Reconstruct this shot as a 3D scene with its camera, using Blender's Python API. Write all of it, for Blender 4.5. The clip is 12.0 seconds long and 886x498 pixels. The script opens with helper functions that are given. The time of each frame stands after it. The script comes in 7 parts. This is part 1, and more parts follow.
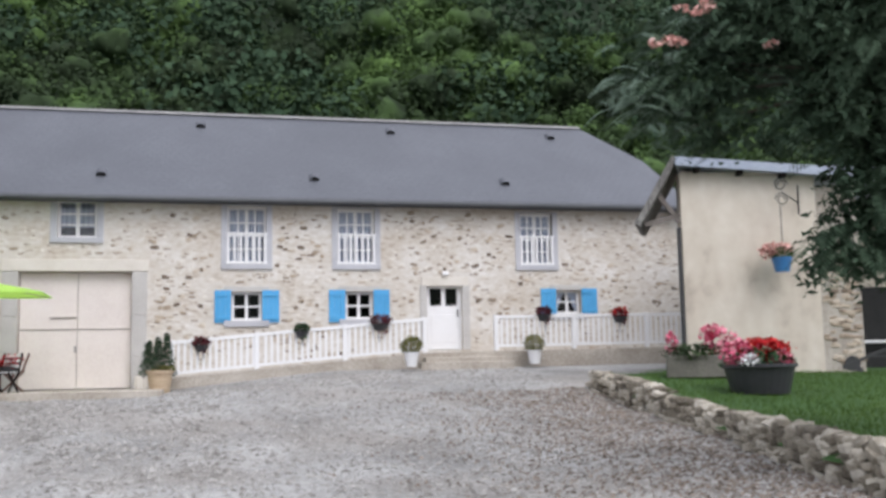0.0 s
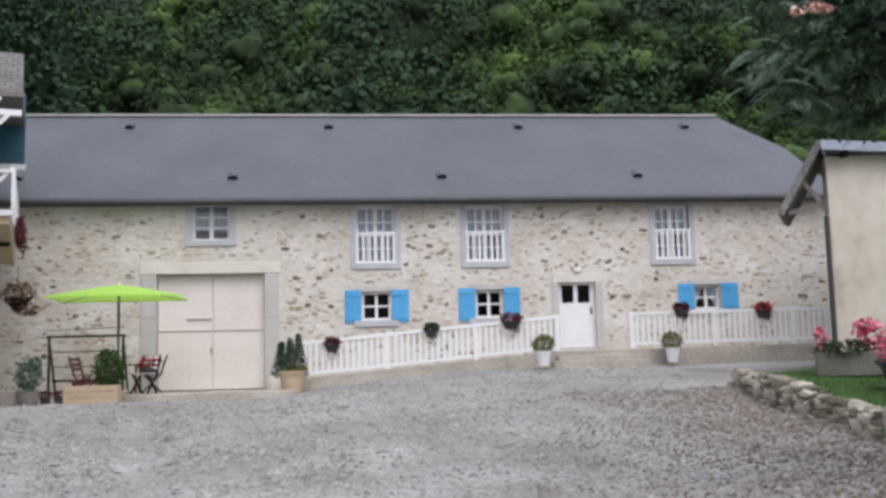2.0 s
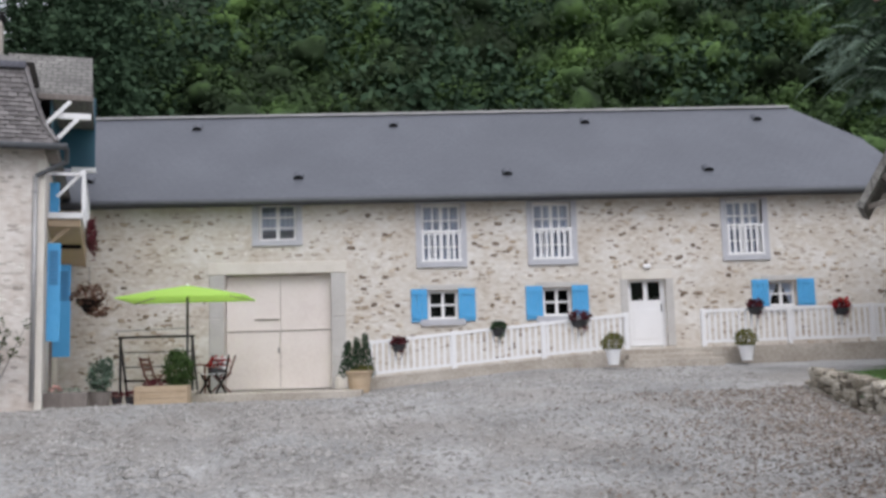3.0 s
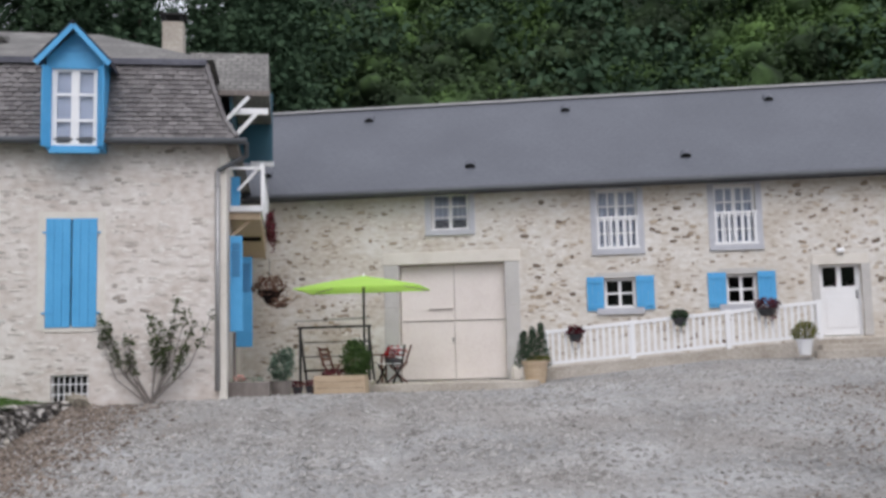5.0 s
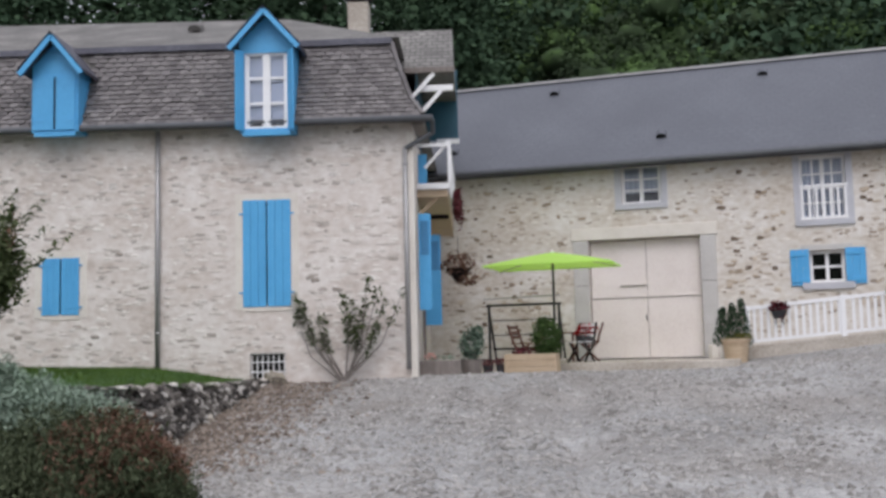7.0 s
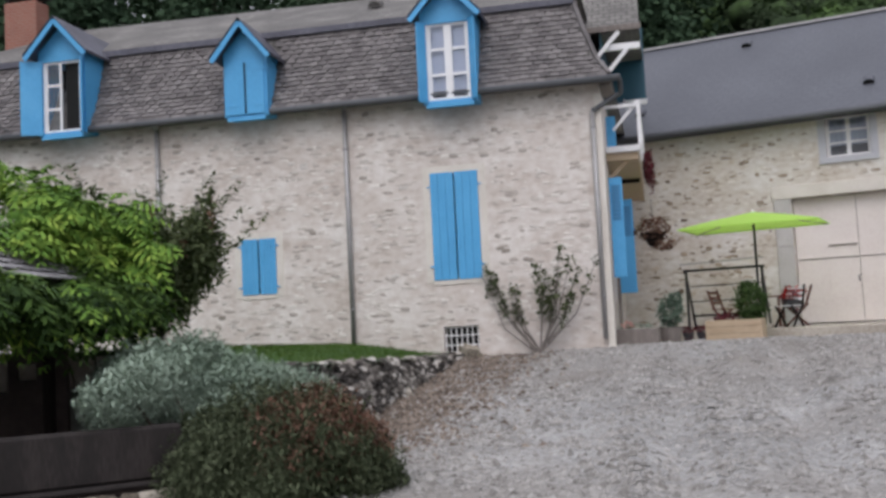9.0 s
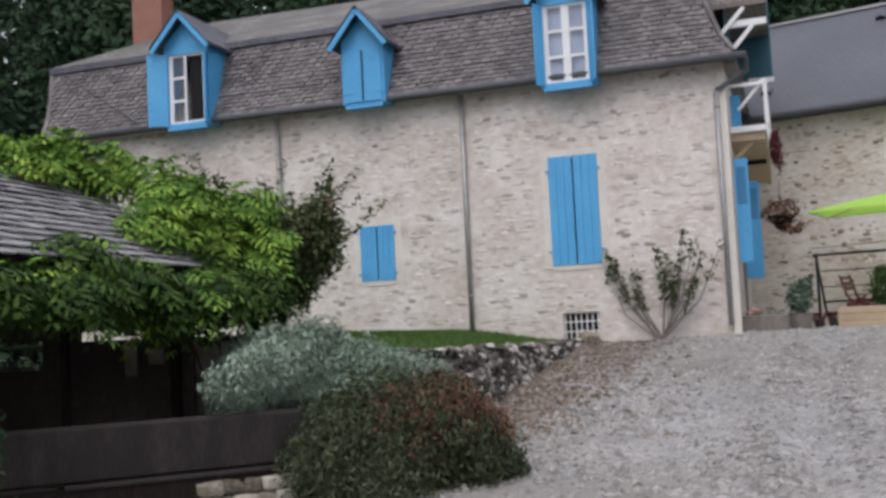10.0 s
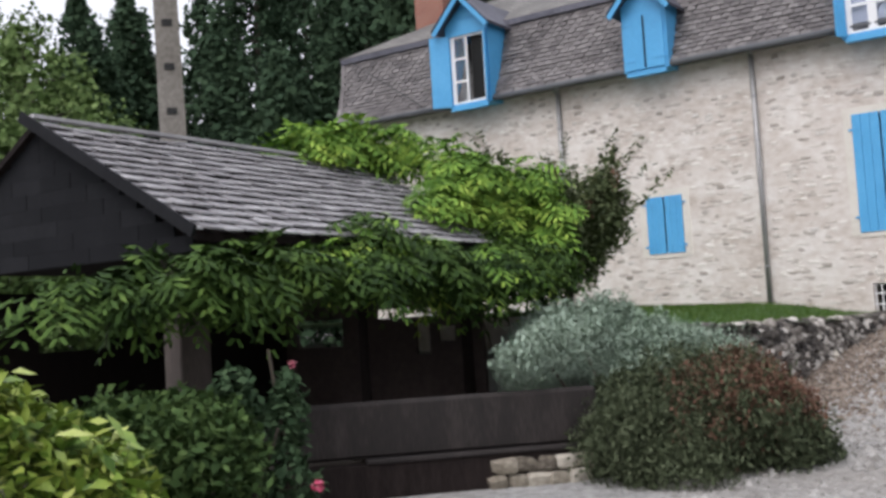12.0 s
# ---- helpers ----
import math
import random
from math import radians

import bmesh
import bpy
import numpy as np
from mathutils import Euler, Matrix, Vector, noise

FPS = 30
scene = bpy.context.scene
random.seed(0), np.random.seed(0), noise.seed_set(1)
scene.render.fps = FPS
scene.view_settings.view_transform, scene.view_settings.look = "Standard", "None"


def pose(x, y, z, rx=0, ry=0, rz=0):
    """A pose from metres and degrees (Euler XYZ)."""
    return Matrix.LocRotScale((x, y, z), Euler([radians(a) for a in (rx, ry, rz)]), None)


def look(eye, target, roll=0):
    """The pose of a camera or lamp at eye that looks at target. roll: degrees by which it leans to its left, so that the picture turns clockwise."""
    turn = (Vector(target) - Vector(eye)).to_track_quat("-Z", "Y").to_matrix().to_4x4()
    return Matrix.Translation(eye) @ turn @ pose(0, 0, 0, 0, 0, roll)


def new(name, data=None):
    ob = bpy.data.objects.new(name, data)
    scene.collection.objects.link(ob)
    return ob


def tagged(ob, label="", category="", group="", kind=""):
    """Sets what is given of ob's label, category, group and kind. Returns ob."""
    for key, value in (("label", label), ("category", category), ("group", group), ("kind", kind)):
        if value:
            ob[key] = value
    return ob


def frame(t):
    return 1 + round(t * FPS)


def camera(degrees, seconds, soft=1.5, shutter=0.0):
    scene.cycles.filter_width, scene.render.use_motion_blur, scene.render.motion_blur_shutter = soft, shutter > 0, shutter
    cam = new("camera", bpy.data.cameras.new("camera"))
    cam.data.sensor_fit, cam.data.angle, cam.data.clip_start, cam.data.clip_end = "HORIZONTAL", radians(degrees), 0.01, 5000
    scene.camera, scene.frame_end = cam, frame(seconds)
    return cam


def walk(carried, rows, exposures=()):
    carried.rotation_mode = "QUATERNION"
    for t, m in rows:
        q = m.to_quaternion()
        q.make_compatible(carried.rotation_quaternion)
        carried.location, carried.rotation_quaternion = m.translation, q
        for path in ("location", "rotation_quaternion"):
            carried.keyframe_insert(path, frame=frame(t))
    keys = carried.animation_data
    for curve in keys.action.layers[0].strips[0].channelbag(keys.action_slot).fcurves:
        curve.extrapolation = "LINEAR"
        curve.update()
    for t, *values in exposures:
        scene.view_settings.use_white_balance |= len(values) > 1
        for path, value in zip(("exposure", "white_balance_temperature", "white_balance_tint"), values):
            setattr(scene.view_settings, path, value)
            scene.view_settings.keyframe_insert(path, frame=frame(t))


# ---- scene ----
cam = camera(46.25, 12.0, soft=3.2)
# seconds, place in metres, yaw, pitch and roll in degrees
PATH = [
    (0.0, 0.000, 0.000, 1.600, -13.33, 6.83, 1.16),
    (0.5, 0.046, 0.133, 1.608, -11.38, 6.85, 1.07),
    (1.0, 0.132, 0.263, 1.592, -9.41, 6.90, 1.02),
    (1.5, 0.192, 0.416, 1.588, -7.58, 6.95, 1.32),
    (2.0, 0.229, 0.554, 1.615, -5.84, 6.93, 1.44),
    (2.5, 0.270, 0.694, 1.640, -4.06, 6.89, 1.51),
    (3.0, 0.276, 0.809, 1.675, -2.09, 6.86, 1.58),
    (3.2, 0.265, 0.859, 1.680, -1.23, 6.80, 1.33),
    (4.8, 0.117, 1.256, 1.719, 6.32, 6.39, 1.39),
    (5.0, 0.099, 1.306, 1.724, 7.20, 6.47, 1.40),
    (5.5, 0.039, 1.439, 1.749, 9.35, 6.30, 1.53),
    (6.0, -0.008, 1.567, 1.709, 11.73, 6.20, 1.86),
    (6.5, -0.059, 1.678, 1.690, 14.60, 6.09, 2.03),
    (7.0, -0.147, 1.805, 1.702, 17.33, 5.59, 1.40),
    (7.2, -0.180, 1.845, 1.698, 18.23, 5.29, 1.16),
    (8.8, -0.444, 2.168, 1.666, 26.31, 4.62, 2.79),
    (9.0, -0.477, 2.208, 1.662, 27.59, 4.50, 2.91),
    (9.5, -0.542, 2.292, 1.660, 30.69, 4.14, 2.69),
    (10.0, -0.582, 2.349, 1.672, 34.06, 4.04, 2.83),
    (10.5, -0.647, 2.419, 1.683, 38.10, 3.98, 2.73),
    (11.0, -0.680, 2.464, 1.663, 42.05, 3.91, 2.90),
    (11.5, -0.751, 2.520, 1.672, 45.96, 3.82, 3.41),
    (12.0, -0.826, 2.558, 1.675, 49.71, 3.54, 3.52),
]
walk(cam, [(t, pose(x, y, z, 90 + pitch, roll, yaw)) for t, x, y, z, yaw, pitch, roll in PATH],
     [(0.0, 0.70, 6230, 13), (2.5, 0.48, 6220, 13), (6.0, 0.38, 6230, 14), (9.5, 0.27, 6300, 15), (10.5, 0.29, 6310, 15), (12.0, 0.63, 6370, 14)])

# ---- light ----
world = bpy.data.worlds.new("overcast_sky")
scene.world = world
world.use_nodes = True
wn = world.node_tree.nodes
sky = wn.new("ShaderNodeTexSky")
sky.sky_type, sky.sun_disc = "NISHITA", False
sky.sun_elevation, sky.sun_rotation = radians(52), radians(166)
sky.air_density, sky.dust_density, sky.ozone_density = 1.0, 6.0, 1.0
soft_sky = wn.new("ShaderNodeHueSaturation")
soft_sky.inputs["Saturation"].default_value = 0.5
world.node_tree.links.new(sky.outputs[0], soft_sky.inputs["Color"])
cover = wn.new("ShaderNodeMixRGB")
cover.inputs[0].default_value, cover.inputs[2].default_value = 0.75, (5.2, 5.35, 5.6, 1)   # thin even cloud over the clear sky
world.node_tree.links.new(soft_sky.outputs[0], cover.inputs[1])
world.node_tree.links.new(cover.outputs[0], wn["Background"].inputs[0])
wn["Background"].inputs[1].default_value = 0.15
sun = new("sun", bpy.data.lights.new("sun", "SUN"))
sun.data.energy, sun.data.angle, sun.data.color = 0.8, radians(40), (1.0, 0.985, 0.97)
sun.matrix_basis = look((10, -40, 52), (0, 0, 0))


# ---- materials ----
def shade(name, stops, rough=0.8, scale=2.0, fine=25.0, bump=0.3, metal=0.0, random_by="", spread=0.25, bump_scale=0.0,
          stretch=(1, 1, 1), dist=0.02, detail=6.0, mortar=None):
    """A material: colour ramp over two scales of noise, with relief and random tone for each piece."""
    m = bpy.data.materials.new(name)
    m.use_nodes = True
    n, l = m.node_tree.nodes, m.node_tree.links
    b = n["Principled BSDF"]
    b.inputs["Roughness"].default_value, b.inputs["Metallic"].default_value = rough, metal
    co = n.new("ShaderNodeTexCoord")
    mp = n.new("ShaderNodeMapping")
    mp.inputs["Scale"].default_value = stretch
    l.new(co.outputs["Object"], mp.inputs["Vector"])
    big, small = n.new("ShaderNodeTexNoise"), n.new("ShaderNodeTexNoise")
    for t, s in ((big, scale), (small, fine)):
        t.inputs["Scale"].default_value, t.inputs["Detail"].default_value = s, detail
        l.new(mp.outputs[0], t.inputs["Vector"])
    mix = n.new("ShaderNodeMath")
    mix.operation = "MULTIPLY_ADD"
    mix.inputs[1].default_value = 0.45
    half = n.new("ShaderNodeMath")
    half.operation = "MULTIPLY"
    half.inputs[1].default_value = 0.55
    l.new(big.outputs["Fac"], half.inputs[0])
    l.new(small.outputs["Fac"], mix.inputs[0])
    l.new(half.outputs[0], mix.inputs[2])
    value = mix.outputs[0]
    if random_by:
        if random_by == "island":
            r = n.new("ShaderNodeNewGeometry").outputs["Random Per Island"]
        else:
            r = n.new("ShaderNodeObjectInfo").outputs["Random"]
        add = n.new("ShaderNodeMath")
        add.operation = "MULTIPLY_ADD"
        add.inputs[1].default_value = spread
        off = n.new("ShaderNodeMath")
        off.operation = "ADD"
        off.inputs[1].default_value = -spread / 2
        l.new(r, add.inputs[0])
        l.new(value, off.inputs[0])
        l.new(off.outputs[0], add.inputs[2])
        value = add.outputs[0]
    ramp = n.new("ShaderNodeValToRGB")
    e = ramp.color_ramp.elements
    for i, (at, c) in enumerate(stops):
        el = e[i] if i < 2 else e.new(at)
        el.position, el.color = at, (*c, 1)
    l.new(value, ramp.inputs[0])
    colour = ramp.outputs[0]
    if mortar:
        w, h, c, gap, axis = mortar
        br = n.new("ShaderNodeTexBrick")
        br.inputs["Scale"].default_value = 1.0
        br.inputs["Brick Width"].default_value, br.inputs["Row Height"].default_value = w, h
        br.inputs["Mortar Size"].default_value, br.inputs["Mortar Smooth"].default_value = gap, 0.3
        sep, com = n.new("ShaderNodeSeparateXYZ"), n.new("ShaderNodeCombineXYZ")
        l.new(co.outputs["Object"], sep.inputs[0])
        l.new(sep.outputs[axis[0]], com.inputs[0])
        l.new(sep.outputs[axis[1]], com.inputs[1])
        l.new(com.outputs[0], br.inputs["Vector"])
        mx = n.new("ShaderNodeMixRGB")
        mx.inputs[2].default_value = (*c, 1)
        l.new(br.outputs["Fac"], mx.inputs[0])
        l.new(colour, mx.inputs[1])
        colour = mx.outputs[0]
    l.new(colour, b.inputs["Base Color"])
    if bump:
        bp = n.new("ShaderNodeBump")
        bp.inputs["Strength"].default_value, bp.inputs["Distance"].default_value = bump, dist
        hgt = value
        if bump_scale:
            v = n.new("ShaderNodeTexVoronoi")
            v.inputs["Scale"].default_value = bump_scale
            l.new(mp.outputs[0], v.inputs["Vector"])
            a = n.new("ShaderNodeMath")
            a.operation = "ADD"
            l.new(v.outputs["Distance"], a.inputs[0])
            l.new(value, a.inputs[1])
            hgt = a.outputs[0]
        l.new(hgt, bp.inputs["Height"])
        l.new(bp.outputs[0], b.inputs["Normal"])
    return m


def leaf_shade(name, stops, spread=0.5, rough=0.7, soft=0.13, big=0.35, fine=9.0, detail=6.0):
    m = shade(name, stops, rough, big, fine, 0.0, random_by="island", spread=spread, detail=detail)
    b = m.node_tree.nodes["Principled BSDF"]
    b.inputs["Subsurface Weight"].default_value = 0.0
    b.inputs["Specular IOR Level"].default_value = soft
    return m


def clear_glass(name):
    m = bpy.data.materials.new(name)
    m.use_nodes = True
    b = m.node_tree.nodes["Principled BSDF"]
    b.inputs["Base Color"].default_value = (0.92, 0.96, 1, 1)
    b.inputs["Transmission Weight"].default_value, b.inputs["Roughness"].default_value, b.inputs["IOR"].default_value = 1.0, 0.02, 1.45
    return m


M_GRAVEL = shade("gravel", [(0.36, (0.19, 0.185, 0.178)), (0.46, (0.29, 0.285, 0.276)), (0.54, (0.355, 0.35, 0.341)), (0.64, (0.46, 0.452, 0.44))], 0.95, 0.5, 11.0, 0.85, bump_scale=16, dist=0.045, detail=7)
gn, gl = M_GRAVEL.node_tree.nodes, M_GRAVEL.node_tree.links      # brown earth worn through in patches
worn, worn_ramp, worn_mix = gn.new("ShaderNodeTexNoise"), gn.new("ShaderNodeValToRGB"), gn.new("ShaderNodeMixRGB")
worn.inputs["Scale"].default_value, worn.inputs["Detail"].default_value = 0.33, 8.0
worn_ramp.color_ramp.elements[0].position, worn_ramp.color_ramp.elements[1].position = 0.47, 0.63
worn_ramp.color_ramp.elements[0].color, worn_ramp.color_ramp.elements[1].color = (0, 0, 0, 1), (0.5, 0.5, 0.5, 1)
worn_mix.inputs[2].default_value = (0.235, 0.205, 0.175, 1)
gl.new(gn["Texture Coordinate"].outputs["Object"], worn.inputs["Vector"])
gl.new(worn.outputs["Fac"], worn_ramp.inputs[0])
gl.new(worn_ramp.outputs[0], worn_mix.inputs[0])
gl.new(gn["Color Ramp"].outputs[0], worn_mix.inputs[1])
gl.new(worn_mix.outputs[0], gn["Principled BSDF"].inputs["Base Color"])
M_PEBBLE = shade("pebble", [(0.2, (0.15, 0.14, 0.128)), (0.55, (0.30, 0.288, 0.272)), (0.9, (0.44, 0.426, 0.408))], 0.9, 3, 20, 0.2, random_by="island", spread=0.5)
M_LITTER = shade("leaf_litter", [(0.2, (0.08, 0.06, 0.045)), (0.6, (0.17, 0.135, 0.11)), (0.9, (0.27, 0.225, 0.185))], 0.9, 3, 20, 0.2, random_by="island", spread=0.8)
M_BARN = shade("lime_pointing", [(0.33, (0.41, 0.345, 0.27)), (0.44, (0.565, 0.515, 0.45)), (0.56, (0.65, 0.62, 0.575)), (0.7, (0.76, 0.74, 0.71))], 0.95, 0.7, 5.0, 0.4, bump_scale=0, stretch=(1, 1, 1.7), dist=0.05)
M_HOUSE = shade("pale_pointing", [(0.33, (0.43, 0.365, 0.315)), (0.45, (0.585, 0.525, 0.478)), (0.56, (0.67, 0.625, 0.585)), (0.7, (0.78, 0.75, 0.715))], 0.95, 0.8, 5.0, 0.5, stretch=(1, 1, 1.5), dist=0.05)
M_STONE = shade("field_stone", [(0.15, (0.12, 0.088, 0.068)), (0.38, (0.28, 0.22, 0.165)), (0.6, (0.42, 0.345, 0.265)), (0.85, (0.55, 0.48, 0.39))], 0.9, 5, 30, 0.5, random_by="object", spread=0.7)
M_STONES = shade("small_field_stone", [(0.15, (0.27, 0.215, 0.17)), (0.4, (0.48, 0.42, 0.35)), (0.65, (0.6, 0.555, 0.49)), (0.85, (0.7, 0.665, 0.61))], 0.9, 5, 30, 0.5, random_by="island", spread=0.7)
M_PALESTONE = shade("grey_beige_stone", [(0.15, (0.27, 0.235, 0.205)), (0.45, (0.44, 0.4, 0.36)), (0.8, (0.61, 0.58, 0.545))], 0.9, 5, 30, 0.5, random_by="object", spread=0.6)
M_PALESTONES = shade("small_grey_beige_stone", [(0.15, (0.38, 0.335, 0.30)), (0.45, (0.55, 0.505, 0.46)), (0.8, (0.72, 0.685, 0.64))], 0.9, 5, 30, 0.5, random_by="island", spread=0.6)
M_WALLSTONE = shade("dry_stone", [(0.15, (0.07, 0.058, 0.045)), (0.4, (0.23, 0.20, 0.155)), (0.65, (0.42, 0.38, 0.315)), (0.9, (0.62, 0.58, 0.51))], 0.92, 3, 22, 0.7, random_by="object", spread=0.55)
M_DARKSTONE = shade("weathered_dry_stone", [(0.15, (0.032, 0.028, 0.026)), (0.42, (0.105, 0.093, 0.083)), (0.64, (0.25, 0.225, 0.2)), (0.85, (0.56, 0.53, 0.49))], 0.92, 3, 22, 0.7, random_by="object", spread=0.75)
M_EARTH = shade("dark_earth", [(0.2, (0.03, 0.025, 0.02)), (0.8, (0.11, 0.09, 0.07))], 1.0, 3, 20, 0.6)
M_GRANITE = shade("blue_grey_granite", [(0.2, (0.34, 0.345, 0.37)), (0.5, (0.47, 0.475, 0.51)), (0.8, (0.57, 0.575, 0.61))], 0.85, 2, 40, 0.2)
M_PALEGRANITE = shade("pale_stone_lintel", [(0.2, (0.5, 0.46, 0.4)), (0.5, (0.66, 0.62, 0.56)), (0.8, (0.74, 0.71, 0.66))], 0.85, 2, 30, 0.25)
M_SLATE = shade("new_slate", [(0.2, (0.072, 0.077, 0.092)), (0.5, (0.097, 0.103, 0.122)), (0.8, (0.13, 0.138, 0.16))], 0.55, 0.5, 9, 0.25, mortar=(0.25, 0.16, (0.066, 0.07, 0.08), 0.006, ("X", "Y")))
M_OLDSLATE = shade("old_slate", [(0.15, (0.055, 0.051, 0.053)), (0.4, (0.13, 0.119, 0.119)), (0.62, (0.185, 0.171, 0.17)), (0.88, (0.29, 0.275, 0.268))], 0.75, 0.7, 14, 0.3, random_by="object", spread=0.36)
M_OLDSLATES = shade("old_slates", [(0.15, (0.055, 0.051, 0.053)), (0.4, (0.13, 0.119, 0.119)), (0.62, (0.185, 0.171, 0.17)), (0.88, (0.29, 0.275, 0.268))], 0.75, 0.7, 14, 0.3, random_by="island", spread=0.36)
M_OLDROOF = shade("lichened_slate", [(0.32, (0.07, 0.066, 0.063)), (0.5, (0.155, 0.148, 0.14)), (0.66, (0.29, 0.28, 0.26))], 0.85, 1.2, 14, 0.5, mortar=(0.26, 0.14, (0.09, 0.085, 0.08), 0.02, ("X", "Y")))
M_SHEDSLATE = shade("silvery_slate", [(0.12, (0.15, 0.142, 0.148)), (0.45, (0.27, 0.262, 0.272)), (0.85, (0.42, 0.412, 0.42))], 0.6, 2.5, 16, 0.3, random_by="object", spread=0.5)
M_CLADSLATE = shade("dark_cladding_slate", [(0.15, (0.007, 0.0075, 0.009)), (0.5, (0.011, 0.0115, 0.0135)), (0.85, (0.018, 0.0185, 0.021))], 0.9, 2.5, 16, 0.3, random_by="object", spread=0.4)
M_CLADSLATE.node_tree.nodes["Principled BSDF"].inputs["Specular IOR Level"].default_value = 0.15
M_ZINC = shade("aged_zinc", [(0.2, (0.24, 0.235, 0.235)), (0.5, (0.35, 0.345, 0.345)), (0.8, (0.44, 0.435, 0.435))], 0.5, 1.5, 18, 0.15, metal=0.5)
M_SHEET = shade("grey_blue_roof_sheet", [(0.2, (0.22, 0.25, 0.32)), (0.5, (0.32, 0.36, 0.44)), (0.8, (0.45, 0.49, 0.56))], 0.45, 1.5, 14, 0.15, metal=0.2)
M_BREAK = shade("blue_grey_flashing", [(0.3, (0.05, 0.05, 0.066)), (0.5, (0.085, 0.085, 0.11)), (0.7, (0.15, 0.148, 0.18))], 0.6, 1.5, 18, 0.2)
M_DARKZINC = shade("dark_gutter_zinc", [(0.2, (0.06, 0.065, 0.072)), (0.8, (0.12, 0.125, 0.135))], 0.7, 1.5, 18, 0.15)
M_JAMB = shade("grey_dressed_stone", [(0.2, (0.38, 0.365, 0.345)), (0.5, (0.5, 0.485, 0.465)), (0.8, (0.6, 0.585, 0.565))], 0.9, 1.6, 22, 0.25)
M_BLUE = shade("blue_paint", [(0.2, (0.055, 0.285, 0.56)), (0.5, (0.078, 0.36, 0.67)), (0.8, (0.12, 0.43, 0.74))], 0.5, 1.2, 22, 0.12)
M_SLAT = shade("deep_blue_louvre", [(0.2, (0.035, 0.17, 0.36)), (0.8, (0.06, 0.25, 0.48))], 0.5, 1.2, 22, 0.12)
M_TEAL = shade("teal_paint", [(0.2, (0.012, 0.055, 0.085)), (0.5, (0.018, 0.085, 0.125)), (0.8, (0.03, 0.11, 0.16))], 0.5, 1.2, 22, 0.12)
M_WHITE = shade("white_paint", [(0.2, (0.7, 0.7, 0.7)), (0.5, (0.8, 0.8, 0.81)), (0.8, (0.85, 0.85, 0.86))], 0.45, 1.2, 25, 0.08)
M_CREAMDOOR = shade("cream_painted_boards", [(0.2, (0.6, 0.53, 0.49)), (0.5, (0.72, 0.66, 0.62)), (0.8, (0.78, 0.73, 0.69))], 0.6, 0.9, 18, 0.12)
M_RENDER = shade("cream_render", [(0.32, (0.40, 0.345, 0.285)), (0.45, (0.56, 0.50, 0.42)), (0.57, (0.62, 0.565, 0.485)), (0.72, (0.72, 0.675, 0.60))], 0.95, 0.6, 3.0, 0.08, stretch=(1.0, 1.0, 0.75))
M_CONCRETE = shade("worn_concrete", [(0.3, (0.25, 0.215, 0.175)), (0.5, (0.40, 0.36, 0.31)), (0.7, (0.55, 0.51, 0.455))], 0.9, 1.1, 16, 0.3)
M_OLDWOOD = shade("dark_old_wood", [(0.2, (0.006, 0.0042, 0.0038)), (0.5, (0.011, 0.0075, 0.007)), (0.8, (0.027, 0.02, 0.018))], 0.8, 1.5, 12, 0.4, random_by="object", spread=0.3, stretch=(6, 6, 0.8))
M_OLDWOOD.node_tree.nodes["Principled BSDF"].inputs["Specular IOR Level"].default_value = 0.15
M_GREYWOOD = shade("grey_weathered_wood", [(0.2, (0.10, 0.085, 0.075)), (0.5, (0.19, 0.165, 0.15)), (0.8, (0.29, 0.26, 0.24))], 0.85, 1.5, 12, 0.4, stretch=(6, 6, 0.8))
M_PALEWOOD = shade("pale_planter_wood", [(0.2, (0.34, 0.245, 0.155)), (0.5, (0.48, 0.37, 0.255)), (0.8, (0.58, 0.47, 0.345))], 0.75, 1.5, 12, 0.25, stretch=(1, 6, 8))
M_REDWOOD = shade("reddish_folding_wood", [(0.2, (0.06, 0.022, 0.014)), (0.5, (0.12, 0.045, 0.03)), (0.8, (0.18, 0.075, 0.05))], 0.6, 1.5, 18, 0.2)
M_IRON = shade("black_iron", [(0.2, (0.02, 0.02, 0.022)), (0.8, (0.05, 0.05, 0.052))], 0.55, 3, 30, 0.1)
M_LIME = shade("lime_canvas", [(0.2, (0.53, 0.88, 0.14)), (0.5, (0.58, 0.92, 0.18)), (0.8, (0.62, 0.93, 0.22))], 0.75, 1.2, 30, 0.1)
lime_nodes = M_LIME.node_tree.nodes
glow_through = lime_nodes.new("ShaderNodeBsdfTranslucent")
glow_through.inputs[0].default_value = (0.58, 0.94, 0.18, 1)
lime_mix = lime_nodes.new("ShaderNodeMixShader")
lime_mix.inputs[0].default_value = 0.45
M_LIME.node_tree.links.new(lime_nodes["Principled BSDF"].outputs[0], lime_mix.inputs[1])
M_LIME.node_tree.links.new(glow_through.outputs[0], lime_mix.inputs[2])
M_LIME.node_tree.links.new(lime_mix.outputs[0], lime_nodes["Material Output"].inputs[0])
M_BLACKTUB = shade("black_plastic", [(0.2, (0.02, 0.02, 0.024)), (0.8, (0.05, 0.05, 0.056))], 0.5, 3, 30, 0.1)
M_BLUEPOT = shade("glazed_blue", [(0.2, (0.035, 0.14, 0.35)), (0.8, (0.06, 0.22, 0.48))], 0.3, 3, 20, 0.05)
M_BRICK = shade("red_brick", [(0.2, (0.16, 0.05, 0.035)), (0.5, (0.27, 0.095, 0.065)), (0.8, (0.36, 0.15, 0.11))], 0.9, 3, 20, 0.3, mortar=(0.22, 0.075, (0.3, 0.22, 0.18), 0.012, ("X", "Z")))
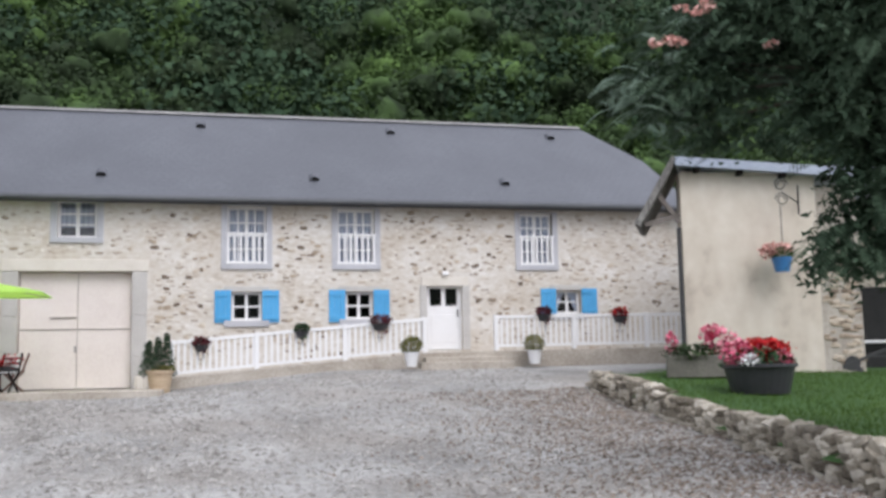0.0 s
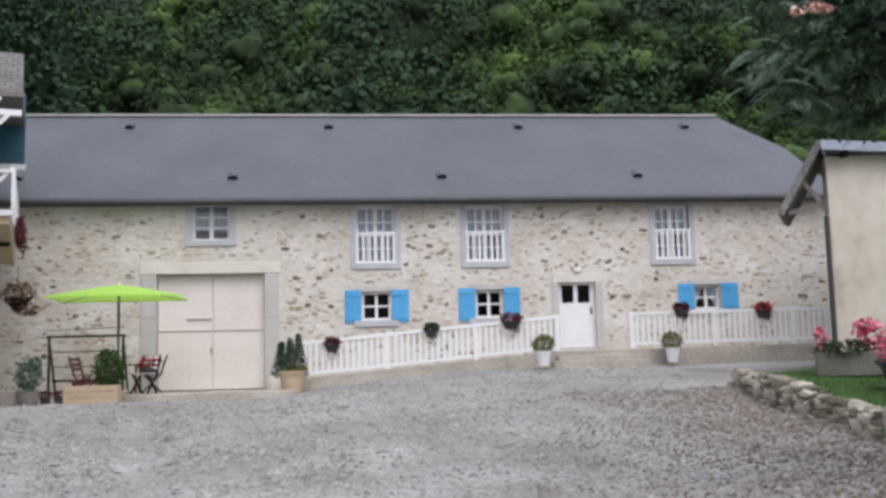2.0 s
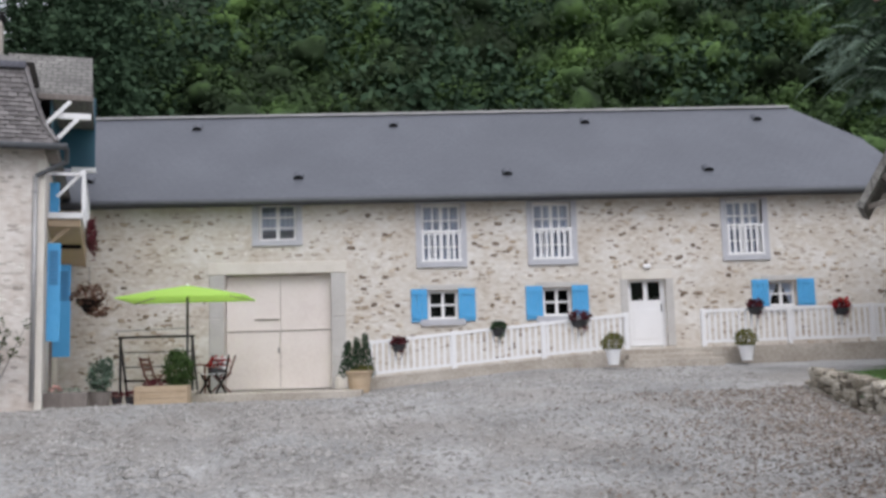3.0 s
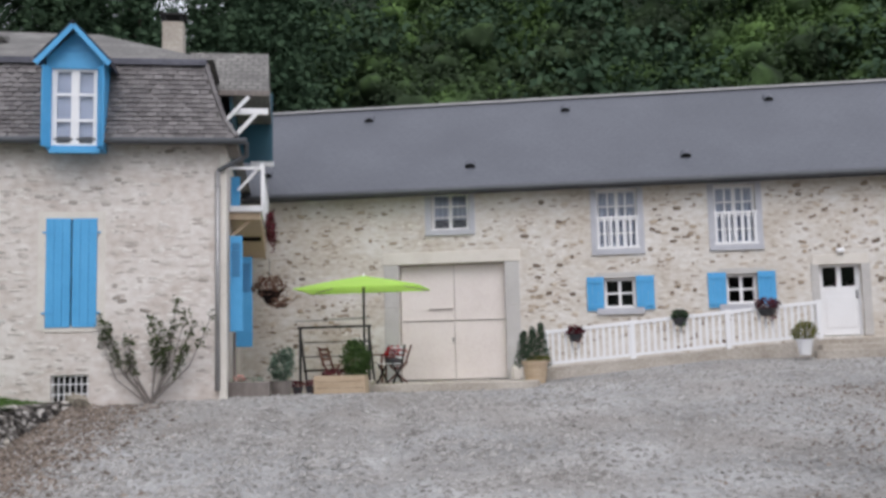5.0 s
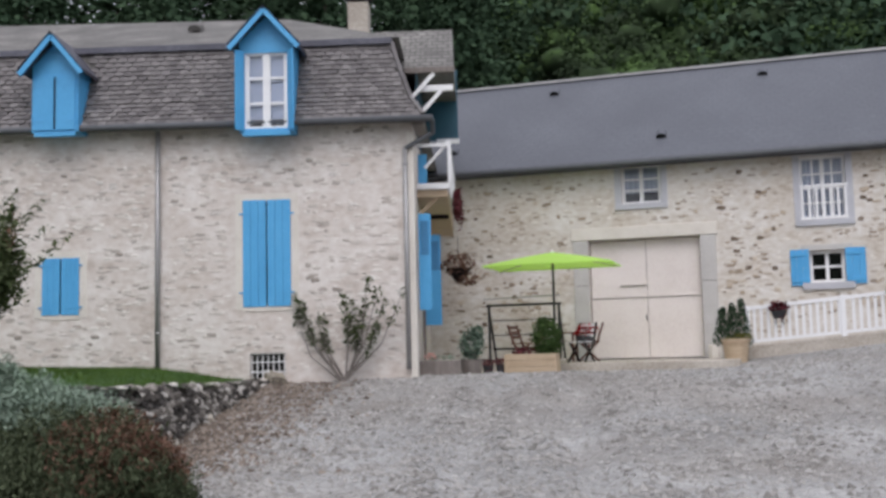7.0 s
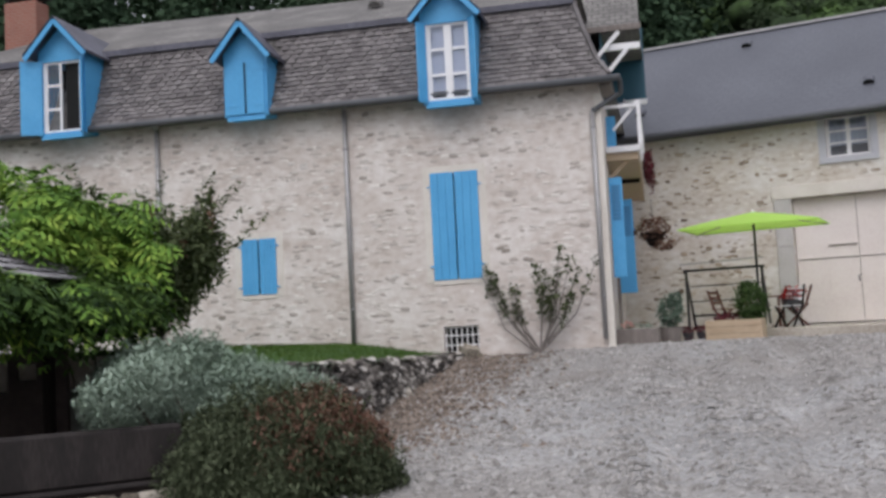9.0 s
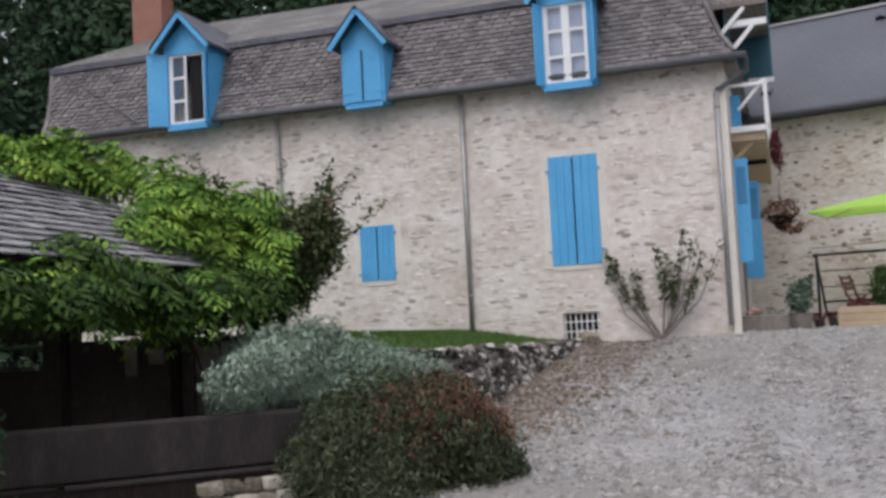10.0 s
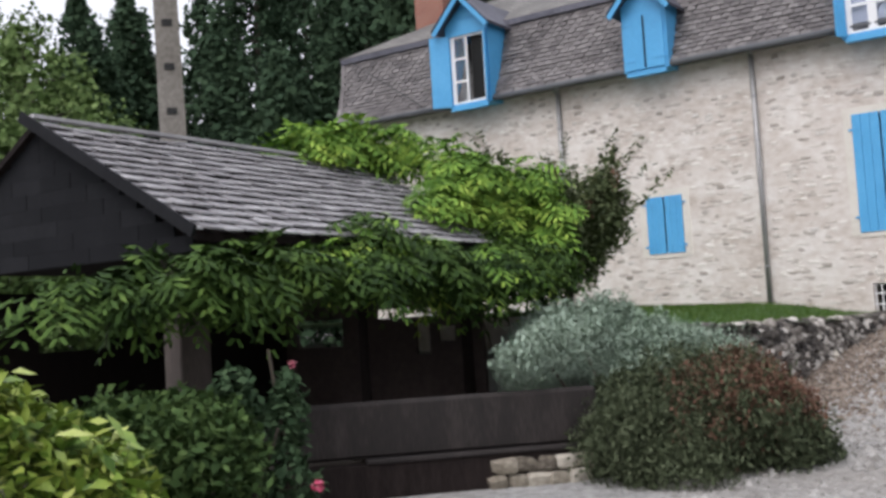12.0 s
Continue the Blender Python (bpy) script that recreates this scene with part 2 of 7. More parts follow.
M_POLE = shade("aged_concrete_pole", [(0.3, (0.12, 0.108, 0.092)), (0.5, (0.2, 0.184, 0.163)), (0.7, (0.31, 0.29, 0.265))], 0.9, 1.1, 16, 0.3)
# near-black that paints the shade inside openings
M_VOID = shade("black_opening_shade", [(0.2, (0.004, 0.004, 0.004)), (0.8, (0.01, 0.01, 0.01))], 0.95, 3, 20, 0.0)
# near-black for the chimney caps and for sheets that stand in for shade
M_DARK = shade("dark_cap_and_shade", [(0.2, (0.012, 0.012, 0.012)), (0.8, (0.03, 0.03, 0.03))], 0.9, 3, 20, 0.1)
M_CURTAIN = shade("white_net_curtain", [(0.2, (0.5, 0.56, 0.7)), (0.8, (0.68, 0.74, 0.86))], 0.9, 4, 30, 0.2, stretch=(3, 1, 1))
# net curtain darkened for shade, tinted blue for sky reflected in the panes
M_DIMCURTAIN = shade("shade_toned_curtain", [(0.2, (0.27, 0.30, 0.39)), (0.8, (0.42, 0.46, 0.57))], 0.9, 4, 30, 0.2)
M_GRASSSOIL = shade("lawn_soil", [(0.2, (0.016, 0.045, 0.009)), (0.5, (0.03, 0.08, 0.014)), (0.8, (0.05, 0.115, 0.022))], 0.95, 0.8, 30, 0.5)
M_GRASS = leaf_shade("grass_blades", [(0.1, (0.032, 0.066, 0.012)), (0.5, (0.07, 0.128, 0.026)), (0.9, (0.13, 0.19, 0.05))], 0.4)
M_HILL = shade("wooded_slope", [(0.2, (0.006, 0.011, 0.005)), (0.5, (0.012, 0.024, 0.008)), (0.8, (0.022, 0.042, 0.013))], 1.0, 0.25, 3, 0.6)
M_WOODS = leaf_shade("broadleaf", [(0.38, (0.03, 0.042, 0.025)), (0.465, (0.043, 0.065, 0.033)), (0.54, (0.07, 0.115, 0.043)), (0.62, (0.11, 0.18, 0.056))], 0.03, 0.9, 0.03, 0.13, 0.55, 2.0)
M_MIDGREEN = leaf_shade("mid_green_leaf", [(0.1, (0.02, 0.042, 0.013)), (0.5, (0.048, 0.088, 0.026)), (0.9, (0.115, 0.175, 0.055))], 0.5)
# darker copy of the wisteria leaf, with shade put into its colour
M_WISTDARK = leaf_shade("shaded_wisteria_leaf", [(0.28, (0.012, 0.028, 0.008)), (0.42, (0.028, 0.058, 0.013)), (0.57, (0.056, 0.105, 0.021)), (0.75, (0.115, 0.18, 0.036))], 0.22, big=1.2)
M_DARKWOODS = leaf_shade("conifer", [(0.2, (0.016, 0.03, 0.018)), (0.5, (0.042, 0.072, 0.042)), (0.85, (0.085, 0.13, 0.07))], 0.2, 0.9, 0.05)
M_BARK = shade("bark", [(0.2, (0.03, 0.024, 0.018)), (0.8, (0.11, 0.09, 0.07))], 0.95, 3, 14, 0.6, stretch=(3, 3, 0.7))
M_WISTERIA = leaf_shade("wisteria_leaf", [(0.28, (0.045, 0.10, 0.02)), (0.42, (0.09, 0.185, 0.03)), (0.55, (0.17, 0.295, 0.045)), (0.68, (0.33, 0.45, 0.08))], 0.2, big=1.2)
M_LAUREL = leaf_shade("variegated_leaf", [(0.2, (0.06, 0.125, 0.02)), (0.42, (0.16, 0.25, 0.038)), (0.62, (0.3, 0.38, 0.07)), (0.85, (0.46, 0.5, 0.16))], 0.5, 0.4, 0.4)
M_ROSE = leaf_shade("rose_leaf", [(0.1, (0.02, 0.04, 0.018)), (0.5, (0.045, 0.082, 0.04)), (0.9, (0.095, 0.15, 0.075))], 0.6)
M_SAGE = leaf_shade("grey_green_leaf", [(0.2, (0.15, 0.205, 0.155)), (0.5, (0.255, 0.325, 0.255)), (0.85, (0.38, 0.46, 0.375))], 0.14)
M_HEATH = leaf_shade("low_shrub_leaf", [(0.1, (0.026, 0.036, 0.018)), (0.5, (0.06, 0.076, 0.04)), (0.9, (0.12, 0.14, 0.083))], 0.6)
M_RUST = leaf_shade("rusty_twig", [(0.1, (0.06, 0.03, 0.02)), (0.5, (0.13, 0.07, 0.047)), (0.9, (0.23, 0.14, 0.1))], 0.6)
M_LIGHTLEAF = leaf_shade("light_tree_leaf", [(0.3, (0.045, 0.075, 0.022)), (0.5, (0.085, 0.14, 0.04)), (0.7, (0.15, 0.21, 0.075))], 0.3)
M_FROND = leaf_shade("pale_feathery_leaf", [(0.2, (0.065, 0.105, 0.075)), (0.5, (0.13, 0.185, 0.14)), (0.85, (0.22, 0.29, 0.225))], 0.35)
M_CRAPE = leaf_shade("bronze_green_leaf", [(0.1, (0.032, 0.045, 0.02)), (0.5, (0.07, 0.092, 0.04)), (0.9, (0.14, 0.16, 0.075))], 0.5)
M_ENDWALL = shade("dark_brown_end_wall", [(0.2, (0.03, 0.021, 0.019)), (0.5, (0.058, 0.042, 0.038)), (0.8, (0.10, 0.078, 0.07))], 0.85, 1.2, 12, 0.4)
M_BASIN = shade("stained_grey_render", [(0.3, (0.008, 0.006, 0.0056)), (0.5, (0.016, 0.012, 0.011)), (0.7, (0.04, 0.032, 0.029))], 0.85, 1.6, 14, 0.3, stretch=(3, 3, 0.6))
M_POST = shade("weathered_brown_post", [(0.2, (0.035, 0.027, 0.024)), (0.5, (0.07, 0.056, 0.05)), (0.8, (0.12, 0.10, 0.09))], 0.85, 1.5, 12, 0.4, stretch=(6, 6, 0.8))
M_TROUGH = shade("dark_trough_stone", [(0.2, (0.07, 0.067, 0.055)), (0.5, (0.135, 0.128, 0.108)), (0.8, (0.23, 0.22, 0.19))], 0.9, 2.0, 18, 0.5)
# silk tree leaf darkened in colour, as for a crown lit from behind
M_FEATHER = leaf_shade("feathery_leaf", [(0.1, (0.024, 0.044, 0.027)), (0.5, (0.055, 0.09, 0.055)), (0.9, (0.115, 0.16, 0.105))], 0.4)
M_RED = leaf_shade("red_petal", [(0.1, (0.22, 0.008, 0.012)), (0.5, (0.5, 0.018, 0.022)), (0.9, (0.7, 0.06, 0.05))], 0.6)
M_PINK = leaf_shade("pink_petal", [(0.1, (0.45, 0.05, 0.12)), (0.5, (0.68, 0.14, 0.24)), (0.9, (0.8, 0.42, 0.46))], 0.7)
M_PALEPINK = leaf_shade("salmon_tuft", [(0.1, (0.58, 0.25, 0.22)), (0.9, (0.8, 0.56, 0.5))], 0.6)
M_WINE = leaf_shade("wine_red_leaf", [(0.1, (0.05, 0.012, 0.014)), (0.5, (0.10, 0.022, 0.03)), (0.9, (0.2, 0.05, 0.062))], 0.7)
M_GLASS = clear_glass("window_glass")


# ---- building blocks ----
def mesh_of(name, verts, faces, material, smooth=False):
    me = bpy.data.meshes.new(name)
    me.from_pydata([tuple(v) for v in verts], [], [tuple(f) for f in faces])
    me.materials.append(material)
    if smooth:
        me.shade_smooth()
    me.update()
    return me


def from_bm(name, bm, material, smooth=False):
    bmesh.ops.recalc_face_normals(bm, faces=bm.faces)
    me = bpy.data.meshes.new(name)
    bm.to_mesh(me)
    bm.free()
    me.materials.append(material)
    if smooth:
        me.shade_smooth()
    return me


def part(name, bm, material, parent, label="", kind="", m=None, smooth=False):
    """Links a bmesh, or a mesh, as one mesh object under a thing or a part."""
    me = from_bm(name, bm, material, smooth) if isinstance(bm, bmesh.types.BMesh) else bm
    ob = new(name, me)
    ob.parent = parent
    if m is not None:
        ob.matrix_basis = m
    return tagged(ob, label, "", "", kind)


def thing(name, label, category, m=None, group="", kind=""):
    ob = new(name)
    ob.empty_display_size = 0.2
    if m is not None:
        ob.matrix_basis = m
    return tagged(ob, label, category, group, kind)


def solo(name, bm, material, label, category, m=None, group="", kind="", smooth=False):
    me = from_bm(name, bm, material, smooth) if isinstance(bm, bmesh.types.BMesh) else bm
    ob = new(name, me)
    if m is not None:
        ob.matrix_basis = m
    return tagged(ob, label, category, group, kind)


def add_box(bm, x0, x1, y0, y1, z0, z1, bevel=0.0):
    made = bmesh.ops.create_cube(bm, size=1, matrix=Matrix.LocRotScale(((x0 + x1) / 2, (y0 + y1) / 2, (z0 + z1) / 2), None, (abs(x1 - x0), abs(y1 - y0), abs(z1 - z0))))
    if bevel:
        edges = {e for v in made["verts"] for e in v.link_edges}
        bmesh.ops.bevel(bm, geom=list(edges), offset=bevel, segments=1, affect="EDGES")
    return bm


def box(x0, x1, y0, y1, z0, z1, bevel=0.0):
    return add_box(bmesh.new(), x0, x1, y0, y1, z0, z1, bevel)


def add_bar(bm, a, b, r=0.02, sides=6, r2=None):
    a, b = Vector(a), Vector(b)
    d = b - a
    m = Matrix.Translation((a + b) / 2) @ d.to_track_quat("Z", "Y").to_matrix().to_4x4()
    bmesh.ops.create_cone(bm, cap_ends=True, segments=sides, radius1=r, radius2=r if r2 is None else r2, depth=d.length, matrix=m)
    return bm


def bar(a, b, r=0.02, sides=6, r2=None):
    return add_bar(bmesh.new(), a, b, r, sides, r2)


def add_plank(bm, a, b, w, h):
    """A rectangular timber from a to b."""
    a, b = Vector(a), Vector(b)
    d = b - a
    m = Matrix.Translation((a + b) / 2) @ d.to_track_quat("Z", "Y").to_matrix().to_4x4() @ Matrix.Diagonal((w, h, d.length, 1))
    bmesh.ops.create_cube(bm, size=1, matrix=m)
    return bm


def plank(a, b, w, h):
    return add_plank(bmesh.new(), a, b, w, h)


def lathe(profile, sides=20):
    """A turned shape from (radius, height) pairs."""
    bm = bmesh.new()
    rings = [[bm.verts.new((r * math.cos(2 * math.pi * i / sides), r * math.sin(2 * math.pi * i / sides), z)) for i in range(sides)] for r, z in profile]
    for a, b in zip(rings, rings[1:]):
        for i in range(sides):
            bm.faces.new((a[i], a[(i + 1) % sides], b[(i + 1) % sides], b[i]))
    bm.faces.new(rings[0][::-1])
    bm.faces.new(rings[-1])
    return bm


def pierced_wall(x0, x1, z0, z1, thick, openings):
    """An upright wall from y 0 to thick, with openings (x0, x1, z0, z1) right through it."""
    bm = bmesh.new()
    xs = sorted({x0, x1, *[o[0] for o in openings], *[o[1] for o in openings]})
    zs = sorted({z0, z1, *[o[2] for o in openings], *[o[3] for o in openings]})

    def solid(i, j):
        if not (0 <= i < len(xs) - 1 and 0 <= j < len(zs) - 1):
            return False
        cx, cz = (xs[i] + xs[i + 1]) / 2, (zs[j] + zs[j + 1]) / 2
        return not any(o[0] < cx < o[1] and o[2] < cz < o[3] for o in openings)

    def quad(*p):
        bm.faces.new([bm.verts.new(v) for v in p])

    for i in range(len(xs) - 1):
        for j in range(len(zs) - 1):
            if not solid(i, j):
                continue
            a, b, c, d = xs[i], xs[i + 1], zs[j], zs[j + 1]
            quad((a, 0, c), (b, 0, c), (b, 0, d), (a, 0, d))
            quad((a, thick, c), (a, thick, d), (b, thick, d), (b, thick, c))
            if not solid(i - 1, j):
                quad((a, 0, c), (a, 0, d), (a, thick, d), (a, thick, c))
            if not solid(i + 1, j):
                quad((b, 0, c), (b, thick, c), (b, thick, d), (b, 0, d))
            if not solid(i, j - 1):
                quad((a, 0, c), (a, thick, c), (b, thick, c), (b, 0, c))
            if not solid(i, j + 1):
                quad((a, 0, d), (b, 0, d), (b, thick, d), (a, thick, d))
    bmesh.ops.remove_doubles(bm, verts=bm.verts, dist=0.0005)
    return bm


def stone_mesh(name, material, rng, sx=1.0, sy=1.0, sz=1.0, rough=0.16):
    """A rounded, uneven stone about one unit wide."""
    bm = bmesh.new()
    bmesh.ops.create_cube(bm, size=1)
    bmesh.ops.bevel(bm, geom=list(bm.edges), offset=0.2, segments=1, affect="EDGES")
    for v in bm.verts:
        v.co = Vector((v.co.x * sx, v.co.y * sy, v.co.z * sz)) * (1 + rng.uniform(-rough, rough))
    return from_bm(name, bm, material)


def cloud(rng, centre, radii, n, shell=0.55):
    """n points in an uneven ellipsoid, most of them near its skin."""
    d = rng.normal(size=(n, 3))
    d /= np.linalg.norm(d, axis=1)[:, None]
    r = shell + (1 - shell) * rng.random(n) ** 0.5
    return np.array(centre) + d * r[:, None] * np.array(radii) * (1 + 0.12 * rng.normal(size=n))[:, None]


def leaf_mesh(name, rng, points, size, material, aspect=2.0, up=0.35, jitter=0.35, face=None, rise=0.0):
    """One leaf of two folded halves at each point."""
    p = np.asarray(points, float)
    n = len(p)
    a = rng.normal(size=(n, 3))
    a[:, 2] = a[:, 2] * 0.7 - 0.15 + rise
    a /= np.linalg.norm(a, axis=1)[:, None]
    nrm = rng.normal(size=(n, 3))
    nrm += np.asarray(face) if face is not None else np.array((0, 0, up * 4))
    b = np.cross(a, nrm)
    b /= np.linalg.norm(b, axis=1)[:, None] + 1e-9
    c = np.cross(b, a)
    s = size * (1 + jitter * rng.normal(size=(n, 1))).clip(0.4, 1.9)
    w = s / aspect
    v = np.stack([p - a * s * 0.5, p + b * w * 0.5 + c * w * 0.15, p + a * s * 0.5, p - b * w * 0.5 + c * w * 0.15], 1).reshape(-1, 3)
    me = bpy.data.meshes.new(name)
    me.vertices.add(4 * n)
    me.vertices.foreach_set("co", v.ravel())
    me.loops.add(4 * n)
    me.loops.foreach_set("vertex_index", np.arange(4 * n, dtype=np.int32))
    me.polygons.add(n)
    me.polygons.foreach_set("loop_start", np.arange(n, dtype=np.int32) * 4)
    me.update(calc_edges=True)
    me.materials.append(material)
    return me


def ramp_of(pairs, v):
    return float(np.interp(v, [q[0] for q in pairs], [q[1] for q in pairs]))


def ease(a, b, v):
    k = min(max((v - a) / (b - a), 0), 1)
    return k * k * (3 - 2 * k)


WALLX = [(6.0, 6.2), (8.5, 6.75), (10.87, 7.12), (12.43, 7.48), (14.75, 7.88), (16.57, 8.0), (19.17, 8.3), (21.1, 8.3)]


def wall_x(y):
    return ramp_of(WALLX, y)


def ground_z(x, y):
    z = ramp_of([(-400, -0.3), (0, 0), (9, 0.02), (12, 0.12), (15, 0.32), (18, 0.68), (20.5, 1.02), (22.5, 1.18), (25, 1.13), (26.3, 1.16), (29, 1.36), (400, 1.4)], y)
    z += 0.2 * ease(wall_x(y) - 3.6, wall_x(y), x) * ease(5, 9, y) * (1 - ease(15, 20.5, y))    # gravel banked up against the low wall
    return z + 0.5 * ease(-2.5, 4.8, x) * ease(19, 27.5, y)


def lawn_z(x, y):
    return ramp_of([(6, 0.6), (10, 0.75), (12.4, 0.83), (14.75, 0.92), (16.6, 1.1), (19, 1.35), (21, 1.52), (24, 1.62)], y)


# ---- ground ----
def sheet(xs, ys, height, skip=None):
    verts = [(x, y, height(x, y)) for y in ys for x in xs]
    w = len(xs)
    faces = []
    for j in range(len(ys) - 1):
        for i in range(w - 1):
            if skip and skip((xs[i] + xs[i + 1]) / 2, (ys[j] + ys[j + 1]) / 2):
                continue
            faces.append((j * w + i, j * w + i + 1, (j + 1) * w + i + 1, (j + 1) * w + i))
    return verts, faces


def gravel_height(x, y):
    z = ground_z(x, y)
    if abs(x) < 40 and -5 < y < 30:
        k = ease(8, 14, y) * (1 - ease(21, 24, y))
        z += 0.03 * noise.noise(Vector((x * 0.5, y * 0.5, 0))) + 0.016 * noise.noise(Vector((x * 2.3, y * 2.3, 4)))
        z += 0.085 * noise.noise(Vector((x * 1.1, y * 1.1, 14))) * ease(9, 12, y) * (1 - ease(20, 24, y))
        for c in (0.0, 1.55):      # wheel ruts sweeping round towards the house corner
            dx = x + 3.4 + c - 0.055 * (y - 22) ** 2 * 0.35
            z -= 0.1 * math.exp(-(dx / 0.3) ** 2) * k - 0.05 * math.exp(-((abs(dx) - 0.55) / 0.22) ** 2) * k
        z += k * 0.06 * abs(noise.noise(Vector((x * 0.35 + y * 0.12, y * 1.1 - x * 0.2, 9))))
    return z


gx = [-900, -300, -120, -60] + [-40 + 0.8 * i for i in range(35)] + [-12 + 0.2 * i for i in range(130)] + [14 + 0.8 * i for i in range(33)] + [45, 70, 140, 300, 900]
gy = [-900, -300, -100, -40, -15] + [-5 + 0.5 * i for i in range(24)] + [7 + 0.2 * i for i in range(110)] + [29.2] + [33, 40, 60, 120, 300, 900]
solo("ground", mesh_of("ground", *sheet(gx, gy, gravel_height), M_GRAVEL, True), None, "grey gravel yard sloping up towards the buildings", "gravel yard", kind="structure")

hx = [-220 + 6 * i for i in range(74)]
hy = [34 + 3 * i for i in range(45)]


def hill_z(x, y):
    rise = max(0.0, y - 37) * (0.62 + 0.25 * ease(-30, 5, x)) * (0.55 + 0.45 * ease(-60, -20, x))
    return 0.4 + min(rise, 70) + 1.2 * noise.noise(Vector((x * 0.08, y * 0.08, 2)))


solo("hillside", mesh_of("hillside", *sheet(hx, hy, hill_z), M_HILL, True), None, "steep dark wooded slope behind the buildings", "hillside", kind="structure")

# slope added out of view behind the camera, to darken what the panes reflect
vx = [-260 + 20 * i for i in range(27)]
vy = [-170 + 10 * i for i in range(12)]
solo("unseen_slope", mesh_of("unseen_slope", *sheet(vx, vy, lambda x, y: -0.6 + 26 * (1 - ease(-160, -62, y)) + 1.5 * noise.noise(Vector((x * 0.06, y * 0.06, 5)))), M_HILL, True), None, "unseen dark slope behind the viewpoint, added for window reflections", "hillside", kind="structure")

# ---- long stone barn ----
BARN = thing("barn", "long cream rubble stone barn under a grey slate roof", "barn", pose(0, 28.9, 0))
BX0, BX1 = -16.0, 14.35
UPPER = [(-3.60, -2.60, 5.39, 6.41), (0.82, 1.89, 4.70, 6.30), (3.87, 4.93, 4.70, 6.28), (9.26, 10.26, 4.70, 6.24)]
LOWER = [(0.95, 1.76, 3.14, 3.93), (4.09, 4.86, 3.15, 3.93), (10.33, 11.08, 3.27, 3.97)]
DOOR, GATE = (6.42, 7.46, 2.26, 4.09), (-4.53, -1.67, 1.36, 4.48)
OPEN = UPPER + LOWER + [DOOR, GATE]
barn_wall = part("wall", pierced_wall(BX0, BX1, 0.3, 6.45, 0.55, OPEN), M_BARN, BARN, "cream pointed rubble wall with scattered brown stones")
part("side_wall", box(BX1 - 0.5, BX1, 0.552, 8.4, 0.3, 6.45), M_BARN, BARN)
part("side_wall", box(BX0, BX0 + 0.5, 0.552, 8.4, 0.3, 6.45), M_BARN, BARN)
part("back_wall", box(BX0, BX1, 8.4, 8.9, 0.3, 6.45), M_BARN, BARN)
part("loft_floor", box(BX0 + 0.5, BX1 - 0.5, 0.553, 8.398, 4.2, 4.4), M_OLDWOOD, BARN)

# roof: two slopes, a hip at the east end, and a fascia with gutter
RZ, RY, EZ, EY = 9.755, 3.6, 6.50, -0.42
x0, x1, xr = BX0 - 0.3, BX1 + 0.45, 12.6
bm = bmesh.new()
top = {k: bm.verts.new(v) for k, v in {
    "a": (x0, EY, EZ), "b": (x1 - 0.1, EY, EZ), "c": (xr, RY, RZ), "d": (x0, RY, RZ), "e": (x1 - 0.1, 9.2, EZ), "f": (x0, 9.2, EZ),
    "m": (14.1, 1.9, 8.34), "n": (14.1, 5.3, 8.34)}.items()}
for f in ("abmcd", "dcnef", "bem", "men", "mnc"):
    if f == "bem":
        bm.faces.new([top[k] for k in "benm"])
    elif f == "men":
        continue
    else:
        bm.faces.new([top[k] for k in f])
ext = bmesh.ops.extrude_face_region(bm, geom=list(bm.faces))
bmesh.ops.translate(bm, vec=(0, 0, -0.12), verts=[v for v in ext["geom"] if isinstance(v, bmesh.types.BMVert)])
barn_roof = part("roof", bm, M_SLATE, BARN, "smooth dark grey slate roof with a hipped end")
part("ridge_cap", plank((x0, RY, RZ + 0.01), (xr, RY, RZ + 0.01), 0.22, 0.07), M_ZINC, BARN, "pale zinc ridge strip")
part("fascia", box(x0, x1 - 0.15, EY + 0.02, EY + 0.05, EZ - 0.21, EZ - 0.1), M_DARKZINC, BARN)
bm = bmesh.new()
add_bar(bm, (x0, EY - 0.06, EZ - 0.1), (x1 - 0.15, EY - 0.06, EZ - 0.1), 0.075, 10)
part("gutter", bm, M_DARKZINC, BARN, "dark zinc gutter", smooth=True)
part("soffit", box(x0, x1 - 0.15, EY + 0.05, -0.002, EZ - 0.16, EZ - 0.13), M_GREYWOOD, BARN)
slope = math.degrees(math.atan2(RZ - EZ, RY - EY))


def hood(w, h, y0, y1):
    """A half-round hood of half width w, from y0 to y1."""
    bm = bmesh.new()
    ring = [(w * math.cos(math.pi * k / 8), h * math.sin(math.pi * k / 8)) for k in range(9)]
    a = [bm.verts.new((p, y0, q)) for p, q in ring]
    b = [bm.verts.new((p, y1, q)) for p, q in ring]
    bm.faces.new(a)
    bm.faces.new(b[::-1])
    for k in range(9):
        j = (k + 1) % 9
        bm.faces.new((a[k], a[j], b[j], b[k]))
    return bm


def roof_vent(x, y, z):
    m = pose(x, y, z, slope, 0, 0)
    v = part("roof_vent", hood(0.14, 0.12, 0.0, 0.26), M_SLATE, BARN, "small slate vent with a dark mouth", m=m)
    # the hood is solid; a black half disc paints the shade in its mouth
    part("mouth_shade", hood(0.13, 0.112, -0.008, -0.001), M_VOID, v)


for x in (-5.84, 0.10, 5.98, 11.34):
    roof_vent(x, 2.89, 9.19)
for x in (-8.3, -2.55, 3.27, 8.96):
    roof_vent(x, 0.36, 7.145)


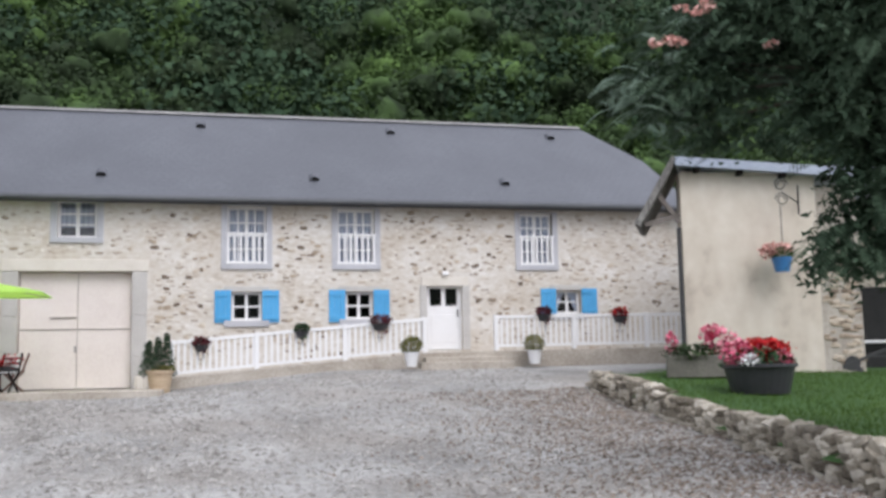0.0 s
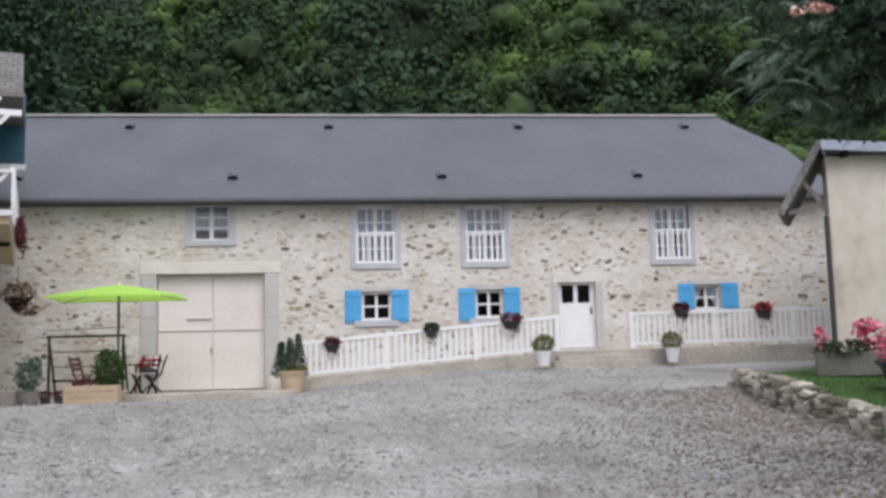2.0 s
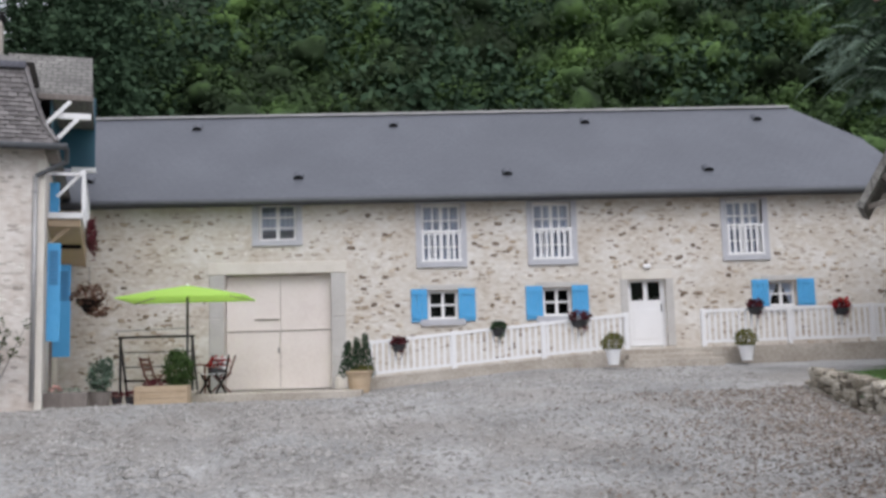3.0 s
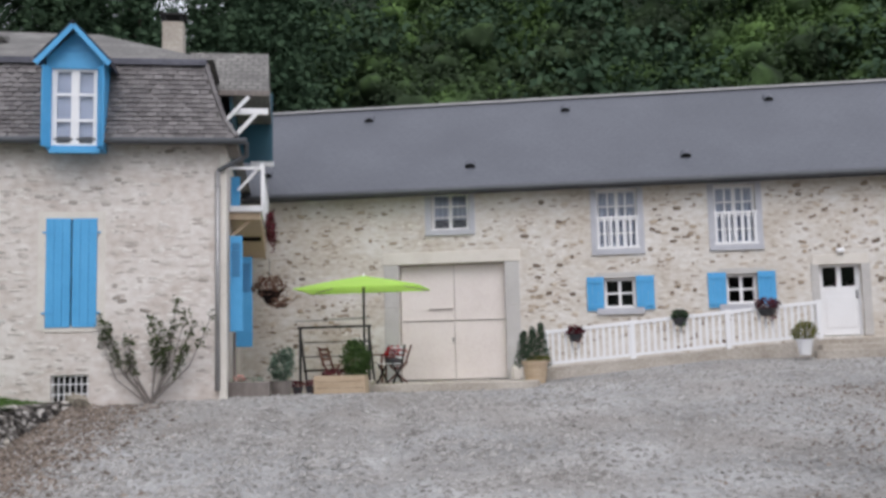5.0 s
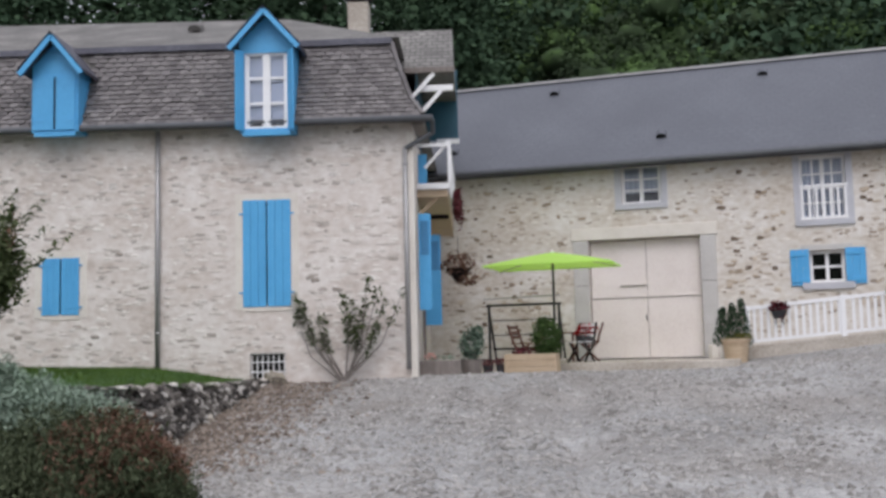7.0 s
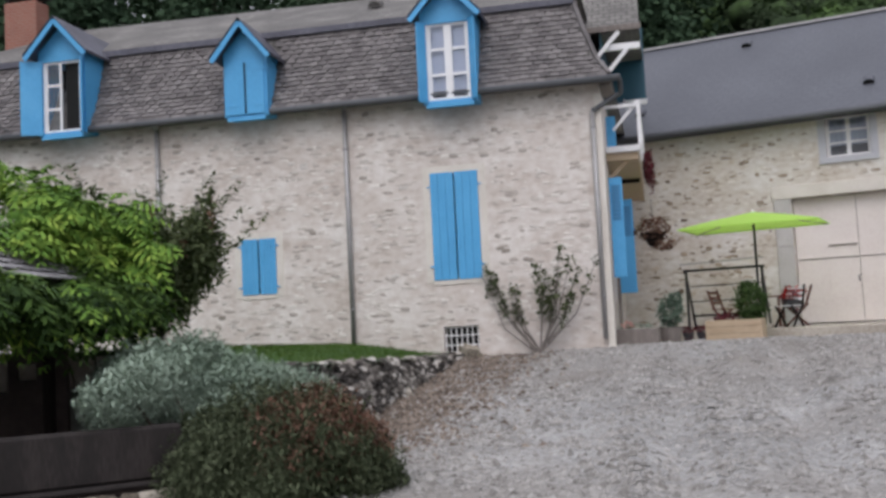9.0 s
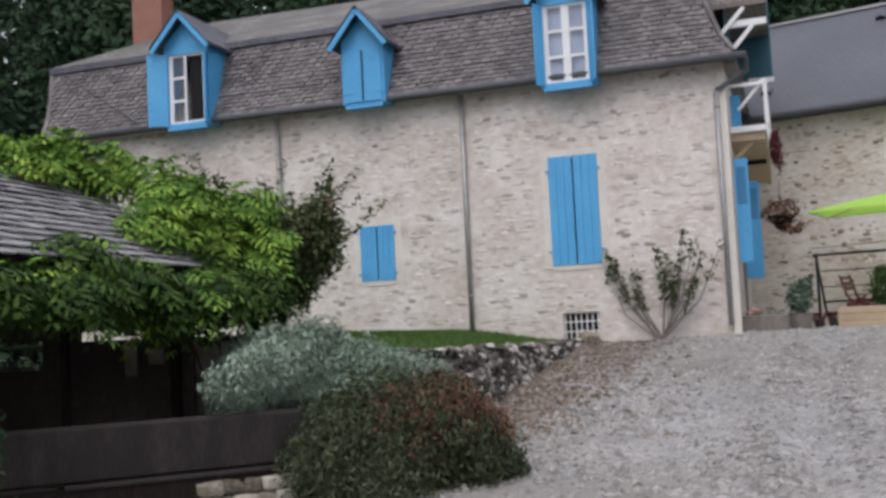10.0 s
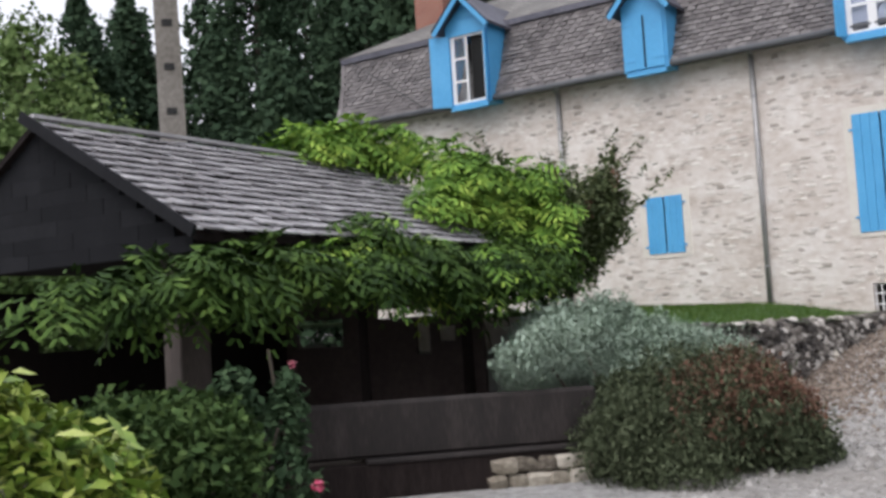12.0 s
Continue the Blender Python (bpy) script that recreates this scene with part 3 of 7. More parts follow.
def window(parent, x0, x1, z0, z1, cols, rows, y=0.16, centre=True, curtain=0.0, wood=None, mid=0.1, cloth=None, bar_w=0.045):
    """A casement: frame with its bars, each pane, and a net curtain behind."""
    wood = wood or M_WHITE
    f, b = 0.07, bar_w
    bars = []
    bm = bmesh.new()
    add_box(bm, x0, x0 + f, y, y + 0.07, z0, z1)
    add_box(bm, x1 - f, x1, y, y + 0.07, z0, z1)
    add_box(bm, x0 + f, x1 - f, y, y + 0.07, z1 - f, z1)
    add_box(bm, x0 + f, x1 - f, y, y + 0.07, z0, z0 + f)
    xs = [x0 + f + (x1 - x0 - 2 * f) * i / cols for i in range(cols + 1)]
    zs = [z0 + f + (z1 - z0 - 2 * f) * i / rows for i in range(rows + 1)]
    for i in range(1, cols):
        w = mid if centre and i * 2 == cols else b
        bars.append(box(xs[i] - w / 2, xs[i] + w / 2, y + 0.004, y + 0.06, z0 + f, z1 - f))
    for z in zs[1:-1]:
        bars.append(box(x0 + f, x1 - f, y + 0.008, y + 0.055, z - b / 2, z + b / 2))
    w = part("window", bm, wood, parent, "white painted casement window")
    for nb in bars:
        part("glazing_bar", nb, wood, w)
    for i in range(cols):
        for j in range(rows):
            pane = part("pane", box(xs[i], xs[i + 1], y + 0.03, y + 0.036, zs[j], zs[j + 1]), M_GLASS, w)
            pane.visible_shadow = False
    if curtain:
        n = 24
        verts, faces = [], []
        for k in range(n + 1):
            cx = x0 + (x1 - x0) * k / n
            for z in (z1 - (z1 - z0) * curtain, z1):
                verts.append((cx, y + 0.13 + 0.018 * math.sin(k * 1.9), z))
        for k in range(n):
            faces.append((2 * k, 2 * k + 2, 2 * k + 3, 2 * k + 1))
        part("curtain", mesh_of("curtain", verts, faces, cloth or M_CURTAIN), None, w, "net curtain, shade and sky reflection put into its tone")
    return w


def surround(parent, x0, x1, z0, z1, w=0.17, top=0.0, low=0.14, material=None, head=0.12):
    """Dressed stone blocks round an opening, just proud of the wall."""
    material = material or M_GRANITE
    y0, y1 = -0.03, 0.12
    bm = box(x0 - w, x0, y0, y1, z0, z1, 0.006)
    part("jamb", bm, material, parent)
    part("jamb", box(x1, x1 + w, y0, y1, z0, z1, 0.006), material, parent)
    if head:
        part("lintel", box(x0 - w, x1 + w, y0 - 0.004, y1, z1 + 0.002, z1 + head, 0.006), material, parent)
    part("sill", box(x0 - w, x1 + w, y0 - 0.03, y1, z0 - low, z0 - 0.002, 0.008), material, parent)


for i, (a, b, c, d) in enumerate(UPPER):
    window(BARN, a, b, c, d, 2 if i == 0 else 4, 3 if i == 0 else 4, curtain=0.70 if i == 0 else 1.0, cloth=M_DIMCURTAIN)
    surround(BARN, a, b, c, d, 0.18 if i == 0 else 0.16, low=0.15, head=0.05)
    if i:
        # white balustrade in front of the lower half
        r = part("window_guard", box(a - 0.02, b + 0.02, -0.06, -0.02, c + 0.80, c + 0.87, 0.005), M_WHITE, BARN, "white wooden window balustrade")
        part("bottom_rail", box(a - 0.02, b + 0.02, -0.06, -0.02, c + 0.0, c + 0.07, 0.005), M_WHITE, r)
        for k in range(7):
            cx = a + 0.03 + (b - a - 0.06) * k / 6
            part("baluster", box(cx - 0.03, cx + 0.03, -0.052, -0.028, c + 0.07, c + 0.80), M_WHITE, r)


def shutter(parent, x0, x1, z0, z1, y=-0.05, boards=3, brace=True, label="blue painted board shutter", m=None, open_hinge=0.0):
    """Upright boards with ledges across, a diagonal brace and two iron straps."""
    w = (x1 - x0) / boards
    s = part("shutter", box(x0, x0 + w - 0.004, y, y + 0.03, z0, z1, 0.004), M_BLUE, parent, label, m=m)
    for k in range(1, boards):
        part("board", box(x0 + k * w, x0 + (k + 1) * w - 0.004, y, y + 0.03, z0, z1, 0.004), M_BLUE, s)
    for z in (z0 + (z1 - z0) * 0.14, z0 + (z1 - z0) * 0.86) if brace else ():
        part("ledge", box(x0 + 0.01, x1 - 0.01, y - 0.022, y - 0.001, z - 0.045, z + 0.045, 0.004), M_BLUE, s)
    if brace:
        part("brace", plank((x0 + 0.06, y - 0.012, z0 + (z1 - z0) * 0.2), (x1 - 0.06, y - 0.012, z0 + (z1 - z0) * 0.8), 0.018, 0.08), M_BLUE, s)
    return s


SHUT = [(0.49, 0.94, 1.77, 2.24, 3.08, 3.97), (3.61, 4.08, 4.87, 5.33, 3.07, 3.98), (9.84, 10.31, 11.10, 11.59, 3.26, 4.01)]
for (a, b, c, d), (s0, s1, s2, s3, sz0, sz1) in zip(LOWER, SHUT):
    window(BARN, a, b, c, d, 2, 2, curtain=0.0, bar_w=0.05, mid=0.08)
    part("lintel", box(a - 0.2, b + 0.2, -0.02, 0.12, d + 0.003, d + 0.15, 0.006), M_JAMB, BARN)
    part("sill", box(a - 0.2, b + 0.2, -0.07, 0.12, c - 0.17, c - 0.002, 0.006), M_GRANITE, BARN)
    # added dark sheet in place of an unlit room
    part("room_shade", box(a - 0.3, b + 0.3, 1.3, 1.36, 1.4, 4.19), M_DARK, BARN, "dark sheet standing in for the unlit room behind the window")
    shutter(BARN, s0, s1, sz0, sz1)
    shutter(BARN, s2, s3, sz0, sz1)
# tied-back net curtains in the east window
verts, faces = [], []
a, b, c, d = LOWER[2]
for side in (0, 1):
    base = len(verts)
    for k in range(13):
        z = d - (d - c) * k / 12
        reach = (b - a) * (0.5 - 0.42 * (k / 12) ** 0.8)
        e0, e1 = (a, a + reach) if side == 0 else (b, b - reach)
        verts += [(e0, 0.27, z), (e1, 0.29, z)]
    faces += [(base + 2 * k, base + 2 * k + 1, base + 2 * k + 3, base + 2 * k + 2) for k in range(12)]
part("curtain", mesh_of("curtain", verts, faces, M_CURTAIN), None, BARN, "white tied-back net curtains")

# entrance door
a, b, c, d = DOOR
door = part("door", box(a + 0.05, b - 0.05, 0.18, 0.225, c + 0.02, c + 1.18, 0.006), M_WHITE, BARN, "white wooden door with two dark glass lights")
bm = bmesh.new()
for q in ((a, a + 0.05), (b - 0.05, b)):
    add_box(bm, q[0], q[1], 0.15, 0.25, c, d)
add_box(bm, a + 0.05, b - 0.05, 0.15, 0.25, d - 0.06, d)
part("door_frame", bm, M_WHITE, door)
bm = bmesh.new()
for q in ((a + 0.05, a + 0.12), ((a + b) / 2 - 0.06, (a + b) / 2 + 0.06), (b - 0.12, b - 0.05)):
    add_box(bm, q[0], q[1], 0.18, 0.222, c + 1.181, d - 0.061)
add_box(bm, a + 0.12, (a + b) / 2 - 0.06, 0.18, 0.221, c + 1.181, c + 1.27)
add_box(bm, (a + b) / 2 + 0.06, b - 0.12, 0.18, 0.221, c + 1.181, c + 1.27)
part("sash", bm, M_WHITE, door)
for q in ((a + 0.12, (a + b) / 2 - 0.06), ((a + b) / 2 + 0.06, b - 0.12)):
    part("pane", box(q[0], q[1], 0.2, 0.206, c + 1.27, d - 0.061), M_GLASS, door)
part("door_panel", box(a + 0.16, b - 0.16, 0.168, 0.1795, c + 0.2, c + 1.02, 0.005), M_WHITE, door)
part("door_handle", bar((b - 0.1, 0.14, c + 1.0), (b - 0.1, 0.14, c + 1.12), 0.014), M_IRON, door, "dark iron handle")
part("lock_plate", box(b - 0.115, b - 0.085, 0.15, 0.179, c + 0.95, c + 1.16), M_IRON, door)
for q0, q1 in ((a - 0.2, a - 0.002), (b + 0.002, b + 0.22)):
    for k in range(4):
        part("quoin", box(q0, q1 - 0.004 * (k % 2), -0.03, 0.14, c + k * 0.465, c + (k + 1) * 0.465 - 0.006, 0.008), M_JAMB, BARN)
part("lintel", box(a - 0.16, b + 0.18, -0.034, 0.14, d + 0.0, d + 0.26, 0.008), M_PALEGRANITE, BARN)
lamp = part("bulkhead_lamp", box(6.86, 7.06, -0.12, -0.035, 4.38, 4.5, 0.02), M_WHITE, BARN, "small white bulkhead lamp over the door")

# barn gate: two big leaves, a wicket door and a stone surround
a, b, c, d = GATE
mid = -3.06
gate = part("gate_leaf", box(a + 0.02, mid - 0.006, 0.2, 0.26, c + 0.03, d - 0.02, 0.004), M_CREAMDOOR, BARN, "cream painted boarded gate leaf with a wicket")
gate2 = part("gate_leaf", box(mid + 0.006, b - 0.02, 0.2, 0.26, c + 0.03, d - 0.02, 0.004), M_CREAMDOOR, BARN, "cream painted boarded gate leaf")
for g, q0, q1 in ((gate, a + 0.02, mid - 0.01), (gate2, mid + 0.01, b - 0.02)):
    part("rail", box(q0, q1, 0.185, 0.199, 2.96, 3.02, 0.003), M_CREAMDOOR, g)
    # grey strip that paints the shadow line under the rail
    part("rail_shadow", box(q0 + 0.01, q1 - 0.01, 0.19, 0.1985, 2.935, 2.955), M_GREYWOOD, g)
part("drip_board", box(-3.75, -3.10, 0.16, 0.199, 3.27, 3.33, 0.004), M_CREAMDOOR, gate)
part("wicket_edge", box(-3.79, -3.775, 0.185, 0.199, c + 0.05, 3.27), M_CREAMDOOR, gate)
# shadow under the drip board, laid on as a grey strip
part("drip_shadow", box(-3.75, -3.10, 0.17, 0.1985, 3.25, 3.268), M_GREYWOOD, gate)
part("wicket_latch", box(-3.12, -3.09, 0.17, 0.199, 2.35, 2.5), M_IRON, gate)
part("lintel", box(-4.97, -1.24, -0.06, 0.2, 4.482, 4.80, 0.01), M_PALEGRANITE, BARN, "one long pale stone lintel")
for q0, q1 in ((-4.93, a - 0.002), (b + 0.002, -1.28)):
    zs = [1.2, 2.2, 3.3, 4.48]
    for z0, z1 in zip(zs, zs[1:]):
        part("jamb_block", box(q0, q1, -0.05, 0.2, z0, z1 - 0.008, 0.01), M_JAMB, BARN)
part("guard_stone", box(b + 0.1, b + 0.42, -0.35, -0.052, 1.2, 1.75, 0.09), M_PALEGRANITE, BARN)

# ---- farmhouse ----
HOUSE = thing("farmhouse", "pale stone farmhouse with a slate mansard roof and blue shutters", "house", pose(-7.22, 22.13, 0, 0, 0, 15.37))
HU0, HU1, HV = -15.6, 0.16, 8.0
GRATE = (-3.31, -2.57, 1.21, 1.74)
house_wall = part("wall", pierced_wall(HU0, HU1, 0.2, 6.6, 0.5, [(-3.42, -2.45, 2.74, 4.90), (-7.67, -6.92, 2.66, 3.80), GRATE]), M_HOUSE, HOUSE, "pale coursed rubble wall")
part("side_wall", box(HU1 - 0.45, HU1, 0.502, HV, 0.2, 6.6), M_HOUSE, HOUSE)
part("side_wall", box(HU0, HU0 + 0.45, 0.502, HV, 0.2, 6.6), M_HOUSE, HOUSE)
part("back_wall", box(HU0, HU1, HV, HV + 0.45, 0.2, 6.6), M_HOUSE, HOUSE)
part("attic_floor", box(HU0 + 0.4, HU1 - 0.4, 0.4, HV, 6.3, 6.55), M_OLDWOOD, HOUSE)
part("corner_quoin", box(HU1 - 0.13, HU1 + 0.02, -0.025, 0.3, 0.9, 6.3, 0.01), M_PALEGRANITE, HOUSE, "pale dressed corner stones")


def ring_faces(bm, lower, upper):
    n = len(lower)
    for i in range(n):
        bm.faces.new((lower[i], lower[(i + 1) % n], upper[(i + 1) % n], upper[i]))


def rect(bm, u0, u1, v0, v1, z):
    return [bm.verts.new(p) for p in ((u0, v0, z), (u1, v0, z), (u1, v1, z), (u0, v1, z))]


MAN = [(0.43, -0.36, 6.58), (0.17, -0.12, 7.0), (-0.04, 0.12, 7.6), (-0.28, 0.38, 8.42)]   # overhang east, front, height
WEST = [0.24, 0.28, 0.36, 0.50]   # overhang at the west end for the same heights
bm = bmesh.new()
rings = [rect(bm, -15.5 - w, 0.0 + e, f, HV - f + 0.4, z) for (e, f, z), w in zip(MAN, WEST)]
for q, r in zip(rings, rings[1:]):
    ring_faces(bm, q, r)
bm.faces.new(rings[0][::-1])
bm.faces.new(rings[-1])
mansard = part("roof", bm, M_OLDROOF, HOUSE, "old grey slate mansard roof, flared at the eaves")
bm = bmesh.new()
low = rect(bm, -16.08, -0.1, 0.28, HV - 0.28 + 0.4, 8.44)
r0, r1 = bm.verts.new((-13.7, 4.2, 10.34)), bm.verts.new((-3.2, 4.2, 10.22))
for f in ((low[0], low[1], r1, r0), (low[1], low[2], r1), (low[2], low[3], r0, r1), (low[3], low[0], r0), (low[3], low[2], low[1], low[0])):
    bm.faces.new(f)
part("upper_roof", bm, M_OLDROOF, HOUSE, "shallow hipped upper roof of lichened slate")
part("break_flashing", plank((-15.98, 0.27, 8.35), (-0.26, 0.27, 8.37), 0.05, 0.13), M_BREAK, HOUSE, "blue-grey sheet strip along the roof break")
part("roof_vent", hood(0.16, 0.14, 0.0, 0.4), M_OLDROOF, HOUSE, "small hooded roof vent", m=pose(-5.07, 2.2, 9.36, 24, 0, 0))
part("eaves_board", box(-15.85, 0.38, -0.33, -0.3, 6.47, 6.575), M_GREYWOOD, HOUSE)
part("soffit", box(-15.85, 0.38, -0.3, -0.002, 6.5, 6.56), M_GREYWOOD, HOUSE)
part("soffit", box(HU1 + 0.002, 0.40, 0.0, 1.2, 6.46, 6.56), M_GREYWOOD, HOUSE)
part("gutter", bar((-15.85, -0.41, 6.5), (0.62, -0.41, 6.5), 0.07, 10), M_DARKZINC, HOUSE, "dark zinc eaves gutter", smooth=True)


def chimney(u, v, z0, z1, w, d, material, label):
    c = part("chimney", box(u - w / 2, u + w / 2, v - d / 2, v + d / 2, z0, z1, 0.02), material, HOUSE, label)
    part("cap", box(u - w / 2 - 0.06, u + w / 2 + 0.06, v - d / 2 - 0.06, v + d / 2 + 0.06, z1 + 0.14, z1 + 0.2, 0.01), M_DARK, c)
    for su in (-1, 1):
        for sv in (-1, 1):
            part("cap_foot", box(u + su * w * 0.4 - 0.04, u + su * w * 0.4 + 0.04, v + sv * d * 0.4 - 0.04, v + sv * d * 0.4 + 0.04, z1 + 0.001, z1 + 0.139), M_DARK, c)


chimney(-1.25, 3.0, 8.9, 10.12, 0.5, 0.5, M_CONCRETE, "pale rendered chimney with a dark cap")
chimney(-15.05, 3.4, 8.6, 10.95, 0.95, 0.6, M_BRICK, "red brick chimney stack")

# tall closed shutters and the small ones
for (u0, u1, z0, z1) in ((-3.44, -2.43, 2.70, 4.94), (-7.69, -6.90, 2.63, 3.83)):
    c = (u0 + u1) / 2
    shutter(HOUSE, u0, c - 0.014, z0, z1, y=-0.035, brace=False, boards=3)
    shutter(HOUSE, c + 0.014, u1, z0, z1, y=-0.035, brace=False, boards=3)
    for z in (z0 + (z1 - z0) * 0.13, z0 + (z1 - z0) * 0.87):
        for q0, q1 in ((u0 - 0.07, u0 + 0.22), (u1 - 0.22, u1 + 0.07)):
            part("strap_hinge", box(q0, q1, -0.044, -0.037, z - 0.018, z + 0.018), M_BLUE, HOUSE)
    part("plaster_band", box(u0 - 0.16, u0 - 0.002, -0.012, 0.05, z0 - 0.05, z1 + 0.14), M_PALEGRANITE, HOUSE)
    part("plaster_band", box(u1 + 0.002, u1 + 0.16, -0.012, 0.05, z0 - 0.05, z1 + 0.14), M_PALEGRANITE, HOUSE)
    part("lintel", box(u0 - 0.002, u1 + 0.002, -0.014, 0.05, z1 + 0.002, z1 + 0.14), M_PALEGRANITE, HOUSE)
    part("sill", box(u0 - 0.02, u1 + 0.02, -0.02, 0.05, z0 - 0.09, z0 - 0.004), M_PALEGRANITE, HOUSE)
a, b, c, d = GRATE
g = part("cellar_grate", box(a, b, 0.05, 0.075, d - 0.03, d), M_WHITE, HOUSE, "white iron bars over a dark cellar window")
for k in range(7):
    u = a + 0.03 + (b - a - 0.06) * k / 6
    part("grate_bar", bar((u, 0.06, c), (u, 0.06, d), 0.013), M_WHITE, g)
for z in (c + 0.14, c + 0.34):
    part("cross_bar", box(a, b, 0.045, 0.058, z - 0.012, z + 0.012), M_WHITE, g)
# dark sheet for the shade inside the cellar
part("cellar_shade", box(a - 0.01, b + 0.01, 0.4, 0.42, c - 0.01, d + 0.01), M_DARK, g)

# downpipes
for u, z1, z0 in ((0.0, 5.93, 1.34), (-5.22, 6.45, 1.45), (-9.57, 6.4, 1.45)):
    p = part("downpipe", bar((u, -0.09, z0), (u, -0.09, z1), 0.05, 10), M_ZINC, HOUSE, "grey zinc downpipe", smooth=True)
    for z in (2.2, 3.9, 5.6):
        part("pipe_clip", bar((u, -0.09, z - 0.02), (u, -0.09, z + 0.02), 0.06, 10), M_ZINC, p)
    if u < -1:
        part("pipe_head", bar((u, -0.12, z1), (u, -0.2, z1 + 0.16), 0.06, 8, 0.08), M_ZINC, p)
    else:
        part("pipe_bend", bar((u, -0.09, z1), (0.6, -0.1, z1 + 0.32), 0.05, 10), M_DARKZINC, p)
        part("pipe_bend", bar((0.6, -0.1, z1 + 0.3), (0.6, -0.25, 6.5), 0.05, 10), M_DARKZINC, p)


def dormer(u, w, z0, zt, zp, kind):
    """A blue gabled dormer: body, window or shutters, gable boards and its little slate roof."""
    y = -0.52
    h = w / 2
    bm = bmesh.new()
    add_box(bm, u - h, u - h + 0.1, y, 1.1, z0, zt)
    add_box(bm, u + h - 0.1, u + h, y, 1.1, z0, zt)
    add_box(bm, u - h + 0.1, u + h - 0.1, y, 1.1, z0, z0 + 0.06)
    add_box(bm, u - h + 0.1, u + h - 0.1, y, 1.1, zt - 0.24, zt)
    d = part("dormer", bm, M_BLUE, HOUSE, {"open": "blue gabled dormer with its shutters folded back", "shut": "blue gabled dormer with closed shutters", "ajar": "blue gabled dormer with one casement ajar"}[kind])
    bm = bmesh.new()
    tri = [(u - h, y, zt), (u + h, y, zt), (u, y, zp - 0.1)]
    f = [bm.verts.new(p) for p in tri]
    r = [bm.verts.new((p[0], 0.9, p[2])) for p in tri]
    bm.faces.new(f)
    bm.faces.new(r[::-1])
    for i in range(3):
        bm.faces.new((f[i], f[(i + 1) % 3], r[(i + 1) % 3], r[i]))
    part("gable", bm, M_BLUE, d)
    for k in range(1, 4):
        z = zt + (zp - 0.1 - zt) * k / 4
        part("gable_board", box(u - h * (1 - k / 4), u + h * (1 - k / 4), y - 0.012, y - 0.001, z - 0.012, z), M_BLUE, d)
    over = 0.16
    sl = (zp - zt) / h
    for s in (-1, 1):
        a, b = Vector((u, y - 0.26, zp)), Vector((u + s * (h + over), y - 0.26, zt - sl * over + 0.02))
        bm = bmesh.new()
        q = [bm.verts.new(p) for p in (a, b, b + Vector((0, 1.66, 0)), a + Vector((0, 2.36, 0)))]
        q2 = [bm.verts.new(v.co + Vector((s * 0.03 if k in (1, 2) else 0, -0.07 if k < 2 else 0, 0.05))) for k, v in enumerate(q)]
        bm.faces.new(q)
        bm.faces.new(q2[::-1])
        for i in range(4):
            bm.faces.new((q[i], q[(i + 1) % 4], q2[(i + 1) % 4], q2[i]))
        part("dormer_roof", bm, M_BREAK, d)
        part("barge_board", plank(a + Vector((0, -0.02, -0.05)), b + Vector((0, -0.02, -0.05)), 0.035, 0.105), M_BLUE, d)
    part("apron", box(u - h + 0.06, u + h - 0.06, y - 0.015, y + 0.02, z0 - 0.09, z0 - 0.002), M_BLUE, d)
    iu0, iu1, iz0, iz1 = u - h + 0.1, u + h - 0.1, z0 + 0.06, zt - 0.24
    if kind == "shut":
        part("shutter", box(iu0 - 0.04, u - 0.025, y - 0.04, y - 0.004, iz0 - 0.02, iz1), M_BLUE, d)
        part("shutter", box(u + 0.025, iu1 + 0.04, y - 0.04, y - 0.004, iz0 - 0.02, iz1), M_BLUE, d)
        # dark strip for the shade between the two shutters
        part("gap_shade", box(u - 0.024, u + 0.024, y + 0.004, y + 0.02, iz0, iz1), M_DARK, d)
        for q0, q1 in ((iu0 - 0.08, iu0 + 0.16), (iu1 - 0.16, iu1 + 0.08)):
            for z in (iz0 + 0.18, iz1 - 0.16):
                part("strap_hinge", box(q0, q1, y - 0.052, y - 0.041, z - 0.02, z + 0.02), M_BLUE, d)
    else:
        bm = bmesh.new()
        f = 0.05
        add_box(bm, iu0, iu0 + f, y + 0.04, y + 0.09, iz0, iz1)
        add_box(bm, iu1 - f, iu1, y + 0.04, y + 0.09, iz0, iz1)
        add_box(bm, iu0 + f, iu1 - f, y + 0.04, y + 0.09, iz0, iz0 + f)
        add_box(bm, iu0 + f, iu1 - f, y + 0.04, y + 0.09, iz1 - f, iz1)
        part("casement", bm, M_WHITE, d, "white casement frame")
        leaves = ((iu0 + f, u - 0.03),) if kind == "ajar" else ((iu0 + f, u - 0.03), (u + 0.03, iu1 - f))
        if kind == "ajar":
            # black sheet in place of the room's shade
            part("leaf_gap_shade", box(u + 0.035, iu1 - f, y + 0.12, y + 0.13, iz0, iz1), M_VOID, d, "black sheet for the shade behind the open leaf")
            part("open_leaf", box(iu1 - f - 0.05, iu1 - f - 0.005, y + 0.09, y + 0.115, iz0 + f, iz1 - f), M_WHITE, d, "casement leaf swung inwards")
        else:
            part("meeting_stile", box(u - 0.03, u + 0.03, y + 0.035, y + 0.085, iz0 + f, iz1 - f), M_WHITE, d)
        for q0, q1 in leaves:
            leaf = part("window_leaf", box(q0, q0 + 0.05, y + 0.045, y + 0.08, iz0 + f, iz1 - f), M_WHITE, d)
            part("stile", box(q1 - 0.05, q1, y + 0.045, y + 0.08, iz0 + f, iz1 - f), M_WHITE, leaf)
            for k in (1, 2):
                z = iz0 + (iz1 - iz0) * k / 3
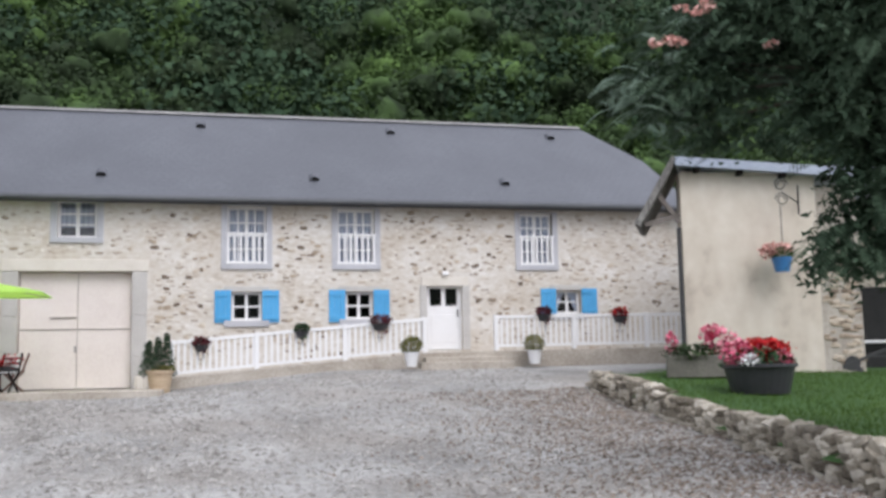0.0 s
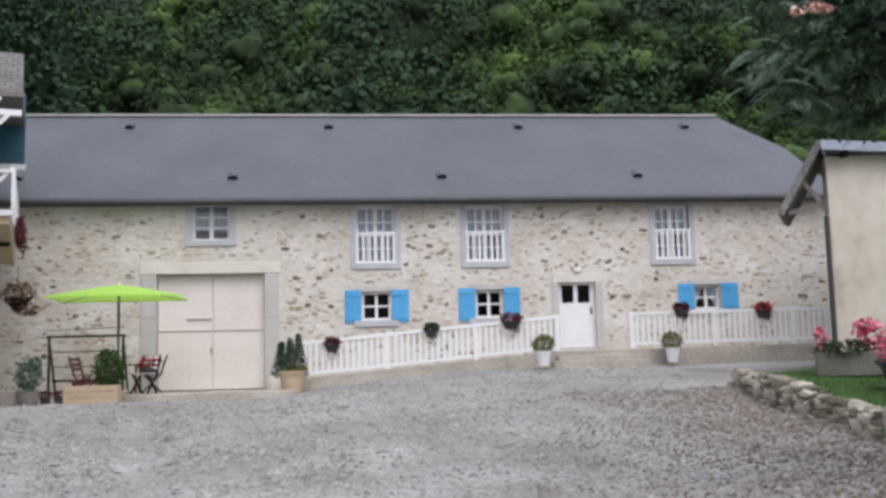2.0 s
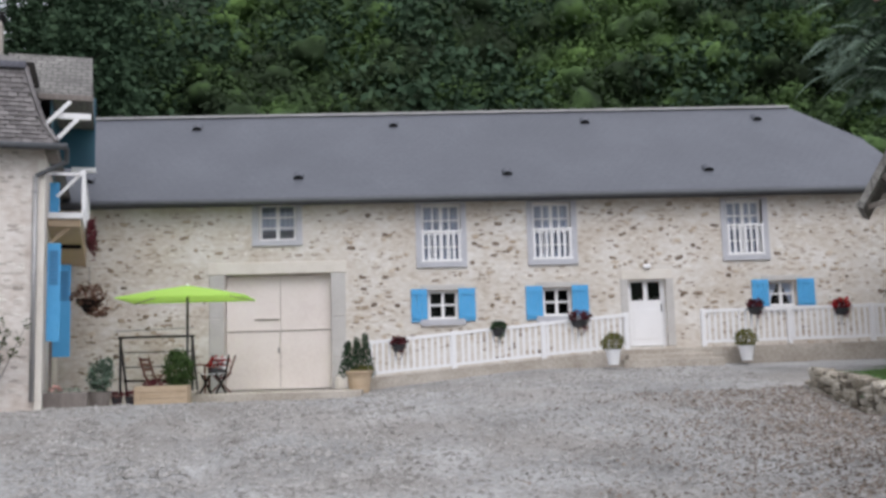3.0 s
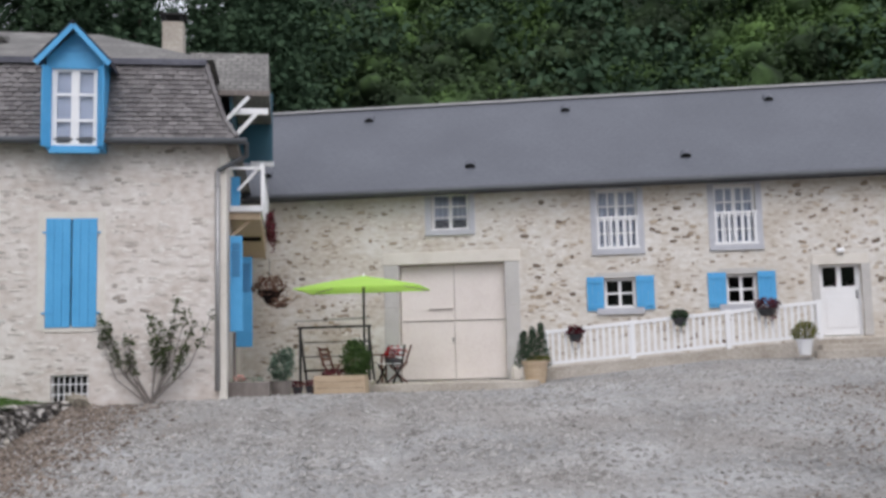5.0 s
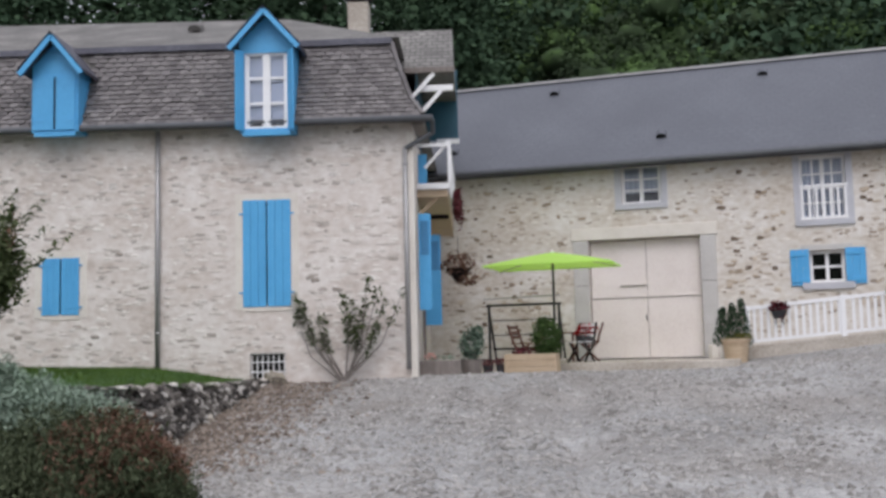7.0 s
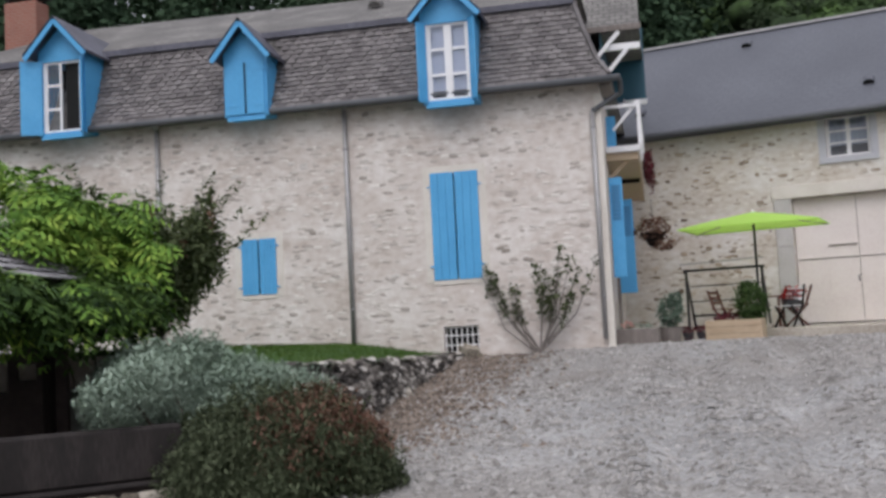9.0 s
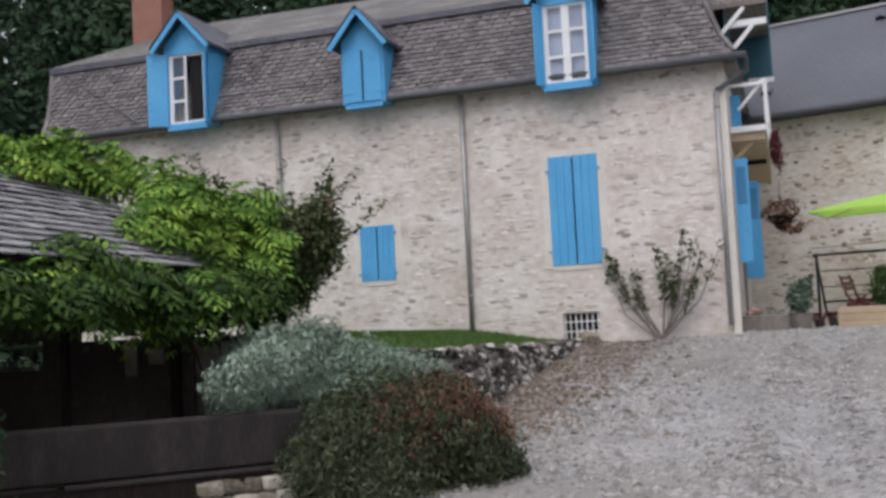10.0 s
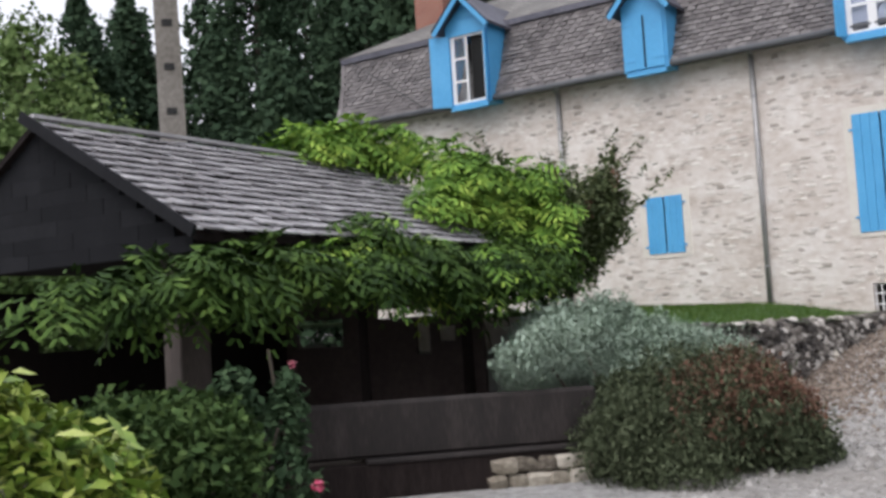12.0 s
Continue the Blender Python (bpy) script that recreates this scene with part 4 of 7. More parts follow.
                part("glazing_bar", box(q0 + 0.05, q1 - 0.05, y + 0.045, y + 0.08, z - 0.028, z + 0.028), M_WHITE, leaf)
            for k in range(3):
                z = iz0 + (iz1 - iz0) * k / 3
                pane = part("pane", box(q0 + 0.05, q1 - 0.05, y + 0.06, y + 0.066, z + 0.03, z + (iz1 - iz0) / 3 - 0.03), M_GLASS, leaf)
                pane.visible_shadow = False
        if kind == "open":
            part("curtain", box(iu0, iu1, y + 0.12, y + 0.125, iz0, iz1), M_DIMCURTAIN, d, "white net curtain with shade put into its tone")
        for s in (-1, 1):
            wide = 0.46 if kind == "ajar" and s < 0 else 0.24
            x = u + s * (h - 0.1)
            lean = 25 if kind == "ajar" and s < 0 else 55
            part("folded_shutter", box(0, wide, -0.018, 0.018, iz0 - 0.05, iz1 + 0.02, 0.004), M_BLUE, d, m=pose(x, y - 0.02, 0, 0, 0, -lean if s > 0 else 180 + lean))
    return d


dormer(-2.82, 1.12, 6.3, 8.2, 8.84, "open")
dormer(-7.25, 0.98, 6.42, 7.82, 8.44, "shut")
dormer(-11.6, 1.15, 6.42, 8.32, 8.98, "ajar")
part("roof_cable", bar((-15.6, 0.12, 8.3), (-13.0, -0.45, 6.62), 0.016), M_IRON, HOUSE)

# balcony and canopy on the east side
bal = part("balcony", box(HU1 + 0.002, 0.88, 1.2, 6.2, 5.26, 5.39, 0.01), M_WHITE, HOUSE, "white balcony with a boarded underside")
bm = bmesh.new()
u0, u1 = HU1 + 0.002, 0.84
f = [bm.verts.new(p) for p in ((u0, 1.3, 5.1), (u1, 1.3, 5.1), (u1, 6.15, 4.74), (u0, 6.15, 4.74))]
b = [bm.verts.new(p) for p in ((u0, 1.3, 5.258), (u1, 1.3, 5.258), (u1, 6.15, 5.258), (u0, 6.15, 5.258))]
bm.faces.new(f[::-1])
bm.faces.new(b)
for k in range(4):
    bm.faces.new((f[k], f[(k + 1) % 4], b[(k + 1) % 4], b[k]))
part("underside", bm, M_PALEWOOD, bal, "sloping boarded underside")
part("cross_beam", box(HU1 + 0.002, 0.8, 3.3, 3.4, 4.86, 4.98), M_OLDWOOD, bal)
for v in (1.5, 5.9):
    part("bracket", plank((HU1 + 0.02, v, 4.72), (0.62, v, 5.12), 0.07, 0.07), M_PALEWOOD, bal)
part("balcony_shutter", box(0.18, 0.38, 1.62, 1.66, 5.392, 6.12, 0.004), M_BLUE, bal, "blue shutter of the balcony door")
part("hand_rail", plank((0.9, 1.25, 6.25), (0.9, 6.1, 6.25), 0.06, 0.06), M_WHITE, bal)
part("hand_rail", plank((HU1, 1.25, 6.25), (0.9, 1.25, 6.25), 0.06, 0.06), M_WHITE, bal)
for k in range(22):
    v = 1.25 + k * 0.23
    part("baluster", box(0.88, 0.92, v - 0.02, v + 0.02, 5.37, 6.22), M_WHITE, bal)
part("corner_post", box(0.86, 0.94, 1.21, 1.29, 5.4, 6.3), M_WHITE, bal)
part("stay", plank((0.35, 1.3, 5.75), (0.9, 1.3, 6.35), 0.06, 0.06), M_WHITE, bal)
part("end_screen", box(0.2, 1.06, 4.9, 4.96, 7.1, 8.95), M_TEAL, HOUSE, "teal boarded end screen under the canopy")
part("screen_rail", box(0.5, 1.08, 4.82, 4.9, 7.0, 7.12), M_WHITE, HOUSE)
# dark sheet over the side wall, painting the shade under the canopy
part("canopy_shade", box(HU1 + 0.001, HU1 + 0.02, 1.75, 5.15, 6.45, 8.1), M_TEAL, HOUSE, "dark teal sheet for the shade under the canopy")
bm = bmesh.new()
q = [bm.verts.new(p) for p in ((-0.5, 1.7, 8.12), (1.03, 1.7, 8.12), (1.0, 3.3, 9.52), (-0.9, 3.3, 9.52))]
q2 = [bm.verts.new(p) for p in ((-0.5, 5.2, 8.12), (1.03, 5.2, 8.12))]
for f in ((q[0], q[1], q[2], q[3]), (q[3], q[2], q2[1], q2[0]), (q[1], q2[1], q[2]), (q[0], q[3], q2[0]), (q[0], q2[0], q2[1], q[1])):
    bm.faces.new(f)
canopy = part("canopy_roof", bm, M_OLDROOF, HOUSE, "small slate roof over the balcony")
part("canopy_edge", box(-0.1, 1.06, 1.64, 1.7, 8.02, 8.14), M_GREYWOOD, canopy)
part("tie", plank((0.26, 1.8, 7.68), (1.02, 1.8, 7.68), 0.13, 0.13), M_WHITE, canopy, "white timber tie")
part("strut", plank((0.08, 1.70, 7.47), (0.58, 1.70, 8.0), 0.08, 0.08), M_WHITE, canopy)
part("strut", plank((0.33, 1.70, 7.15), (0.74, 1.70, 7.6), 0.08, 0.08), M_WHITE, canopy)
for (e1, f1, z1_), (e2, f2, z2_), w1, w2 in zip(MAN, MAN[1:], WEST, WEST[1:]):
    part("hip_cap", plank((e1 - 0.02, f1 - 0.02, z1_ + 0.03), (e2 - 0.02, f2 - 0.02, z2_ + 0.03), 0.1, 0.04), M_OLDSLATE, mansard)
    part("hip_cap", plank((-15.48 - w1, f1 - 0.02, z1_ + 0.03), (-15.48 - w2, f2 - 0.02, z2_ + 0.03), 0.1, 0.04), M_OLDSLATE, mansard)
for v, z0, z1, u0, u1, top in ((0.75, 2.58, 4.66, 0.2, 0.47, 3.8), (2.6, 2.29, 4.4, 0.2, 0.61, 3.6)):
    leaf = part("side_shutter", box(u0, u1, v, v + 0.04, z0, z1, 0.004), M_BLUE, HOUSE, "blue shutter folded open")
    for k in range(9):
        z = top + (z1 - 0.12 - top) * k / 9
        part("louvre", plank(((u0 + 0.05), v - 0.012, z), (u1 - 0.05, v - 0.012, z), 0.01, 0.075), M_SLAT, leaf)
part("door_post", box(HU1 + 0.05, HU1 + 0.12, 1.6, 1.68, 1.4, 2.6), M_GREYWOOD, HOUSE)

# ---- cream building on the right ----
RB = thing("outbuilding", "cream rendered outbuilding with a low sheet roof", "outbuilding", pose(10.5, 21.0, 0, 0, 0, -13.5))
part("wall", box(0, 3.0, 0, 0.4, 0.8, 5.95), M_RENDER, RB, "stained cream rendered wall")


def swept(bm, k=0.30):
    """Leans the plan so that the depth runs off at a slant."""
    for v in bm.verts:
        v.co.x += k * max(v.co.y, 0)
    return bm


part("side_wall", swept(box(0, 0.4, 0.401, 6.0, 0.8, 6.1)), M_RENDER, RB)
stone_pier = part("stone_pier", box(3.001, 3.9, 0.03, 0.43, 0.8, 5.6), M_CONCRETE, RB, "bare rubble end of the wall")
part("far_wall", box(3.901, 9.0, 1.4, 1.8, 0.8, 5.4), M_RENDER, RB)
bm = bmesh.new()
prof = [(-0.16, 6.26), (3.0, 5.98), (9.2, 5.75)]
f = [bm.verts.new((x, -0.35, z)) for x, z in prof] + [bm.verts.new((x, -0.35, z - 0.2)) for x, z in prof[::-1]]
b = [bm.verts.new((v.co.x, 6.4, v.co.z + 0.3)) for v in f]
bm.faces.new(f)
bm.faces.new(b[::-1])
for i in range(6):
    bm.faces.new((f[i], f[(i + 1) % 6], b[(i + 1) % 6], b[i]))
part("roof", swept(bm), M_SHEET, RB, "blue-grey ribbed sheet roof")
for k in range(9):
    x = 0.35 + k * 0.95
    z = float(np.interp(x, [p[0] for p in prof], [p[1] for p in prof])) - 0.29
    part("rafter_end", box(x - 0.05, x + 0.05, -0.3, -0.002, z - 0.0, z + 0.12), M_OLDWOOD, RB)
bm = bmesh.new()
q = [bm.verts.new(p) for p in ((-0.1, -0.3, 6.22), (-0.98, -0.3, 4.72), (-0.98, 1.6, 4.72), (-0.1, 1.6, 6.22))]
q2 = [bm.verts.new(v.co + Vector((-0.12, 0, 0.06))) for v in q]
bm.faces.new(q)
bm.faces.new(q2[::-1])
for i in range(4):
    bm.faces.new((q[i], q[(i + 1) % 4], q2[(i + 1) % 4], q2[i]))
part("skirt_roof", swept(bm), M_OLDROOF, RB, "steep grey slated skirt roof")
part("bracket", plank((-0.8, 0.1, 4.8), (0.0, 0.1, 5.0), 0.08, 0.1), M_GREYWOOD, RB)
part("bracket", plank((-0.02, 0.1, 4.85), (-0.5, 0.1, 5.5), 0.08, 0.1), M_GREYWOOD, RB)
part("downpipe", bar((-0.08, -0.06, 1.4), (-0.08, -0.06, 4.7), 0.05, 10), M_IRON, RB)
# the far wall is unbroken; this dark sheet paints a shaded opening on it
part("dark_opening_sheet", box(4.3, 5.6, 1.36, 1.398, 1.3, 3.4), M_DARK, RB)
part("white_rail", box(4.1, 5.4, 1.2, 1.26, 2.1, 2.16), M_WHITE, RB)

# ---- open shed with slate roof ----
SHED = thing("open_shed", "low open timber shed under a silvery slate roof", "shed", pose(-9.0, 6.75, 0, 0, 0, 106.9))
SL, SD, SE, SR = 5.75, 4.4, 2.55, 3.83
bm = bmesh.new()
pr = [(0.0, SE - 0.05), (SD / 2, SR - 0.05), (SD, SE - 0.05), (SD, SE - 0.12), (SD / 2, SR - 0.12), (0.0, SE - 0.12)]
f = [bm.verts.new((0, y, z)) for y, z in pr]
b = [bm.verts.new((SL, y, z)) for y, z in pr]
bm.faces.new(f)
bm.faces.new(b[::-1])
for i in range(6):
    bm.faces.new((f[i], f[(i + 1) % 6], b[(i + 1) % 6], b[i]))
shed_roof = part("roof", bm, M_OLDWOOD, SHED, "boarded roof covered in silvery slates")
part("ridge_strip", plank((0, SD / 2, SR + 0.03), (SL, SD / 2, SR + 0.03), 0.1, 0.035), M_SHEDSLATE, shed_roof, "thin slate ridge")
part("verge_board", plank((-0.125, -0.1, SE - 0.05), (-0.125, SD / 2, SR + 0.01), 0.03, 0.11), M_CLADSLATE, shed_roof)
bm = bmesh.new()
tri = [(0.1, 0.12, SE - 0.2), (0.1, SD - 0.12, SE - 0.2), (0.1, SD / 2, SR - 0.14)]
f = [bm.verts.new(p) for p in tri]
b = [bm.verts.new((0.18, p[1], p[2])) for p in tri]
bm.faces.new(f)
bm.faces.new(b[::-1])
for i in range(3):
    bm.faces.new((f[i], f[(i + 1) % 3], b[(i + 1) % 3], b[i]))
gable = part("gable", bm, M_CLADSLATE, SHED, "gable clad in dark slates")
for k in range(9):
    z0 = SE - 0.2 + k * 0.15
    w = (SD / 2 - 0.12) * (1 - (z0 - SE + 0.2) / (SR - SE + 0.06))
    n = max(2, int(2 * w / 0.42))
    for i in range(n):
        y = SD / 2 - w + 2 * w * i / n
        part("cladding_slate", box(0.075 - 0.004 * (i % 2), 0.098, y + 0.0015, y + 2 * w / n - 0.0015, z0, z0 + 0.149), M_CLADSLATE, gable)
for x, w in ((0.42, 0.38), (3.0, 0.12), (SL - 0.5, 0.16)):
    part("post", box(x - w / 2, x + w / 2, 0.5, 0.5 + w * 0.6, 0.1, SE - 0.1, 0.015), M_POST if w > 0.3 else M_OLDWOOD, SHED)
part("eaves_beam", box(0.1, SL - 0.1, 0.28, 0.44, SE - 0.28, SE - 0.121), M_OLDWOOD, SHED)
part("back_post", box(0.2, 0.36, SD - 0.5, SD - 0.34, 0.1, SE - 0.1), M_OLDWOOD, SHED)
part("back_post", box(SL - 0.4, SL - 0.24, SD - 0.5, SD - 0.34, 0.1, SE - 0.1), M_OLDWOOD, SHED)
# low front wall of boards on a stone ledge, set a little askew to the roof
FW = pose(-9.15, 7.41, 0, 0, 0, 57.5)
FM = SHED.matrix_basis.inverted() @ FW
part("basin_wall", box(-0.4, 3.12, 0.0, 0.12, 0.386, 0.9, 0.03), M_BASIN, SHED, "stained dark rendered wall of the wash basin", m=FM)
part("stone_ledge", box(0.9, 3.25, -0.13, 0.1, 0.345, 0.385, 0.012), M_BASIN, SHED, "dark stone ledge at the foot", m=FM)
# the near-black tone holds the shadow on the basin's front
part("plinth", box(-0.3, 3.25, -0.1, 0.1, -0.2, 0.343), M_OLDWOOD, SHED, "near-black plinth with shadow put into its colour", m=FM)
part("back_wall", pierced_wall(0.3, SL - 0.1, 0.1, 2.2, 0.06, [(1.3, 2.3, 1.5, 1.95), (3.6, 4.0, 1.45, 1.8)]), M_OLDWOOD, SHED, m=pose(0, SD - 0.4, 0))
part("end_wall", pierced_wall(0.5, SD - 0.4, 0.1, SE - 0.1, 0.06, [(2.88, 3.75, 1.28, 1.68), (1.36, 1.59, 1.13, 1.56), (1.24, 2.26, 1.65, 1.78), (0.95, 1.22, 1.3, 1.5)]), M_ENDWALL, SHED, m=pose(SL - 0.1, 0, 0, 0, 0, 90))
part("dark_floor", box(0.1, SL - 0.1, 0.63, SD, 0.03, 0.09), M_EARTH, SHED)

# ---- terrace, ramp, steps and white railings ----
solo("terrace", box(-7.2, -0.75, 25.75, 28.88, 1.1, 1.35, 0.02), M_CONCRETE, "pale worn concrete strip before the barn gate", "terrace", kind="structure")
bm = bmesh.new()
prof = [(-0.62, 1.0), (-0.62, 1.62), (5.98, 2.16), (8.1, 2.17), (13.9, 2.22), (13.9, 1.0)]
f = [bm.verts.new((x, 27.42, z)) for x, z in prof]
b = [bm.verts.new((x, 28.88, z)) for x, z in prof]
bm.faces.new(f)
bm.faces.new(b[::-1])
for i in range(len(prof)):
    bm.faces.new((f[i], f[(i + 1) % 6], b[(i + 1) % 6], b[i]))
ramp = solo("ramp", bm, M_CONCRETE, "stained concrete ramp and landing along the barn", "ramp", kind="structure")
steps = thing("door_steps", "worn stone steps up to the white door", "steps", kind="structure")
part("step", box(5.95, 8.15, 27.06, 27.418, 1.5, 2.03, 0.02), M_CONCRETE, steps)
part("step", box(5.75, 8.3, 26.72, 27.058, 1.5, 1.9, 0.02), M_CONCRETE, steps)


def railing(xa, xb, za, zb, posts, label):
    """White railing: rails that follow the slope, posts and many square balusters."""
    r = thing("railing", label, "railing", group="white railings before the barn")
    h = 0.86
    y = 27.5

    def z(x):
        return za + (zb - za) * (x - xa) / (xb - xa)

    part("top_rail", plank((xa, y, za + h), (xb, y, zb + h), 0.1, 0.09), M_WHITE, r)
    part("bottom_rail", plank((xa, y, za + 0.07), (xb, y, zb + 0.07), 0.06, 0.08), M_WHITE, r)
    for x in posts:
        part("post", box(x - 0.06, x + 0.06, y - 0.06, y + 0.06, z(x) - 0.06, z(x) + h + 0.06, 0.006), M_WHITE, r)
    n = int((xb - xa) / 0.155)
    me = from_bm("baluster", box(-0.036, 0.036, -0.014, 0.014, 0.07, h - 0.03), M_WHITE)
    for k in range(1, n):
        x = xa + (xb - xa) * k / n
        if min(abs(x - p) for p in posts) > 0.08:
            part("baluster", me, None, r, m=pose(x, y, z(x)))
    return r


railing(-0.58, 6.03, 1.66, 2.2, (-0.58, 1.55, 3.86, 6.03), "white railing sloping up beside the ramp")
railing(8.04, 13.75, 2.25, 2.3, (8.04, 10.3, 12.5, 13.75), "level white railing on the landing")

rng = np.random.default_rng(5)


def flowers(name, label, x, y, z, w, leaf, petal, pot, n=220, group="", tall=0.7, m_leaf=None, share=0.6, size=0.06, category="flowers"):
    """A small planter with foliage and blossoms."""
    t = thing(name, label, category, pose(x, y, z), group)
    if pot:
        part("pot", lathe([(w * 0.28, -0.16), (w * 0.42, 0.0), (w * 0.44, 0.02), (w * 0.40, 0.02)], 12), pot, t)
    p = np.concatenate([cloud(rng, (0, 0, tall * w * 0.3), (w * 0.5, w * 0.4, w * tall * 0.4), n), cloud(rng, (w * 0.12, -0.05, -w * 0.2), (w * 0.25, w * 0.2, w * 0.35), n // 3)])
    part("foliage", leaf_mesh("foliage", rng, p, size, leaf), None, t)
    q = cloud(rng, (0, -0.02, tall * w * 0.36), (w * 0.5, w * 0.42, w * tall * 0.42), int(n * share), 0.85)
    part("blossom", leaf_mesh("blossom", rng, q, size * 0.9, petal, 1.2), None, t, kind="stuff")
    return t


RAILPOTS = [(0.13, 2.42, 0.42, M_WINE, M_WINE), (2.7, 2.75, 0.4, M_ROSE, M_DARKWOODS), (4.8, 2.92, 0.55, M_WINE, M_WINE), (9.4, 3.14, 0.46, M_WINE, M_WINE), (11.66, 3.08, 0.46, M_WINE, M_RED)]
for x, z, w, leaf, petal in RAILPOTS:
    flowers("hanging_planter", "dark planter of wine-red flowers hung on the railing", x, 27.4, z, w, leaf, petal, M_BLACKTUB, group="planters on the railing", size=0.08)


def topiary(x, y, z):
    t = thing("potted_topiary", "clipped yellow-green box ball in a white pot", "potted plant", pose(x, y, z), "clipped balls beside the door")
    part("pot", lathe([(0.13, 0), (0.19, 0.34), (0.205, 0.34), (0.205, 0.38), (0.17, 0.38), (0.16, 0.33)], 20), M_WHITE, t, smooth=False)
    part("soil", lathe([(0.165, 0.32), (0.165, 0.345)], 16), M_EARTH, t)
    part("stem", bar((0, 0, 0.3), (0, 0, 0.5), 0.03), M_BARK, t)
    part("foliage", leaf_mesh("foliage", rng, cloud(rng, (0, 0, 0.55), (0.27, 0.27, 0.23), 1500, 0.75), 0.05, M_BALL), None, t)


M_BALL = leaf_shade("clipped_box_leaf", [(0.1, (0.065, 0.072, 0.016)), (0.5, (0.14, 0.142, 0.034)), (0.9, (0.23, 0.22, 0.065))], 0.5)
topiary(5.47, 26.6, 1.78)
topiary(8.97, 27.0, 1.80)

t = thing("conifer_pot", "beige pot with three small dark conifers", "potted plant", pose(-0.86, 26.9, 1.24))
part("pot", lathe([(0.24, 0), (0.31, 0.5), (0.34, 0.5), (0.34, 0.57), (0.29, 0.57), (0.28, 0.5)], 18), M_PALEWOOD, t, "beige terracotta pot")
part("soil", lathe([(0.28, 0.48), (0.28, 0.52)], 16), M_EARTH, t)
for dx, dy, h in ((-0.33, 0.1, 0.72), (-0.06, 0.0, 0.8), (0.2, 0.08, 0.9)):
    pts = []
    for k in range(9):
        f_ = k / 8
        pts.append(cloud(rng, (dx * (1 - 0.2 * f_), dy, 0.5 + h * f_), (0.2 * (1 - 0.7 * f_) + 0.02,) * 2 + (0.1,), 170, 0.5))
    part("conifer", leaf_mesh("conifer", rng, np.concatenate(pts), 0.06, M_DARKWOODS, 2.5, 0.1), None, t)
part("trailing_leaf", leaf_mesh("trailing_leaf", rng, cloud(rng, (0.1, -0.1, 0.6), (0.28, 0.2, 0.08), 260), 0.07, M_BALL), None, t)

# ---- sitting place under the parasol ----
t = thing("parasol", "lime green parasol on a dark pole", "parasol", pose(-5.0, 26.4, 1.36))
part("pole", bar((0, 0, 0.05), (0, 0, 2.62), 0.03, 10), M_IRON, t)
part("base", box(-0.28, 0.28, -0.28, 0.28, 0.0, 0.08, 0.02), M_CONCRETE, t)
HX, HY = 1.52, 0.95
bm = bmesh.new()
apex = bm.verts.new((0, 0, 2.64))
mid_, low_, hem = [], [], []
for k in range(8):
    cx, cy = [(-1, -1), (0, -1), (1, -1), (1, 0), (1, 1), (0, 1), (-1, 1), (-1, 0)][k]
    side = 1.0 if cx and cy else 0.985
    mid_.append(bm.verts.new((HX * 0.5 * cx, HY * 0.5 * cy, 2.49 if cx and cy else 2.475)))
    low_.append(bm.verts.new((HX * side * cx, HY * side * cy, 2.31 if cx and cy else 2.325)))
    hem.append(bm.verts.new((HX * side * cx, HY * side * cy, 2.285)))
for k in range(8):
    j = (k + 1) % 8
    bm.faces.new((apex, mid_[k], mid_[j]))
    bm.faces.new((mid_[k], low_[k], low_[j], mid_[j]))
    bm.faces.new((low_[k], hem[k], hem[j], low_[j]))
canopy = part("canopy", bm, M_LIME, t, "taut lime green canvas")
part("finial", lathe([(0.03, 2.62), (0.045, 2.66), (0.01, 2.7)], 10), M_WHITE, t)
for cx, cy in ((-1, -1), (1, -1), (1, 1), (-1, 1)):
    part("rib", bar((0.04 * cx, 0.04 * cy, 2.58), (HX * 0.98 * cx, HY * 0.98 * cy, 2.29), 0.012, 5), M_ZINC, t)

# plain metal frame with rails; the thin upper bar is a cable
t = thing("metal_rail_frame", "dark metal frame with thin cross rails", "garden swing", pose(0, 0, 0))
for x in (-6.8, -5.02):
    part("upright", box(x - 0.03, x + 0.03, 27.07, 27.13, 1.36, 2.76, 0.006), M_IRON, t)
    part("back_leg", plank((x, 27.1, 2.7), (x, 27.75, 1.36), 0.05, 0.05), M_IRON, t)
part("top_bar", box(-6.86, -4.96, 27.06, 27.14, 2.762, 2.82, 0.006), M_IRON, t)
part("thin_cable", bar((-6.95, 27.1, 2.95), (-4.98, 27.1, 3.0), 0.014), M_ZINC, t)
for z in (1.72, 2.05, 2.42):
    part("cross_rail", box(-6.77, -5.05, 27.35, 27.37, z - 0.014, z + 0.014), M_IRON, t)
part("bench_board", box(-6.75, -5.5, 27.2, 27.7, 1.68, 1.73, 0.006), M_OLDWOOD, t)

t = thing("planter_box", "pale wooden trough planter with a round green bush", "planter", pose(-5.28, 25.05, 1.13) @ Matrix.Diagonal((1, 1, 1.16, 1)))
for y in (-0.24, 0.2):
    for k in range(3):
        part("side_board", box(-0.57, 0.57, y, y + 0.035, 0.02 + k * 0.125, 0.138 + k * 0.125, 0.005), M_PALEWOOD, t)
for x in (-0.6, 0.565):
    part("end_board", box(x, x + 0.035, -0.24, 0.235, 0.02, 0.39, 0.005), M_PALEWOOD, t)
part("soil", box(-0.56, 0.56, -0.2, 0.195, 0.05, 0.34), M_EARTH, t)
